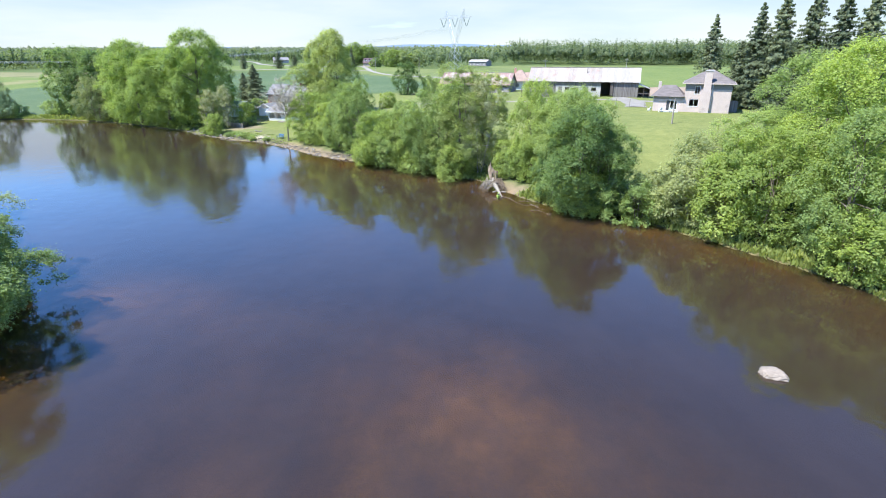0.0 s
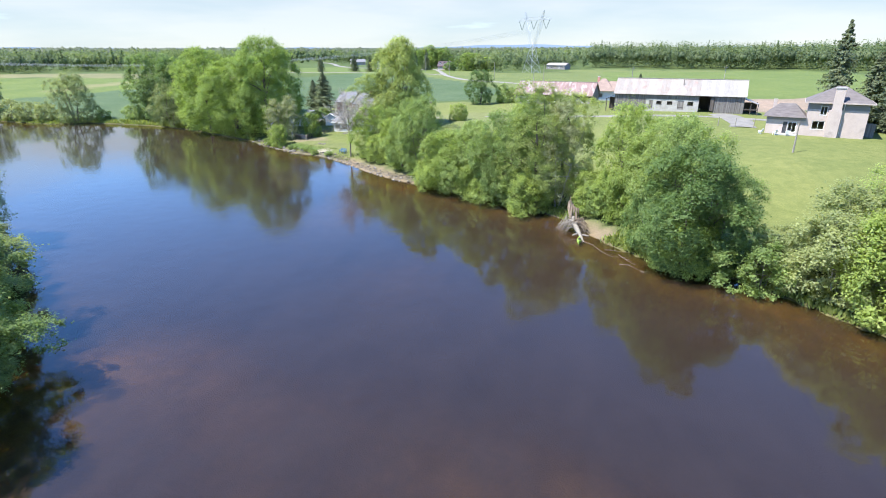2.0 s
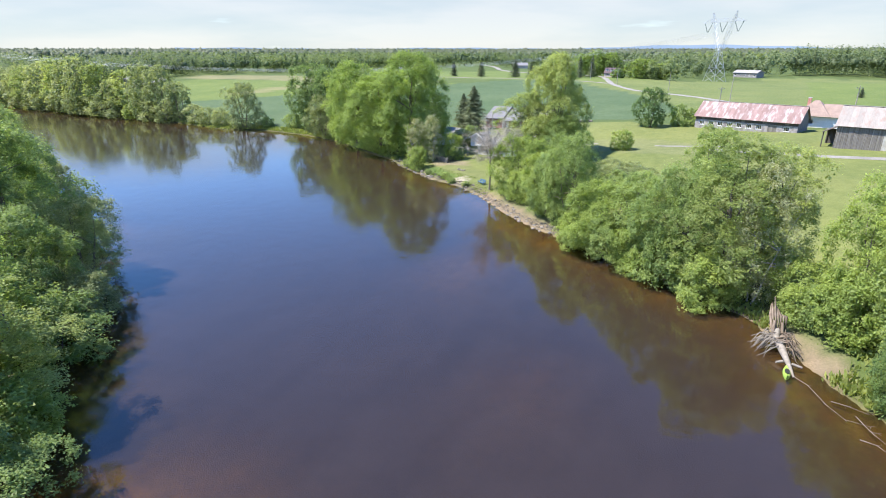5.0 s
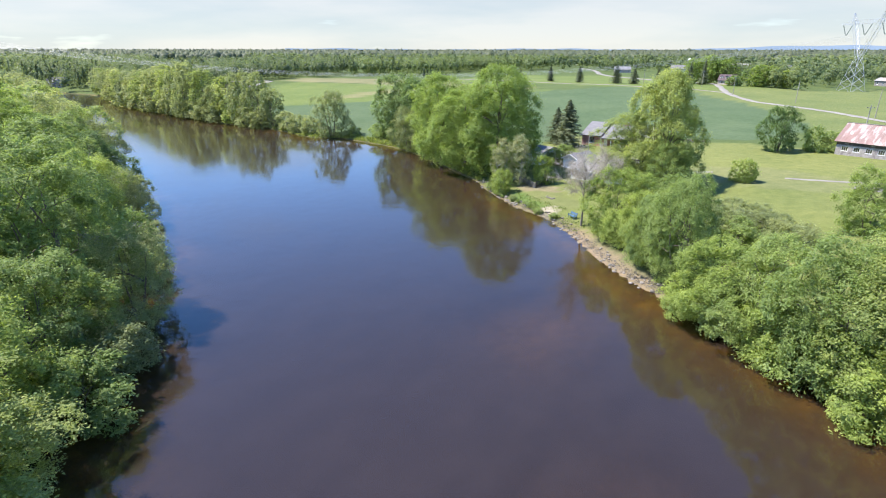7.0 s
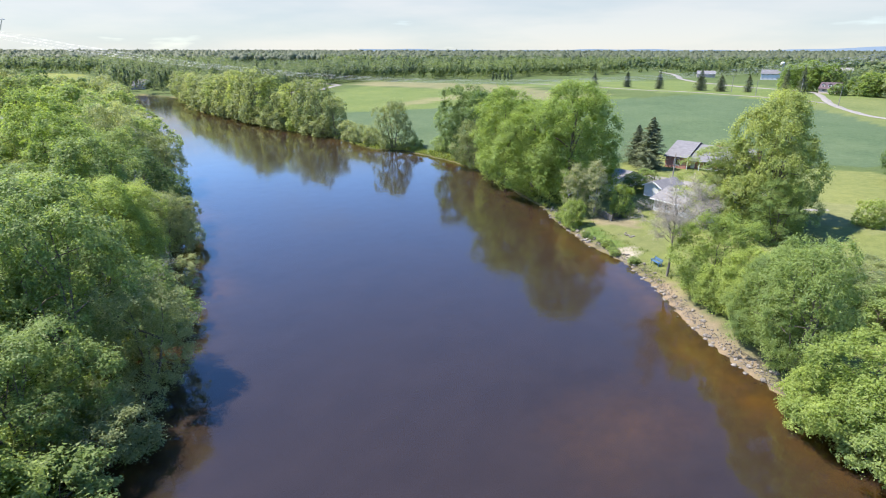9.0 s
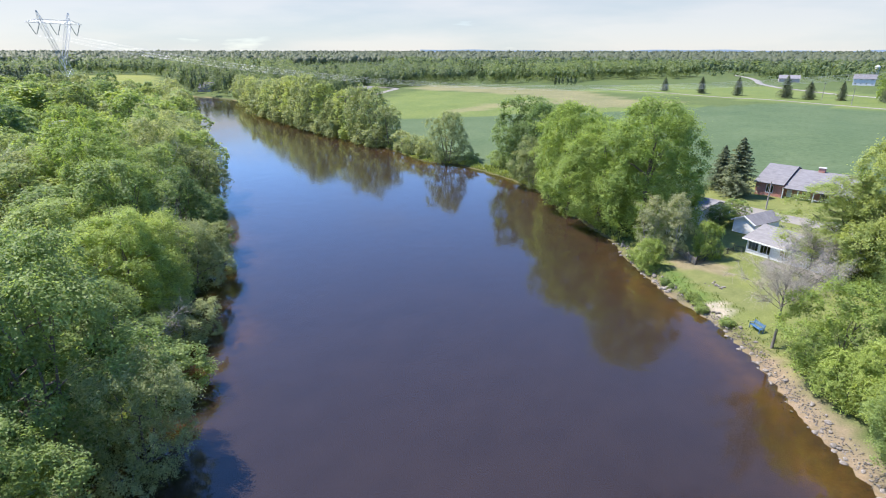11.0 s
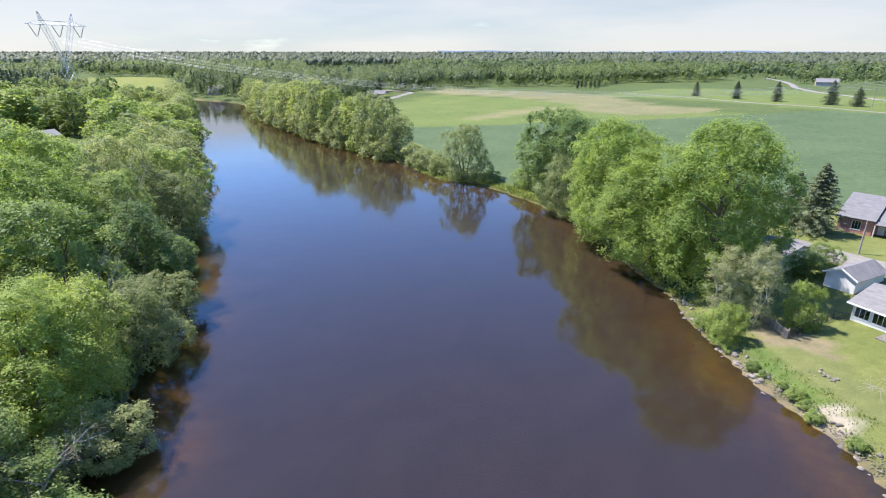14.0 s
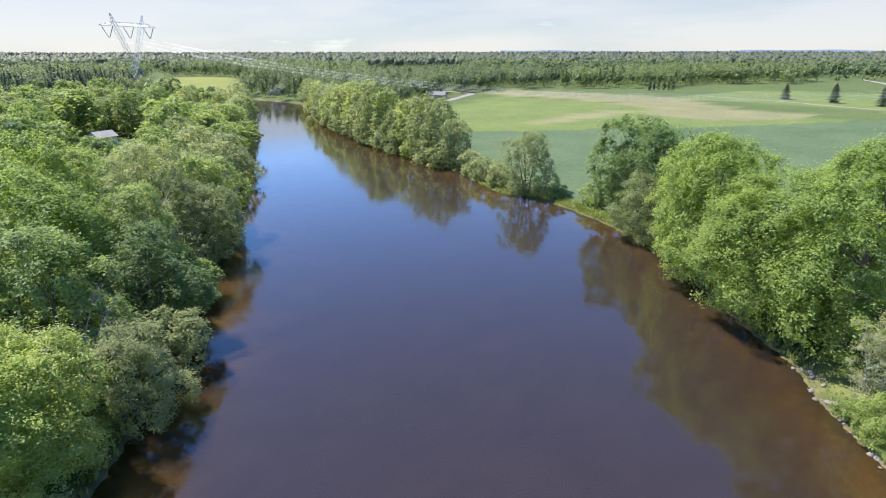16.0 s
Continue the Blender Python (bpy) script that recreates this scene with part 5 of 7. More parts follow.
def white_shed():
    t = thing("shed", pose(-49.75, 149.25, 2.15, 0, 0, -14.5), "white-sided garden shed with a grey gable roof", "shed")
    W, D, E, R = 3.7, 6.8, 2.25, 3.25
    # gable faces the river: ridge runs along y
    part("front_wall", boxes((0, W, 0, 0.12, -0.8, E)), M_SIDING, t)
    part("wall", boxes((0, W, D - 0.12, D, -0.8, E)), M_SIDING, t)
    for x in (0, W - 0.12):
        part("wall", boxes((x, x + 0.12, 0.12, D - 0.12, -0.8, E)), M_SIDING, t)
    for y in (0.0, D - 0.12):
        bm = bmesh.new()
        a = [bm.verts.new(p) for p in ((0, y, E), (W, y, E), (W / 2, y, R - 0.08))]
        b = [bm.verts.new(p) for p in ((0, y + 0.12, E), (W, y + 0.12, E), (W / 2, y + 0.12, R - 0.08))]
        bm.faces.new(a)
        bm.faces.new(b[::-1])
        for i in range(3):
            bm.faces.new((a[i], b[i], b[(i + 1) % 3], a[(i + 1) % 3]))
        part("gable", bm, M_SIDING, t)
    for s in (0, 1):
        xe, xm = (-0.35, W / 2) if s == 0 else (W + 0.35, W / 2)
        part("roof", slab([(xe, -0.35, E - 0.18), (xe, D + 0.3, E - 0.18), (xm, D + 0.3, R), (xm, -0.35, R)], 0.1), M_GREYROOF, t)
        part("bargeboard", slab([(xe, -0.4, E - 0.10), (xm, -0.4, R + 0.05), (xm, -0.35, R + 0.05), (xe, -0.35, E - 0.10)], 0.2), M_WHITE, t)
    part("door", boxes((W + 0.0, W + 0.05, 2.2, 3.4, 0, 1.95)), M_WHITE, t)


white_shed()


def cottage():
    t = thing("cottage", pose(-44.7, 141.0, 1.95, 0, 0, -15.5), "low white cottage with a glazed sunroom and pale grey roof", "house")
    W, D, E, R = 12.0, 8.6, 2.35, 3.7
    hol = [(0.25, 1.85, 0.5, 2.05), (2.1, 3.7, 0.5, 2.05), (5.0, 6.4, 0.9, 2.0), (8.0, 8.9, 0.0, 2.0)]
    part("wall", wall_bm(0, W, -0.8, E, 0.16, hol), M_SIDING, t)
    for a, b, c, d in hol[:2]:
        window(t, a, c, b - a, d - c, 0.03, 2)
    window(t, 5.0, 0.9, 1.4, 1.1, 0.03, 1)
    part("door", boxes((8.0, 8.9, 0.05, 0.1, 0, 2.0)), M_WHITE, t)
    for x in (0, W - 0.16):
        part("wall", boxes((x, x + 0.16, 0.16, D - 0.16, -0.8, E)), M_SIDING, t)
        gable_end(t, x, D, E, R - 0.1, M_SIDING)
    part("wall", boxes((0, W, D - 0.16, D, -0.8, E)), M_SIDING, t)
    part("roof", slab([(-0.5, -0.6, E - 0.12), (W + 0.5, -0.6, E - 0.12), (W + 0.5, D / 2, R), (-0.5, D / 2, R)], 0.12), M_GREYROOF, t, "sun-bleached grey roof")
    part("roof", slab([(-0.5, D + 0.5, E - 0.12), (W + 0.5, D + 0.5, E - 0.12), (W + 0.5, D / 2, R), (-0.5, D / 2, R)], 0.12), M_GREYROOF, t)
    part("fascia", boxes((-0.5, W + 0.5, -0.66, -0.6, E - 0.3, E - 0.1)), M_WHITE, t)
    part("deck", boxes((3.8, 7.6, -2.2, -0.05, -0.7, 0.0)), M_WOOD, t)


cottage()


def garage():
    t = thing("garage", pose(-60.4, 150.6, 2.2, 0, 0, -14), "grey-white garage half hidden under the maples", "garage")
    W, D, E, R = 5.2, 8.5, 2.4, 3.5
    part("wall", boxes((0, W, 0, 0.14, -0.8, E)), M_SIDING, t)
    part("wall", boxes((0, W, D - 0.14, D, -0.8, E)), M_SIDING, t)
    for x in (0, W - 0.14):
        part("wall", boxes((x, x + 0.14, 0.14, D - 0.14, -0.8, E)), M_SIDING, t)
        gable_end(t, x, D, E, R - 0.1, M_SIDING, 0.14)
    for a, b in ((-0.4, 1), (D + 0.4, 1)):
        part("roof", slab([(-0.4, a, E - 0.1), (W + 0.4, a, E - 0.1), (W + 0.4, D / 2, R), (-0.4, D / 2, R)], 0.1), M_GREYROOF, t)


garage()


def tan_house():
    t = thing("house", pose(22.5, 186.5, 6.0, 0, 0, -15), "white house with a faded tan hipped roof behind the barns", "house")
    W, D, E = 13.0, 9.0, 2.9
    part("wall", wall_bm(0, W, -0.8, E, 0.2, [(2, 3.2, 1, 2.2), (8.4, 9.8, 1, 2.2), (5.4, 6.3, 0, 2.1)]), M_SIDING, t)
    window(t, 2, 1, 1.2, 1.2, 0.05)
    window(t, 8.4, 1, 1.4, 1.2, 0.05)
    part("door", boxes((5.4, 6.3, 0.05, 0.1, 0, 2.1)), M_WHITE, t)
    for x in (0, W - 0.2):
        part("wall", boxes((x, x + 0.2, 0.2, D - 0.2, -0.8, E)), M_SIDING, t)
    part("wall", boxes((0, W, D - 0.2, D, -0.8, E)), M_SIDING, t)
    part("roof", hip(bmesh.new(), 2.8, W + 0.5, -0.6, D + 0.5, E + 0.02, 5.6, 3.6), M_PINKROOF, t)
    part("roof", hip(bmesh.new(), -1.0, 6.6, -1.0, D + 0.3, E + 0.06, 6.4, 0.5), M_PINKROOF, t)
    c = part("chimney", boxes((0.8, 1.5, 4.2, 4.9, 4.2, 6.9)), M_BRICK, t)
    part("cap", boxes((0.75, 1.55, 4.15, 4.95, 6.9, 7.0)), M_CONCRETE, c)


tan_house()


def far_house(x, y, a, w, d, e, r, wall, roof, label, storeys=1, dormers=0, group=""):
    z = gz(x, y)
    t = thing("house", pose(x, y, z, 0, 0, a), label, "house", group)
    hol = []
    for s in range(storeys):
        n = max(2, int(w / 3.2))
        for k in range(n):
            cx = w * (k + 0.5) / n
            hol.append((cx - 0.55, cx + 0.55, 0.9 + 2.8 * s, 2.1 + 2.8 * s))
    part("wall", wall_bm(0, w, -1.2, e, 0.25, hol), wall, t)
    for a0, b0, c0, d0 in hol:
        window(t, a0, c0, b0 - a0, d0 - c0, 0.05, 1)
    for x0 in (0, w - 0.25):
        part("wall", boxes((x0, x0 + 0.25, 0.25, d - 0.25, -1.2, e)), wall, t)
        gable_end(t, x0, d, e, r - 0.1, wall, 0.25)
    part("wall", boxes((0, w, d - 0.25, d, -1.2, e)), wall, t)
    for y0 in (-0.5, d + 0.5):
        part("roof", slab([(-0.4, y0, e - 0.15), (w + 0.4, y0, e - 0.15), (w + 0.4, d / 2, r), (-0.4, d / 2, r)], 0.14), roof, t)
    for k in range(dormers):
        cx = w * (k + 0.5) / dormers
        dm = part("dormer", boxes((cx - 0.8, cx + 0.8, d * 0.12, d * 0.4, e + 0.3, e + 1.9)), M_WHITE, t)
        part("dormer_roof", slab([(cx - 1.0, d * 0.10, e + 1.75), (cx, d * 0.10, e + 2.6), (cx, d * 0.45, e + 2.6), (cx - 1.0, d * 0.45, e + 1.75)], 0.08), roof, dm)
        part("dormer_roof", slab([(cx + 1.0, d * 0.10, e + 1.75), (cx, d * 0.10, e + 2.6), (cx, d * 0.45, e + 2.6), (cx + 1.0, d * 0.45, e + 1.75)], 0.08), roof, dm)
        part("pane", boxes((cx - 0.45, cx + 0.45, d * 0.12 - 0.03, d * 0.12, e + 0.7, e + 1.6)), M_BLACK, dm)
    return t


far_house(-56, 402, -8, 9.0, 7, 2.5, 5.6, M_STUCCO, M_PLUM, "low farmhouse under a steep plum-red roof with dormers", 1, 3)
far_house(22, 470, -30, 16, 10, 3.2, 4.8, M_GREYSIDING, M_CLEANROOF, "grey machine shed with a pale metal roof", 1)
far_house(-249.5, 87, -60, 6, 5, 2.8, 4.4, M_SIDING, M_CLEANROOF, "small white cottage among the riverside trees")
far_house(-452, 205, 30, 12, 9, 3.0, 7.0, M_GREYSIDING, M_GREYROOF, "grey dormered house at the river bend", 1, 2)
far_house(-430, 262, 60, 10, 8, 4.8, 7.0, M_SIDING, M_GREYROOF, "white two-storey house in the far trees", 2)
far_house(-445, 398, 40, 9, 7, 3.0, 5.0, M_SIDING, M_GREYROOF, "white house at the wood's edge")
far_house(-330, 262, 40, 12, 8, 2.8, 4.6, M_STUCCO, M_GREYROOF, "grey-roofed bungalow behind the river trees")
far_house(-175, 590, 20, 15, 10, 3.0, 5.6, M_STUCCO, M_GREYROOF, "low grey-roofed farmhouse by the far road")
far_house(-122, 585, 10, 14, 10, 5.0, 8.2, M_SIDING, M_GREYROOF, "tall white farmhouse among trees", 2)
far_house(-92, 760, 10, 18, 10, 4.0, 6.6, M_SIDING, M_CLEANROOF, "long white farm building with pale roof")
far_house(-40, 720, 10, 12, 9, 3.2, 6.0, M_SIDING, M_CLEANROOF, "white farm shed in the far fields")


def silo(x, y):
    t = thing("silo", pose(x, y, gz(x, y)) @ Matrix.Diagonal((0.62, 0.62, 0.62, 1)), "white domed farm silo", "silo")
    bm = bmesh.new()
    bmesh.ops.create_cone(bm, cap_ends=True, segments=20, radius1=3.2, radius2=3.2, depth=19, matrix=Matrix.Translation((0, 0, 8.5)))
    part("drum", bm, M_CONCRETE, t)
    bm = bmesh.new()
    bmesh.ops.create_uvsphere(bm, u_segments=20, v_segments=8, radius=3.3, matrix=Matrix.Translation((0, 0, 18)) @ Matrix.Diagonal((1, 1, 0.75, 1)))
    part("dome", bm, M_WHITE, t)


silo(-128, 700)


# ---------- roads and lanes ----------
def lane(name, pts, width, mat, label, lift=0.06):
    P = np.array(pts, float)
    dense = []
    for a, b in zip(P, P[1:]):
        n = max(2, int(np.linalg.norm(b - a) / 3))
        dense += [a + (b - a) * k / n for k in range(n)]
    dense.append(P[-1])
    Q = np.array(dense)
    for _ in range(4):
        Q[1:-1] = (Q[:-2] + 2 * Q[1:-1] + Q[2:]) / 4
    d = unit(np.gradient(Q, axis=0))
    nrm = np.stack([-d[:, 1], d[:, 0]], 1)
    across = np.linspace(-0.5, 0.5, 5)
    wob = 1 + 0.12 * np.sin(np.arange(len(Q)) * 0.9) + 0.08 * np.sin(np.arange(len(Q)) * 2.3)
    V = np.concatenate([Q + nrm * (width * s * wob)[:, None] for s in across])
    Z = height(V[:, 0], V[:, 1]) + lift - 0.10 * np.abs(np.repeat(across, len(Q))) * 2 * lift / 0.06 * 0.5
    n = len(Q)
    F = np.array([[j * n + i, j * n + i + 1, (j + 1) * n + i + 1, (j + 1) * n + i] for j in range(4) for i in range(n - 1)])[:, ::-1]
    return tagged(new(name, raw_mesh(name, np.column_stack([V, Z]), [F], [mat], smooth=True)), label, "road", kind="structure")


lane("farm_lane", [(2, 146), (13.7, 140.8), (21.4, 138.7), (28.3, 137.4), (35, 136.5), (42, 134), (52, 132), (64, 130), (90, 126)], 2.4, M_GRAVEL, "pale gravel lane in front of the barn", 0.12)
lane("farm_yard", [(44, 139.5), (46, 134), (45, 128), (42.5, 121)], 5.0, M_GRAVEL, "worn gravel yard between barn and farmhouse", 0.15)
lane("lawn_path", [(-8, 149.4), (-3, 149.3), (2, 149.8), (6.5, 149.6)], 1.0, M_GRAVEL, "worn path across the lawn", 0.10)
lane("lawn_path", [(-27, 148.2), (-20, 151)], 1.2, M_GRAVEL, "worn path across the lawn", 0.10)
lane("farm_road", [(-104, 457), (-81, 440), (-58, 406), (-44, 350), (-36, 331), (-27, 311), (-14, 297), (-4.6, 284), (6.5, 265), (12.8, 252), (30, 232)], 3.2, M_GRAVEL, "pale farm road across the fields", 0.35)
lane("field_lane", [(-240, 408), (-183, 398), (-154, 388), (-134, 385), (-109, 379), (-92, 373), (-64.5, 362), (-44, 350)], 0.9, M_GRAVEL, "grass-edged field lane beside the row of spruces", 0.3)
lane("country_road", [(-250, 700), (-211, 632), (-190, 585), (-177, 550), (-147, 503), (-125, 481), (-104, 457)], 5.0, M_GRAVEL, "curving pale country road", 0.5)
lane("country_road", [(-455, 300), (-400, 300), (-330, 300), (-312, 265), (-330, 240), (-345, 228)], 5.0, M_GRAVEL, "pale road between wood and field", 0.5)
lane("field_edge_road", [(-371, 144), (-397, 150), (-413, 163), (-440, 183), (-470, 190)], 4.0, M_GRAVEL, "pale road beside the far field", 0.4)
lane("cottage_drive", [(-61, 163), (-54, 161), (-47, 160), (-40, 159), (-30, 158)], 5.0, M_GRAVEL, "gravel drive behind the cottage", 0.15)

# ---------- power line ----------
def strut(bm, a, b, w=0.22):
    a, b = Vector(a), Vector(b)
    d = (b - a).normalized()
    u = d.cross(Vector((0, 0, 1)) if abs(d.z) < 0.9 else Vector((1, 0, 0))).normalized() * w / 2
    v = d.cross(u).normalized() * w / 2
    p = [bm.verts.new(a + s * u + t * v) for s, t in ((-1, -1), (1, -1), (1, 1), (-1, 1))]
    q = [bm.verts.new(b + s * u + t * v) for s, t in ((-1, -1), (1, -1), (1, 1), (-1, 1))]
    bm.faces.new(p[::-1])
    bm.faces.new(q)
    for i in range(4):
        bm.faces.new((p[i], p[(i + 1) % 4], q[(i + 1) % 4], q[i]))


def mast(bm, foot, head, wf, wh, n, w=0.2):
    """A square lattice mast between two places."""
    foot, head = Vector(foot), Vector(head)
    ring = []
    for k in range(n + 1):
        t = k / n
        c, h = foot.lerp(head, t), (wf + (wh - wf) * t) / 2
        ring.append([c + Vector((sx * h, sy * h, 0)) for sx, sy in ((-1, -1), (1, -1), (1, 1), (-1, 1))])
    for k in range(n):
        for i in range(4):
            j = (i + 1) % 4
            strut(bm, ring[k][i], ring[k + 1][i], w * 1.2)
            strut(bm, ring[k][i], ring[k + 1][j], w * 0.7)
            strut(bm, ring[k + 1][i], ring[k + 1][j], w * 0.7)


LINE_A, LINE_B = (-400.0, 116.0), (9.5, 430.0)
LINE_ANGLE = math.degrees(math.atan2(LINE_B[1] - LINE_A[1], LINE_B[0] - LINE_A[0])) + 90


def pylon(x, y, top):
    z = gz(x, y)
    H = top - z
    t = thing("electricity_pylon", pose(x, y, z, 0, 0, LINE_ANGLE), "tall galvanised lattice pylon with a wide crossbeam", "pylon", "pylons of the power line")
    waist, beam = 0.44 * H, 0.86 * H
    for sx in (-1, 1):
        for sy in (-1, 1):
            bm = bmesh.new()
            n = 4
            pts = [Vector((sx * (5.5 - 4.2 * k / n), sy * (4.5 - 3.3 * k / n), -0.8 + (waist + 0.8) * k / n)) for k in range(n + 1)]
            for k in range(n):
                strut(bm, pts[k], pts[k + 1], 0.12)
                strut(bm, pts[k], Vector((-pts[k + 1].x, pts[k + 1].y, pts[k + 1].z)), 0.1)
                strut(bm, pts[k], Vector((pts[k + 1].x, -pts[k + 1].y, pts[k + 1].z)), 0.1)
                strut(bm, pts[k + 1], Vector((-pts[k + 1].x, pts[k + 1].y, pts[k + 1].z)), 0.1)
            part("leg", bm, M_STEEL, t)
    for sx in (-1, 1):
        bm = bmesh.new()
        mast(bm, (sx * 0.9, 0, waist), (sx * 8.6, 0, beam), 1.6, 2.2, 6, 0.09)
        part("arm", bm, M_STEEL, t)
        bm = bmesh.new()
        mast(bm, (sx * 8.6, 0, beam), (sx * 10.4, 0, H), 2.0, 0.3, 3, 0.10)
        part("peak", bm, M_STEEL, t)
    bm = bmesh.new()
    n = 16
    for k in range(n):
        xa, xb = -18 + 36 * k / n, -18 + 36 * (k + 1) / n
        ta, tb = (1.9 if abs(v) < 11 else 1.9 * (18 - abs(v)) / 7 + 0.15 for v in (xa, xb))
        for y0 in (-0.8, 0.8):
            strut(bm, (xa, y0, beam), (xb, y0, beam), 0.13)
            strut(bm, (xa, y0, beam + ta), (xb, y0, beam + tb), 0.11)
            strut(bm, (xa, y0, beam), (xb, y0, beam + tb), 0.09)
        strut(bm, (xa, -0.8, beam), (xb, 0.8, beam), 0.08)
    part("crossbeam", bm, M_STEEL, t)
    for cx in (-13.5, 0, 13.5):
        for s in (-1, 1):
            bm = bmesh.new()
            a, b = Vector((cx + s * 3.6, 0, beam)), Vector((cx + s * 0.2, 0, beam - 6))
            strut(bm, a, b, 0.12)
            for k in range(16):
                c = a.lerp(b, (k + 1.5) / 18)
                box(bm, c.x - 0.19, c.x + 0.19, c.y - 0.19, c.y + 0.19, c.z - 0.09, c.z + 0.09)
            part("insulator", bm, M_GLASSINS, t, "string of dark glass insulator discs")
    return z + beam - 6.2


za = pylon(*LINE_A, 51.0)
zb = pylon(*LINE_B, 46.5)


def cables():
    ax, ay = math.cos(radians(LINE_ANGLE)), math.sin(radians(LINE_ANGLE))
    low = 14.0
    for k, off in enumerate((-13.5, 0.0, 13.5)):
        t = thing("power_cable", pose(0, 0, 0), "sagging bundle of aluminium power cables over the fields", "cable", "phases of the power line")
        for dx, dz in ((-0.25, 0.25), (0.25, 0.25), (-0.25, -0.25), (0.25, -0.25)):
            pts = []
            for i in range(41):
                u = i / 40
                z = (za + (zb - za) * u) - 4 * u * (1 - u) * ((za + zb) / 2 - low)
                pts.append((LINE_A[0] + (LINE_B[0] - LINE_A[0]) * u + ax * (off + dx), LINE_A[1] + (LINE_B[1] - LINE_A[1]) * u + ay * (off + dx), z + dz))
            c, f = tube(pts, [0.015] * 41, 4)
            o = new("wire", raw_mesh("wire", c, [f], [M_CABLE], smooth=True))
            o.parent = t


cables()


def utility_pole(x, y, h, arm=True, lean=0.0, z=None):
    t = thing("utility_pole", pose(x, y, gz(x, y) if z is None else z, lean, 0, 30), "weathered grey wooden utility pole", "pole", "utility poles")
    c, f = tube([(0, 0, -0.8), (0, 0, h * 0.5), (0, 0, h)], [0.15, 0.12, 0.09], 8)
    o = new("post", raw_mesh("post", c, [f], [M_POLE], smooth=True))
    o.parent = t
    if arm:
        part("crossarm", boxes((-0.9, 0.9, -0.06, 0.06, h - 0.7, h - 0.58)), M_POLE, t)
        for k in (-0.8, 0, 0.8):
            part("insulator", boxes((k - 0.05, k + 0.05, -0.05, 0.05, h - 0.58, h - 0.4)), M_GLASSINS, t)


for x, y, h, arm in ((38.7, 147.5, 7.2, False), (36.5, 200, 9.5, True), (70, 215, 9.5, True), (5, 200, 9, True), (-49.3, 163.8, 5.2, False), (-13, 318, 9, False), (11, 262, 9, False), (-60, 375, 9, True), (-40, 340, 9, True),
                     (41.0, 97.5, 4.4, False), (-98, 400, 9, True), (-80, 375, 8, True), (-440, 172, 10, True)):
    utility_pole(x, y, h, arm)


def fence_post(x, y, h=1.4):
    t = thing("fence_post", pose(x, y, gz(x, y)), "grey wooden fence post beside the yard", "post", "fence posts")
    c, f = tube([(0, 0, -0.4), (0.02, 0, h)], [0.09, 0.07], 7)
    o = new("post", raw_mesh("post", c, [f], [M_POLE], smooth=True))
    o.parent = t


for x, y in ((41.2, 121.5), (44.0, 120.2), (38.6, 123.0)):
    fence_post(x, y, 1.7)


# ---------- cottage garden ----------
def plank_wall():
    t = thing("garden_wall", pose(-53.6, 135.6, gz(-51, 133.8), 0, 0, -35.0), "weathered timber retaining wall by the landing", "wall")
    for k in range(9):
        for r in range(3):
            part("board", boxes((k * 0.72, k * 0.72 + 0.70, -0.04 + 0.02 * (k % 2), 0.06, -0.5 + 0.5 * r, -0.02 + 0.5 * r)), M_DRIFT if (k + r) % 3 else M_WOOD, t)
    for k in range(4):
        part("post", boxes((k * 2.1, k * 2.1 + 0.14, 0.08, 0.22, -0.6, 1.15)), M_WOOD, t)


plank_wall()


def picket_fence(ax, ay, bx, by):
    n = math.hypot(bx - ax, by - ay)
    t = thing("fence", pose(ax, ay, gz((ax + bx) / 2, (ay + by) / 2), 0, 0, math.degrees(math.atan2(by - ay, bx - ax))), "black iron picket fence round the cottage lawn", "fence", "picket fence")
    for z in (0.25, 0.95):
        part("rail", boxes((0, n, -0.02, 0.02, z - 0.03, z + 0.03)), M_BLACK, t)
    k = 0
    while k * 0.22 < n:
        big = k % 8 == 0
        s = 0.045 if big else 0.018
        part("post" if big else "picket", boxes((k * 0.22 - s, k * 0.22 + s, -s, s, -0.5, 1.2 if big else 1.08)), M_BLACK, t)
        k += 1


picket_fence(-48.2, 131.9, -46.1, 140.0)
picket_fence(-46.1, 140.0, -44.7, 140.6)


def garden_bench(x, y, a):
    t = thing("garden_bench", pose(x, y, gz(x, y) + 0.02, 0, 0, a), "blue-painted wooden garden bench on the grassy bank", "bench")
    for k in range(4):
        part("seat_slat", boxes((-0.85, 0.85, -0.26 + k * 0.13, -0.15 + k * 0.13, 0.42, 0.45)), M_BLUE, t)
    for k in range(3):
        part("back_slat", slab([(-0.85, 0.29 + 0.035 * k, 0.56 + 0.13 * k), (0.85, 0.29 + 0.035 * k, 0.56 + 0.13 * k), (0.85, 0.315 + 0.035 * k, 0.66 + 0.13 * k), (-0.85, 0.315 + 0.035 * k, 0.66 + 0.13 * k)], 0.03), M_BLUE, t)
    for s in (-0.78, 0.78):
        part("leg", boxes((s - 0.035, s + 0.035, -0.26, -0.19, -0.05, 0.62)), M_BLUE, t)
        bm = bmesh.new()
        strut(bm, (s, 0.24, -0.05), (s, 0.40, 0.98), 0.07)
        part("back_leg", bm, M_BLUE, t)
        part("armrest", boxes((s - 0.045, s + 0.045, -0.30, 0.30, 0.62, 0.66)), M_BLUE, t)
        part("rail", boxes((s - 0.03, s + 0.03, -0.19, 0.24, 0.36, 0.42)), M_BLUE, t)


garden_bench(-35.3, 117.8, -34)


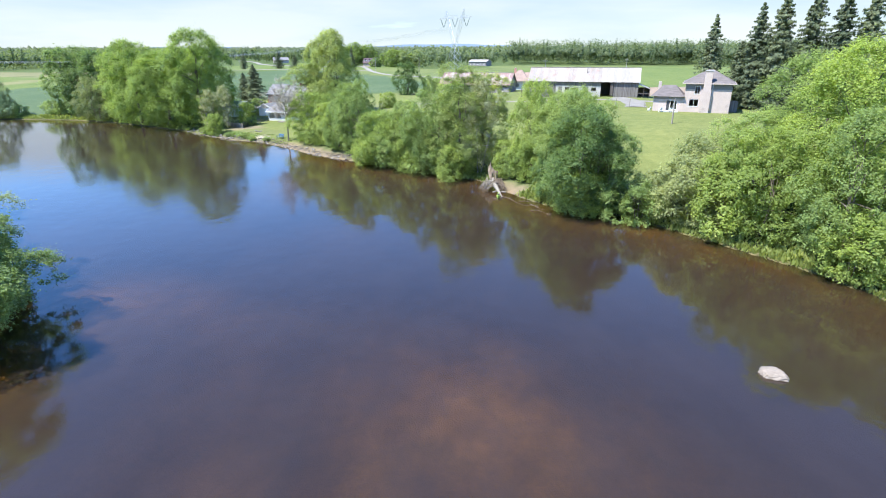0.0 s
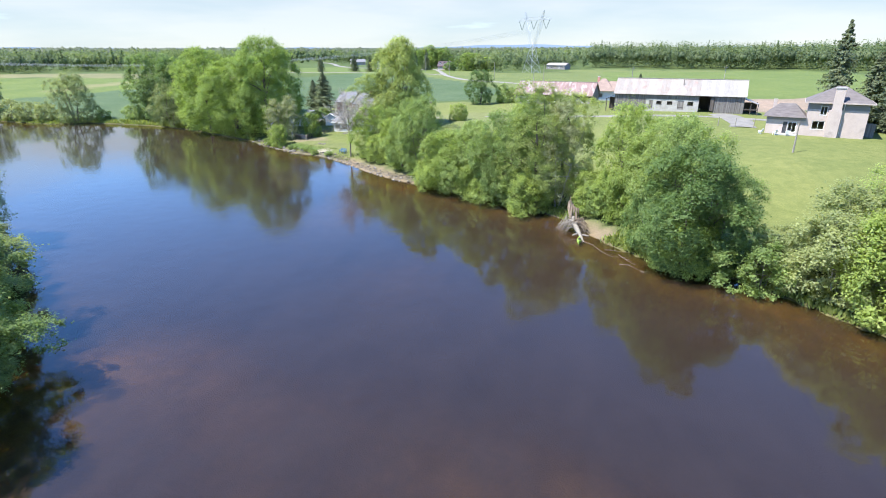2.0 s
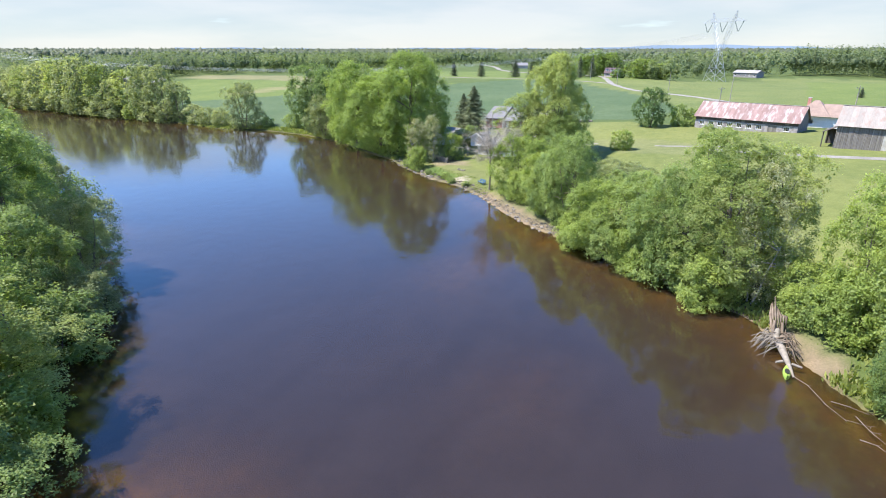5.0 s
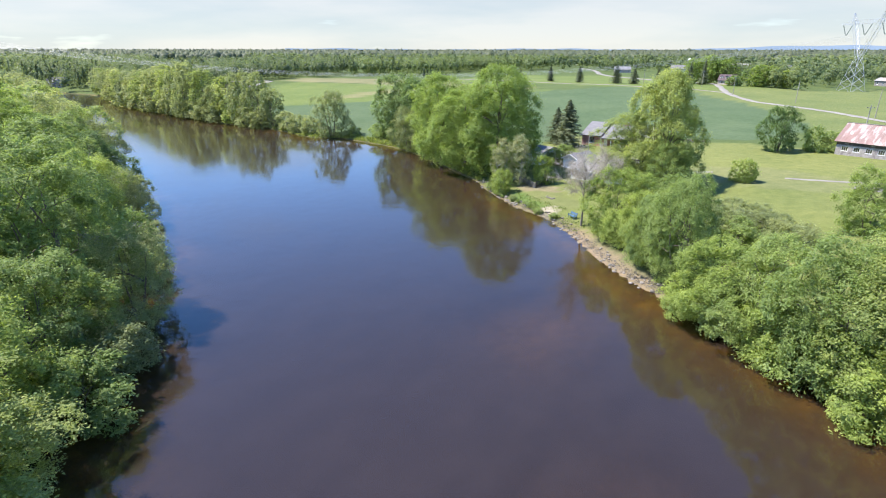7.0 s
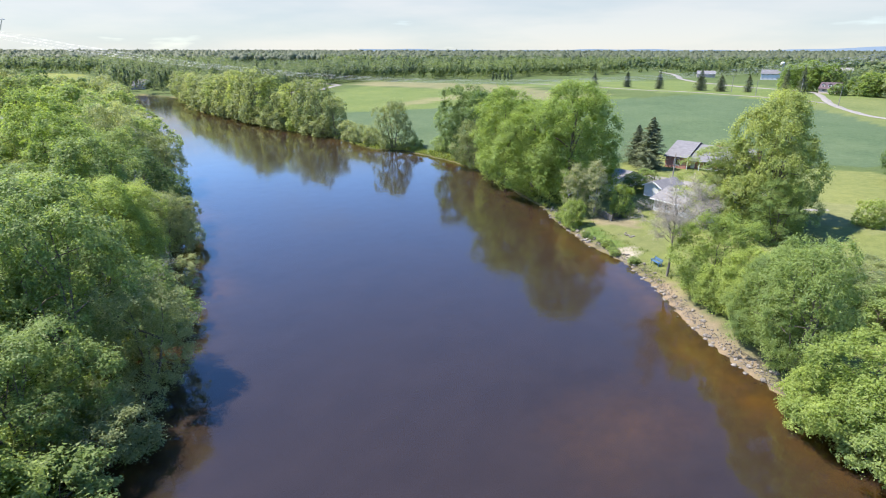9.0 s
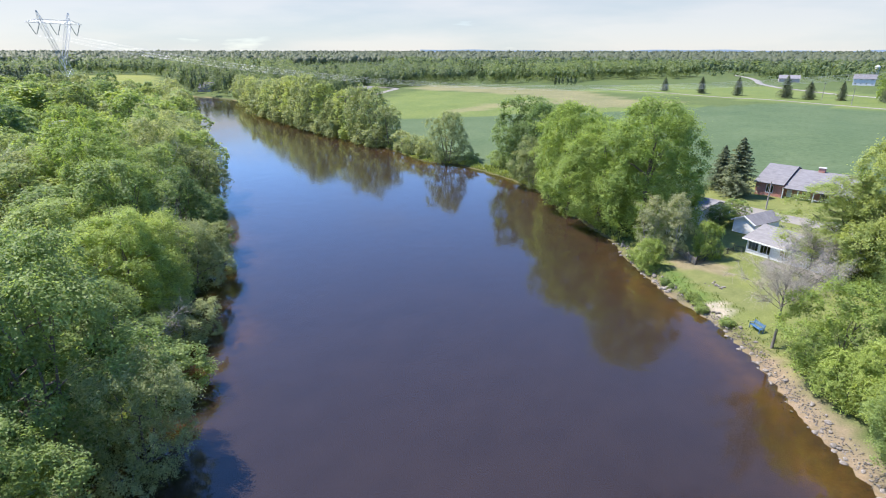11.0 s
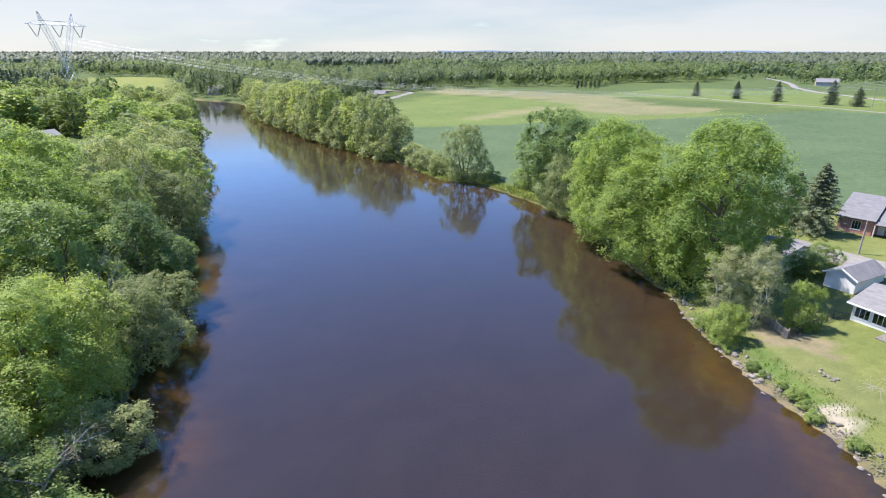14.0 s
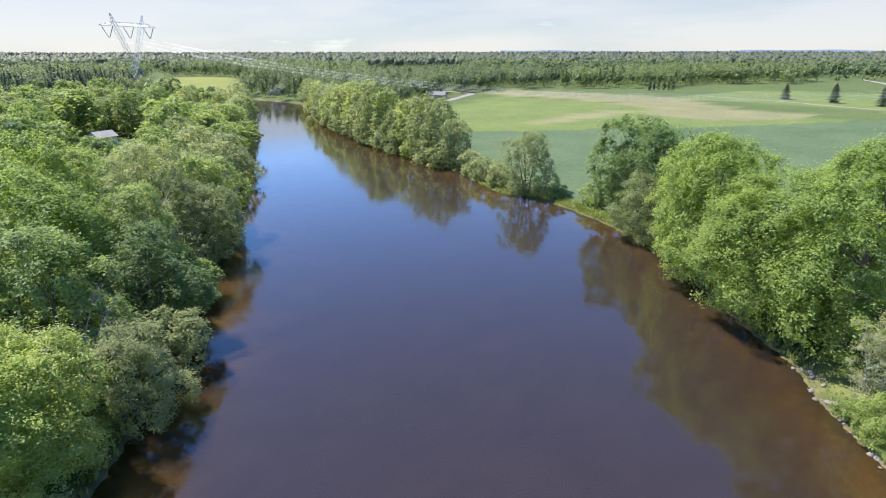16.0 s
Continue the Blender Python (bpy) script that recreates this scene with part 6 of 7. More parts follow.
def bare_tree(x, y, h, r, seed, label, forks=7, mat=M_GREYBARK, fine=64, girth=1.0, low=0.22, twig_mat=M_TWIG):
    """A leafless tree: forked limbs that end in fans of fine twigs."""
    rng = np.random.default_rng(seed)
    t = thing("bare_tree", pose(x, y, gz(x, y)), label, "tree")
    trunk = [(0, 0, -0.5), (0.1, 0.05, h * 0.2), (-0.05, 0.1, h * 0.42), (0.1, 0, h * 0.62)]
    limbs, twigs = [tube(trunk, [g * h * girth for g in (0.0196, 0.0126, 0.0091, 0.0063)], 8)], []
    for k in range(forks):
        a = 2.4 * k + rng.uniform(-0.4, 0.4)
        z0 = h * rng.uniform(low, 0.6)
        el = rng.uniform(0.35, 1.0)
        ln = r * rng.uniform(0.8, 1.1) / max(0.45, math.cos(el))
        d = np.array([math.cos(a) * math.cos(el), math.sin(a) * math.cos(el), math.sin(el)])
        p0 = np.array([0, 0, z0])
        p1 = p0 + d * ln * 0.5 + rng.normal(size=3) * 0.25
        p2 = p0 + d * ln + np.array([0, 0, -0.04 * ln]) + rng.normal(size=3) * 0.3
        p2[2] = min(p2[2], h)
        limbs.append(tube([p0, p1, p2], [0.060 * girth, 0.034 * girth, 0.012 * girth], 6))
        for j in range(9):
            u = rng.uniform(0.2, 1)
            q0 = p0 + (p1 - p0) * 2 * u if u < 0.5 else p1 + (p2 - p1) * (2 * u - 1)
            dd = unit(d + 0.8 * rng.normal(size=3))
            q1 = q0 + dd * rng.uniform(0.8, 1.9)
            limbs.append(tube([q0, (q0 + q1) / 2 + 0.1 * rng.normal(size=3), q1], [0.016 * girth, 0.011 * girth, 0.006 * girth], 3))
            for m in range(fine):
                w0 = q0 + (q1 - q0) * rng.uniform(0.2, 1)
                w1 = w0 + unit(dd + 1.0 * rng.normal(size=3)) * rng.uniform(0.35, 1.3)
                twigs.append(tube([w0, w1], [0.008, 0.004], 3))
    o = new("trunk", join_tubes("trunk", limbs, mat))
    o.parent = t
    o = new("spray", join_tubes("spray", twigs, twig_mat))
    o.parent = t
    tagged(o, "fine beige leafless twigs", kind="stuff")


bare_tree(-32.8, 115.0, 14.6, 4.0, 3, "half-dead grey tree with a haze of bare twigs above the bank", 24, M_DEADBARK, 30, 0.62, 0.30)
for x, y, h, r, sd in ((-96.0, 72.8, 13.0, 3.8, 21), (-75.2, 65.6, 6.8, 3.4, 22), (-128, 84, 14, 3.4, 24), (-83.0, 62.2, 12.6, 3.6, 25)):
    bare_tree(x, y, h, r, sd, "dead bare tree among the leafy crowns of the bank", 8, M_GREYBARK, 9, 1.35)
bare_tree(-35.1, 135.4, 8.0, 2.4, 6, "bare grey sapling beside the cottage", 8, M_DEADBARK, 40, 0.8, 0.4)

# ---------- river edge: snag, kayak, rock, stones, weeds ----------
# dead branches that lie in the shallows below the stump: places along each, and its thickness
BRANCHES = [
    ([(8.1, 70.6, 0.0), (8.8, 69.6, 0.08), (9.6, 67.4, 0.05), (10.4, 65.9, 0.10), (11.8, 65.6, 0.15)], 0.035),
    ([(10.0, 68.0, 0.05), (10.9, 67.6, 0.18), (12.0, 67.2, 0.12)], 0.05),
    ([(10.9, 64.0, 0.0), (11.7, 63.6, 0.12), (12.6, 62.4, 0.05)], 0.05),
    ([(11.2, 66.6, 0.1), (11.6, 65.0, 0.2), (12.3, 63.9, 0.1)], 0.04),
]


def root_snag():
    ox, oy = 7.3, 74.8
    t = thing("driftwood", pose(ox, oy, 0.0), "bleached uprooted stump with a tangle of roots on the bank", "driftwood")
    rng = np.random.default_rng(9)

    def at(x, y, z):
        return np.array([x - ox, y - oy, z])

    log = [tube([at(7.3, 76.0, 1.3), at(7.1, 75.0, 1.1), at(7.45, 73.6, 0.75), at(7.75, 72.2, 0.4), at(8.05, 70.6, 0.0)], [0.20, 0.27, 0.30, 0.20, 0.07], 10),
           tube([at(6.9, 71.9, 0.35), at(7.4, 72.1, 0.45)], [0.09, 0.12], 6), tube([at(8.0, 72.0, 0.4), at(8.7, 71.7, 0.4)], [0.12, 0.09], 6)]
    o = new("log", join_tubes("log", log, M_DRIFT))
    o.parent = t
    blades = []
    for k in range(7):
        a = 0.16 * (k - 3)
        lift = 3.4 - 0.35 * abs(k - 2) - 0.2 * (k % 2)
        blades.append(tube([at(7.45 + a, 76.4, 1.0), at(7.35 + a * 1.3, 77.2, 2.1), at(7.05 + a * 0.5, 78.3, lift)], [0.10, 0.12, 0.03], 6))
    blades += [tube([at(7.0, 76.0, 0.7), at(7.05, 76.6, 1.9)], [0.10, 0.15], 6), tube([at(7.75, 76.0, 0.7), at(7.65, 76.6, 1.8)], [0.08, 0.12], 6)]
    o = new("stump", join_tubes("stump", blades, M_SNAG))
    o.parent = t
    tagged(o, "brown splintered stump standing upright")
    for side in range(2):
        roots = []
        for k in range(34):
            p = at(7.1 + rng.uniform(-0.3, 0.5), 75.0 + rng.uniform(-1.2, 0.9), rng.uniform(0.6, 1.3))
            w = rng.uniform(0.5, 1.0)
            e = p + np.array([-2.0 * w if side == 0 else 1.9 * w, rng.uniform(-1.4, 0.4), 0.0])
            m = (p + e) / 2 + np.array([0, 0, rng.uniform(0.0, 0.5)]) + rng.normal(size=3) * 0.18
            e[2] = rng.uniform(-0.05, 0.35 if side == 0 else 0.7)
            roots.append(tube([p, p + (m - p) * 0.6 + rng.normal(size=3) * 0.08, m, e + (m - e) * 0.3 + rng.normal(size=3) * 0.1, e], [0.06, 0.05, 0.04, 0.028, 0.012], 5))
        o = new("roots", join_tubes("roots", roots, M_DRIFT if side == 0 else M_SNAG))
        o.parent = t
    br = thing("driftwood", pose(9.6, 67.6, 0.05), "pale dead branches trailing in the shallow water", "driftwood")
    tw = []
    for path, r0 in BRANCHES:
        pts = [np.array([x - 9.6, y - 67.6, z]) for x, y, z in path]
        tw.append(tube(pts, np.linspace(r0, 0.012, len(pts)), 5))
        for k in range(5):
            i = rng.integers(1, len(pts))
            e = pts[i] + np.array([rng.uniform(-0.5, 0.7), rng.uniform(-0.9, 0.1), rng.uniform(0.0, 0.25)])
            tw.append(tube([pts[i], (pts[i] + e) / 2 + rng.normal(size=3) * 0.06, e], [0.02, 0.014, 0.006], 4))
    o = new("branch", join_tubes("branch", tw, M_SNAG))
    o.parent = br


root_snag()


def kayak(x, y, a):
    t = thing("kayak", pose(x, y, 0.02, 0, 0, a), "empty yellow-green kayak tucked under the driftwood", "kayak")
    bm = bmesh.new()
    rings = []
    n = 13
    for i in range(n):
        u = -1 + 2 * i / (n - 1)
        w, hgt = 0.27 * (1 - u * u) ** 0.6 + 0.01, 0.16 + 0.16 * u * u
        rings.append([bm.verts.new((w * math.cos(q), 1.05 * u, 0.06 + (hgt if math.sin(q) > 0 else 0.16) * math.sin(q))) for q in np.linspace(0, 2 * math.pi, 13)[:-1]])
    for r0, r1 in zip(rings, rings[1:]):
        for k in range(12):
            bm.faces.new((r0[k], r0[(k + 1) % 12], r1[(k + 1) % 12], r1[k]))
    part("hull", bm, M_KAYAK, t)
    bm = bmesh.new()
    bmesh.ops.create_cone(bm, cap_ends=True, segments=18, radius1=0.25, radius2=0.27, depth=0.08, matrix=Matrix.Translation((0, -0.1, 0.25)) @ Matrix.Diagonal((0.62, 1.5, 1, 1)))
    part("cockpit", bm, M_DARKPLASTIC, t, "dark open cockpit")


kayak(7.6, 71.0, -8)


def stone_mesh(seed, flat=0.6, level=2):
    rng = np.random.default_rng(seed)
    co, fa = ICO2 if level == 2 else ICO1
    c = co * np.array([1, rng.uniform(0.65, 0.95), flat])
    for _ in range(5):
        d = unit(rng.normal(size=3))
        k = rng.uniform(0.55, 0.85)
        over = np.maximum(c @ d - k * 0.8, 0)
        c = c - over[:, None] * d * 0.85
    c *= 1 + 0.05 * rng.normal(size=(len(c), 1))
    return raw_mesh("stone", c, [fa], [M_STONE])


STONES = [stone_mesh(s) for s in range(200, 208)]


def stone(x, y, r, label, group, sink=0.35, z=None, name="stone"):
    o = new(name, STONES[random.randrange(len(STONES))])
    base = gz(x, y) if z is None else z
    o.matrix_basis = pose(x, y, base + r * 0.6 * (1 - sink) - r * 0.25, random.uniform(-12, 12), random.uniform(-12, 12), random.uniform(0, 360)) @ Matrix.Diagonal((r, r, r, 1))
    return tagged(o, label, "stone", group)


def boulder_mesh():
    """A low split boulder: broken faces with a rough, pitted crust."""
    rng = np.random.default_rng(301)
    co, fa = ico(4)
    c = co * np.array([1, 0.62, 0.46])
    for _ in range(9):
        d = unit(rng.normal(size=3) * np.array([1, 1, 0.7]))
        over = np.maximum(c @ d - rng.uniform(0.42, 0.62), 0)
        c = c - over[:, None] * d * 0.8
    rough = 0
    for f, a in ((5.0, 0.050), (11.0, 0.045), (21.0, 0.035)):
        k, q = rng.normal(size=(3, 4)) * f, rng.uniform(0, 6.28, 4)
        rough = rough + a * np.sin(co @ k + q).mean(1) * 2
    return raw_mesh("boulder", c * (1 + rough)[:, None], [fa], [M_PALESTONE])


rock = new("boulder", boulder_mesh())
rock.matrix_basis = pose(20.1, 28.0, 0.02, 2, -3, -16) @ Matrix.Diagonal((1.32, 1.1, 0.80, 1))
tagged(rock, "flat pale boulder breaking the water surface", "boulder")
_rs = random.Random(8)
SHORE = np.array(RIGHT_SHORE, float)


def along(line, u):
    seg = np.linalg.norm(np.diff(line, axis=0), axis=1)
    t = u * seg.sum()
    for k, s in enumerate(seg):
        if t <= s or k == len(seg) - 1:
            p = line[k] + (line[k + 1] - line[k]) * min(t / s, 1)
            d = (line[k + 1] - line[k]) / s
            return p, np.array([-d[1], d[0]])
        t -= s


def landward(n):
    return n if n[1] > 0 else -n


for k in range(170):
    p, n = along(SHORE[12:20], _rs.random())
    q = p + landward(n) * _rs.uniform(-0.7, 1.6) if k % 3 else p + landward(n) * _rs.uniform(-0.4, 0.5)
    stone(q[0], q[1], _rs.choice((0.12, 0.16, 0.2, 0.26, 0.34)), "pale rounded stone on the river beach", "beach stones")
for k in range(30):
    p, n = along(SHORE[17:20], _rs.random())
    q = p + landward(n) * _rs.uniform(-0.2, 0.9)
    stone(q[0], q[1], _rs.uniform(0.2, 0.42), "pale boulder edging the cottage bank", "bank boulders")
for k in range(26):
    a, d = _rs.uniform(0, 6.3), _rs.random() ** 0.5 * 1.0
    x, y = -30.2 + 3.6 * d * math.cos(a), 187.0 + 1.6 * d * math.sin(a)
    stone(x, y, _rs.uniform(0.35, 0.6), "pale stone in the heap at the field edge", "stone heap", 0.1, gz(x, y) + 0.5 * (1 - d))


def gravel():
    rng = np.random.default_rng(4)
    co, fa = ICO1
    V, F, off = [], [], 0
    for k in range(2000):
        p, n = along(SHORE[12:18], rng.random())
        q = p + landward(n) * rng.normal(0.45, 0.55)
        r = rng.uniform(0.03, 0.10)
        z = gz_fast(q)
        V.append(co * np.array([r, r * 0.8, r * 0.6]) + np.array([q[0], q[1], z + r * 0.3]))
        F.append(fa + off)
        off += len(co)
    tagged(new("gravel", raw_mesh("gravel", np.concatenate(V), [np.concatenate(F)], [M_STONE])), "pale beach gravel along the waterline", "gravel", kind="stuff")


def gz_fast(q):
    return gz(q[0], q[1])


gravel()


def tufts(name, pts, size, mat, label, seed, blades=4):
    """Upright blades and weedy sprays at the given places, as one mass."""
    rng = np.random.default_rng(seed)
    P = np.repeat(np.array(pts), blades, axis=0)
    P[:, :2] += rng.normal(size=(len(P), 2)) * 0.22
    s = size * rng.uniform(0.5, 1.4, (len(P), 1))
    lean = rng.normal(size=(len(P), 3)) * 0.45
    lean[:, 2] = 1
    up = unit(lean)
    side = unit(np.cross(up, rng.normal(size=(len(P), 3))))
    w = s * 0.22
    v = np.stack([P - side * w * 0.4, P + up * s * 0.55 - side * w, P + up * s, P + up * s * 0.5 + side * w], 1).reshape(-1, 3)
    tagged(new(name, raw_mesh(name, v, [np.arange(len(v)).reshape(-1, 4)], [mat])), label, "grass", kind="stuff")


def shore_points(line, n, lo, hi, seed, flip=1, skip=()):
    rng = np.random.default_rng(seed)
    out = []
    while len(out) < n:
        p, nn = along(line, rng.random())
        nn = landward(nn) * flip
        q = p + nn * (lo + (hi - lo) * rng.random() ** 1.6)
        if any(((q - np.array(c[:2])) ** 2).sum() < c[2] ** 2 for c in skip):
            continue
        out.append((p, q))
    P, Q = np.array([a for a, b in out]), np.array([b for a, b in out])
    wet = from_river(Q[:, 0], Q[:, 1]) < 0
    Q = np.where(wet[:, None], 2 * P - Q, Q)
    return np.column_stack([Q, np.maximum(height(Q[:, 0], Q[:, 1]), 0.0)])


tufts("bank_weeds", np.concatenate([shore_points(SHORE[3:13], 3000, 0.0, 4.5, 1, skip=((9, 75, 4),)), shore_points(SHORE[19:26], 900, 0.3, 3.0, 2), shore_points(SHORE[25:34], 1800, 0.0, 4.0, 3)]), 0.55, M_LEAF["weeds"], "tall green weeds and grasses along the river bank", 5)
tufts("bank_grass", shore_points(SHORE[15:20], 700, 0.6, 4.5, 12), 0.20, M_LEAF["weeds"], "tufts of grass and weeds on the cottage bank", 9)
for x, y, h, r in ((-44.0, 121.2, 1.1, 0.85), (-43.0, 120.4, 0.8, 0.7), (-48.8, 123.6, 0.9, 0.7), (-47.6, 123.0, 0.6, 0.5), (-38.3, 117.7, 0.8, 0.8), (-52.2, 125.9, 1.1, 0.9), (-41.9, 119.2, 1.0, 0.75), (-56.3, 129.2, 1.6, 1.2), (-45.6, 122.2, 0.6, 0.55), (-54.6, 127.8, 1.0, 0.8)):
    plant("shrub", x, y, h, r, "low dark-green weed clump on the stony bank", "weed clumps", fine=95)
for k in range(16):
    x, y = -43.0 + _rs.gauss(0, 0.8), 126.4 + _rs.gauss(0, 0.5)
    stone(x, y, _rs.uniform(0.10, 0.22), "brown fieldstone in the heap on the lawn", "lawn stone heap", 0.1)
LSHORE = np.array(LEFT_SHORE[4:-1], float)
tufts("bank_weeds", shore_points(LSHORE, 2600, 0.0, 6.0, 7, -1), 0.8, M_LEAF["weeds"], "rank grass under the trees of the wooded bank", 6)
# ---------- distant woods ----------
def woods(name, poly, spacing, h, quads, leaf, leafkey, label, seed, conifers=0.0, level=1):
    """A mass of trees filling poly: a rough body for each crown under a coat of leaf sprays."""
    rng = np.random.default_rng(seed)
    P = np.array(poly, float)
    lo, hi = P.min(0), P.max(0)
    n = int((hi - lo).prod() / spacing ** 2)
    xy = rng.uniform(lo, hi, (n, 2))
    xy = xy[in_poly(xy[:, 0], xy[:, 1], poly)]
    xy = xy[from_river(xy[:, 0], xy[:, 1]) > 2]
    if not len(xy):
        return
    z = height(xy[:, 0], xy[:, 1])
    c1, f1 = ICO1 if level == 1 else ICO2
    con = rng.random(len(xy)) < conifers
    H = h * rng.uniform(0.75, 1.15, len(xy))
    R = np.where(con, 0.21, rng.uniform(0.30, 0.44, len(xy))) * H
    # crown bodies
    B = c1[None] * (1 + 0.26 * rng.normal(size=(len(xy), len(c1), 1)))
    taper = np.where(con[:, None], np.clip(0.62 - 0.62 * B[:, :, 2], 0.05, 1.2), 1.0)
    k = 0.36 if quads else 1.0
    V = np.stack([B[:, :, 0] * R[:, None] * taper * k, B[:, :, 1] * R[:, None] * taper * k, B[:, :, 2] * (0.44 * H * k)[:, None] + (0.5 * H)[:, None]], -1)
    V += np.stack([xy[:, 0], xy[:, 1], z], 1)[:, None]
    F = (f1[None] + (np.arange(len(xy)) * len(c1))[:, None, None]).reshape(-1, 3)
    V = V.reshape(-1, 3)
    faces = [F]
    if quads:
        m = len(xy) * quads
        i = np.repeat(np.arange(len(xy)), quads)
        d = unit(rng.normal(size=(m, 3)) + np.array([0, 0, 0.35]))
        tp = np.where(con[i], np.clip(0.62 - 0.62 * d[:, 2], 0.04, 1.2), 1.0)
        rad = rng.uniform(0.62, 1.12, m)
        pos = np.stack([xy[i, 0] + d[:, 0] * R[i] * tp * rad, xy[i, 1] + d[:, 1] * R[i] * tp * rad, z[i] + 0.52 * H[i] + d[:, 2] * 0.48 * H[i] * rad], 1)
        pos[:, 2] = np.maximum(pos[:, 2], z[i] + 0.4)
        q, f = leaf_tris(rng, pos, unit(d + np.array([0, 0, 0.2]) + 0.32 * rng.normal(size=(m, 3))), leaf * 0.95, 0.9)
        faces = [np.concatenate([F, f + len(V)])]
        V = np.concatenate([V, q])
    ob = new(name, raw_mesh(name, V, faces, [M_WOODS[leafkey]]))
    return tagged(ob, label, "woods", kind="stuff")


M_WOODS = {
    "mixed": foliage("mixed_wood_leaves", (0.125, 0.168, 0.090), (0.162, 0.212, 0.110), (0.204, 0.256, 0.136), 0.5),
    "dark": foliage("conifer_wood", (0.060, 0.090, 0.054), (0.080, 0.115, 0.066), (0.105, 0.145, 0.082), 0.35),
    # paler, greyer greens: the haze of distance is mixed into these leaf colours
    "far": foliage("hazed_distant_woods", (0.130, 0.158, 0.102), (0.145, 0.176, 0.114), (0.162, 0.194, 0.128), 0.5),
    "light": foliage("light_wood_leaves", (0.152, 0.202, 0.092), (0.196, 0.252, 0.110), (0.244, 0.302, 0.138), 0.5),
}
WOODS = [
    # near belts
    ([(-300, 188), (-345, 205), (-400, 214), (-440, 235), (-420, 300), (-345, 290), (-310, 240)], 9.0, 14, 236, 0.90, "mixed", 1, 0.12, 1),
    ([(-404, 210), (-425, 186), (-470, 190), (-545, 215), (-540, 240), (-440, 250)], 9.0, 14, 236, 0.90, "mixed", 2, 0.35, 1),
    ([(-330, 310), (-345, 290), (-430, 300), (-560, 330), (-560, 480), (-400, 470), (-340, 375)], 8.2, 14, 120, 1.05, "mixed", 3, 0.25, 1),
    ([(-340, 375), (-400, 470), (-400, 640), (-260, 640), (-255, 560), (-300, 520), (-290, 450)], 8.2, 14, 110, 1.10, "light", 4, 0.15, 1),
    ([(52, 505), (100, 520), (190, 484), (330, 430), (420, 520), (300, 620), (80, 620)], 7.6, 19.5, 130, 1.05, "mixed", 5, 0.25, 1),
    ([(-335, 60), (-430, 50), (-470, 108), (-440, 120), (-400, 116), (-345, 100)], 6.5, 15, 158, 0.82, "dark", 6, 0.9, 1),
    ([(-330, 20), (-430, 20), (-430, 60), (-335, 110), (-300, 100), (-270, 60)], 8.0, 9.5, 210, 0.82, "light", 7, 0.1, 1),
    ([(-470, 0), (-470, 115), (-510, 118), (-700, 165), (-760, 100), (-700, 0)], 10.0, 15, 117, 1.17, "mixed", 8, 0.4, 1),
    ([(-660, 220), (-540, 220), (-430, 310), (-560, 330), (-700, 420), (-900, 300), (-800, 200), (-700, 170)], 11.0, 15, 105, 1.30, "mixed", 9, 0.35, 1),
    # garden and farm clumps
    ([(-66, 415), (-40, 412), (-30, 440), (-70, 450)], 8.0, 13, 236, 0.90, "mixed", 10, 0.1, 1),
    ([(-42, 395), (-14, 385), (-6, 420), (-36, 425)], 8.0, 11, 236, 0.90, "light", 11, 0.0, 1),
    ([(-200, 610), (-90, 600), (-80, 680), (-210, 690)], 14.0, 12, 105, 1.17, "light", 12, 0.15, 1),
    ([(-20, 440), (60, 480), (50, 560), (-60, 560), (-70, 480)], 12.0, 12, 105, 1.17, "mixed", 13, 0.2, 1),
    # middle distance
    ([(-400, 640), (-250, 660), (-100, 720), (-60, 900), (-500, 1100), (-900, 700), (-560, 480)], 15.0, 15, 27, 2.55, "mixed", 20, 0.3, 1),
    ([(-60, 600), (80, 620), (300, 620), (500, 560), (700, 700), (300, 1000), (-50, 950)], 15.0, 16, 24, 2.55, "mixed", 21, 0.3, 1),
    ([(-700, 0), (-760, 100), (-900, 300), (-900, 700), (-1500, 600), (-1500, -100), (-900, -200)], 17.0, 15, 21, 2.72, "mixed", 22, 0.3, 1),
    ([(420, 520), (330, 430), (260, 300), (500, 150), (900, 400), (700, 700)], 16.0, 16, 18, 2.72, "mixed", 23, 0.2, 1),
]
for poly, sp, h, q, lf, key, sd, con, lv in WOODS:
    woods("woods", poly, sp, h, q, lf, key, {"mixed": "mixed deciduous and conifer woodland", "dark": "dark stand of planted conifers", "light": "fresh light-green deciduous woodland"}[key], sd, con, lv)
woods("woods", [(-262, 412), (-285, 420), (-290, 432), (-262, 424)], 6.0, 7, 93, 0.9, "dark", "clump of young conifers at the field edge", 30, 0.9, 1)
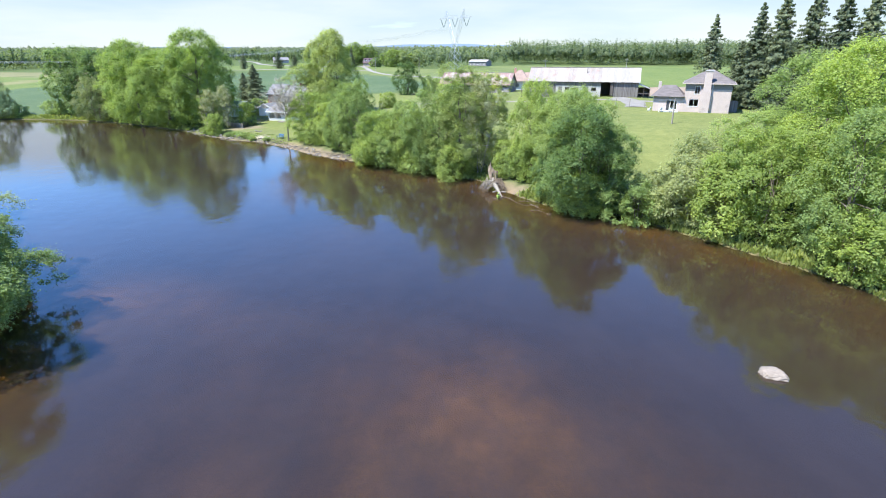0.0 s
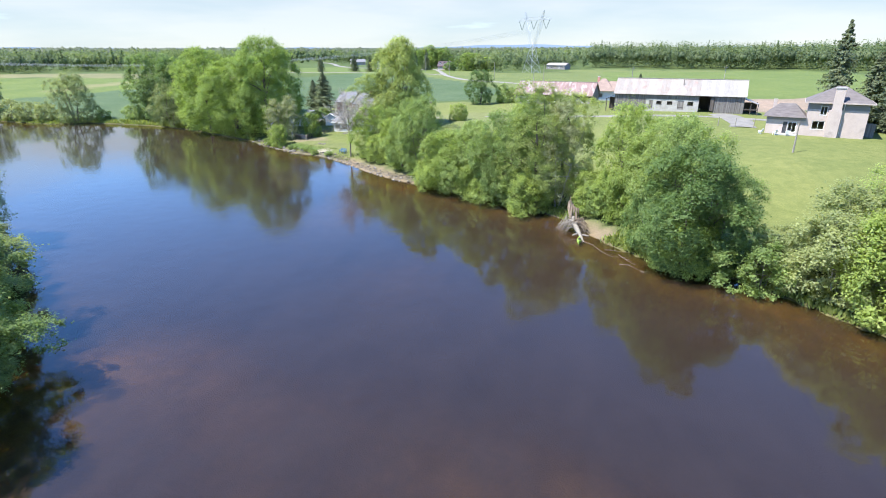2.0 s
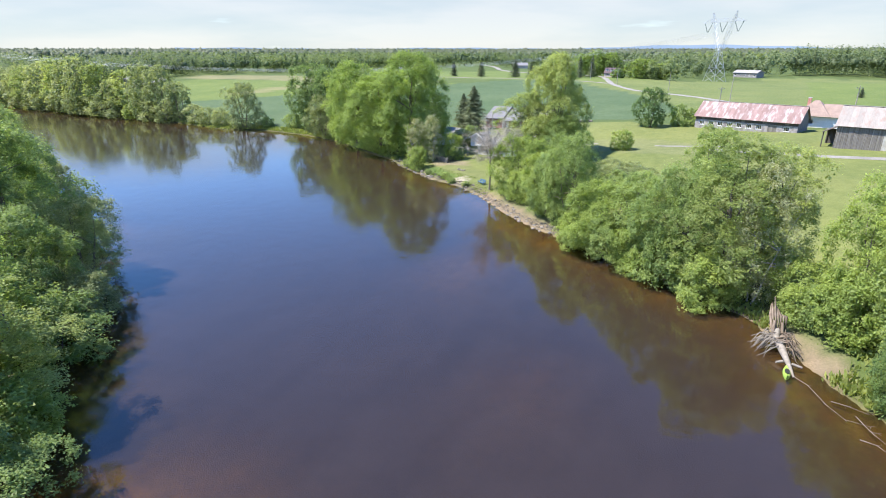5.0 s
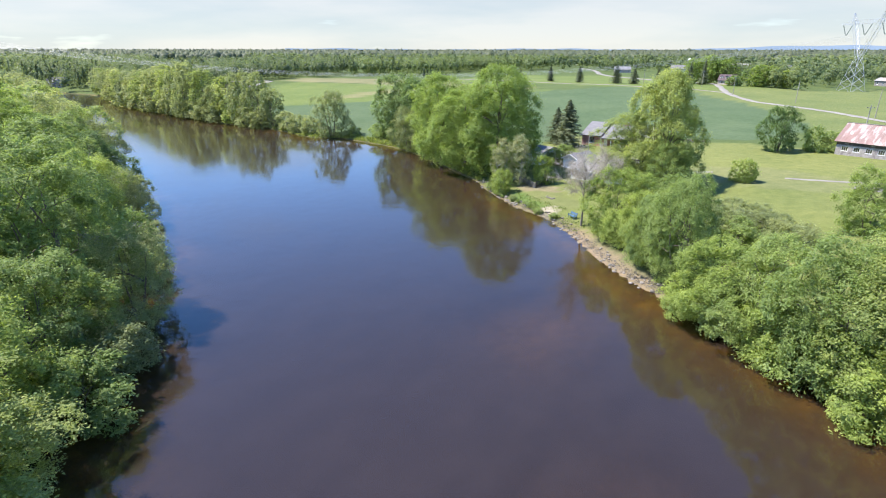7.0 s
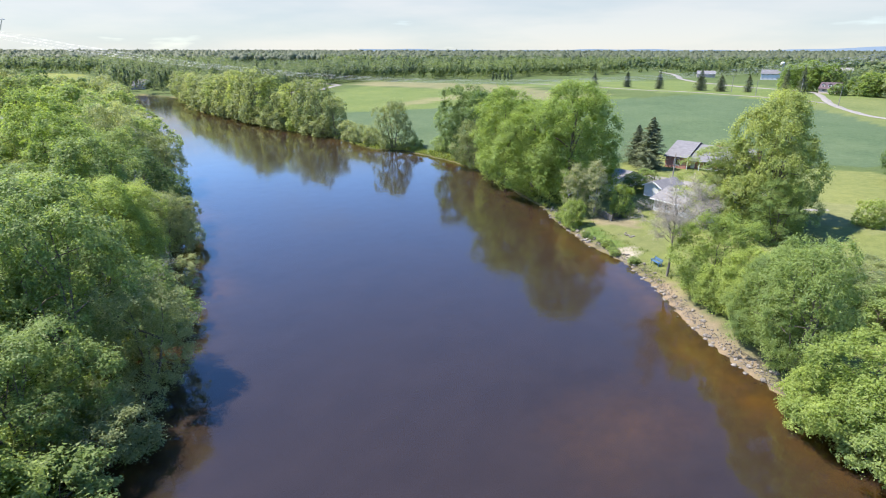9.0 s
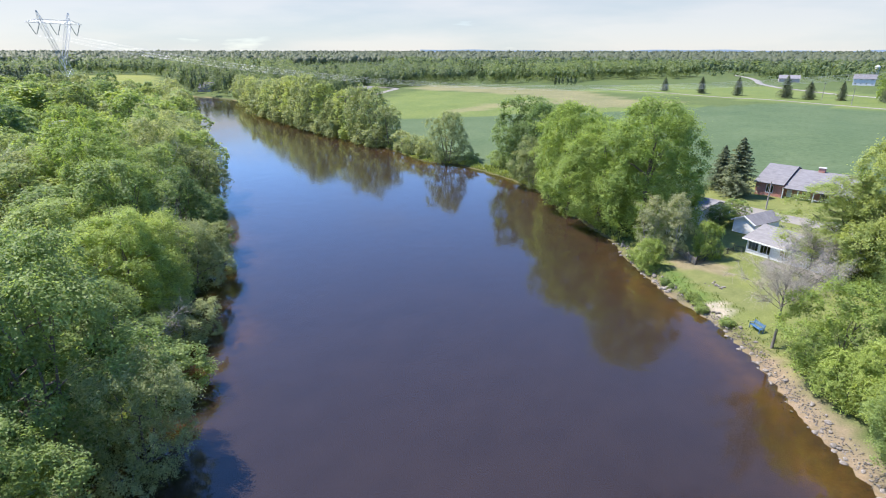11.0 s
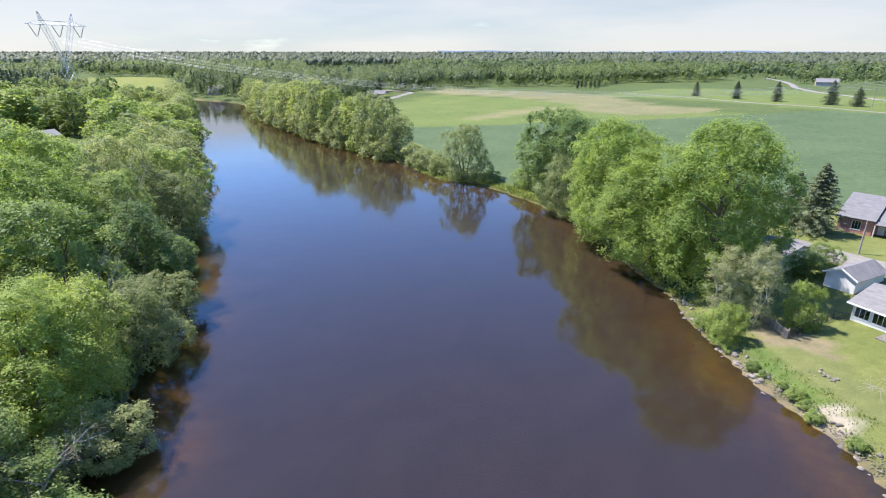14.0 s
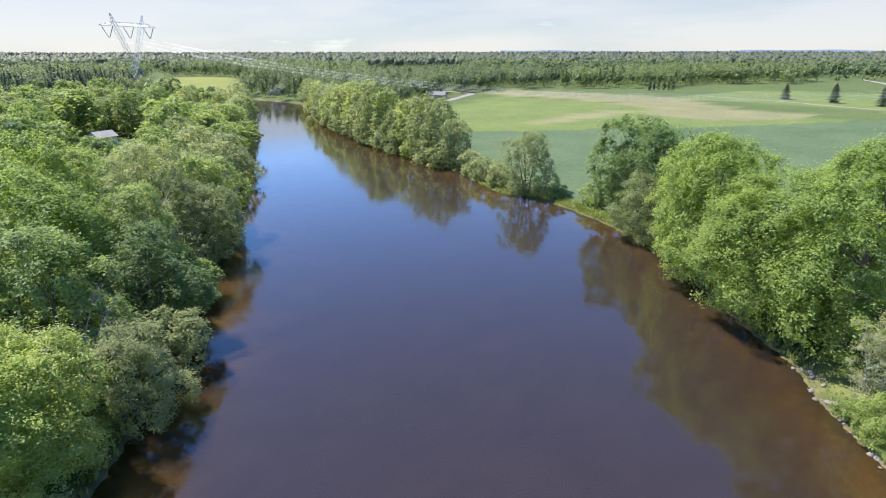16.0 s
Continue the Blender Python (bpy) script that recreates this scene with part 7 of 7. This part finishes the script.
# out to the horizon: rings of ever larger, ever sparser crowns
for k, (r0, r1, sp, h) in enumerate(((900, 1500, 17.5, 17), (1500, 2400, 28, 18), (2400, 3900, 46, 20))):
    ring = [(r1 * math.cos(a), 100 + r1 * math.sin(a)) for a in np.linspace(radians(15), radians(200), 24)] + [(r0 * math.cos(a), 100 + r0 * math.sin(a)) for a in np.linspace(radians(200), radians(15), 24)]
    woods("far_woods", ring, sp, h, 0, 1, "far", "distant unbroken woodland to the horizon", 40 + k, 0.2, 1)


def hills():
    """Low blue hills beyond the woods, their haze put in as a glow."""
    bm = bmesh.new()
    last = None
    for k in range(121):
        a = radians(40 + 100 * k / 120)
        r = 4300
        h = 22 + 26 * max(0, math.sin(k * 0.11 + 1.2)) * max(0, 1 - abs(k - 42) / 55) + 4 * math.sin(k * 0.23) + 2.5 * math.sin(k * 0.9)
        p = (r * math.cos(a), 100 + r * math.sin(a))
        v = [bm.verts.new((p[0], p[1], -5)), bm.verts.new((p[0] * 1.0, p[1] * 1.0, 18 + h)), bm.verts.new((p[0] * 1.06, p[1] * 1.06, -5))]
        if last:
            for i in range(2):
                bm.faces.new((last[i], v[i], v[i + 1], last[i + 1]))
        last = v
    me = bpy.data.meshes.new("hills")
    bmesh.ops.recalc_face_normals(bm, faces=bm.faces)
    bm.to_mesh(me)
    bm.free()
    m, n, l, p = nodes_of("haze_glow_hills")
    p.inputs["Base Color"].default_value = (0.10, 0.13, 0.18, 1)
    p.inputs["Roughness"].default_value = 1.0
    # blue emission stands in for the air's haze over the hills
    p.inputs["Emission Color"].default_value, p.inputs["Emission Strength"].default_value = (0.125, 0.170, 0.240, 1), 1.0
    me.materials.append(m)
    tagged(new("backdrop_hills", me), "low blue hills on the horizon, their haze a faint glow", "hills", kind="structure")


hills()
# row of field spruces along the lane, garden conifers far off
for x, y, h, r in ((-192, 417, 9, 3.8), (-165, 410, 10.5, 4.0), (-143, 408, 11, 4.2), (-116, 402, 12.5, 5.0), (-104, 400, 9.5, 4.8), (-70, 392, 13, 3.6), (-63, 396, 14, 3.6), (-90, 402, 10, 3.6), (60, 300, 4, 1.8)):
    plant("spruce", x, y, h, r, "dark conical spruce standing alone in the fields", "field spruces")
# kinds that were never planted are not left standing
for _pool in TREES.values():
    for _src, _used, _h0, _r0 in _pool:
        if not _used:
            for _o in list(_src.children_recursive) + [_src]:
                bpy.data.objects.remove(_o, do_unlink=True)
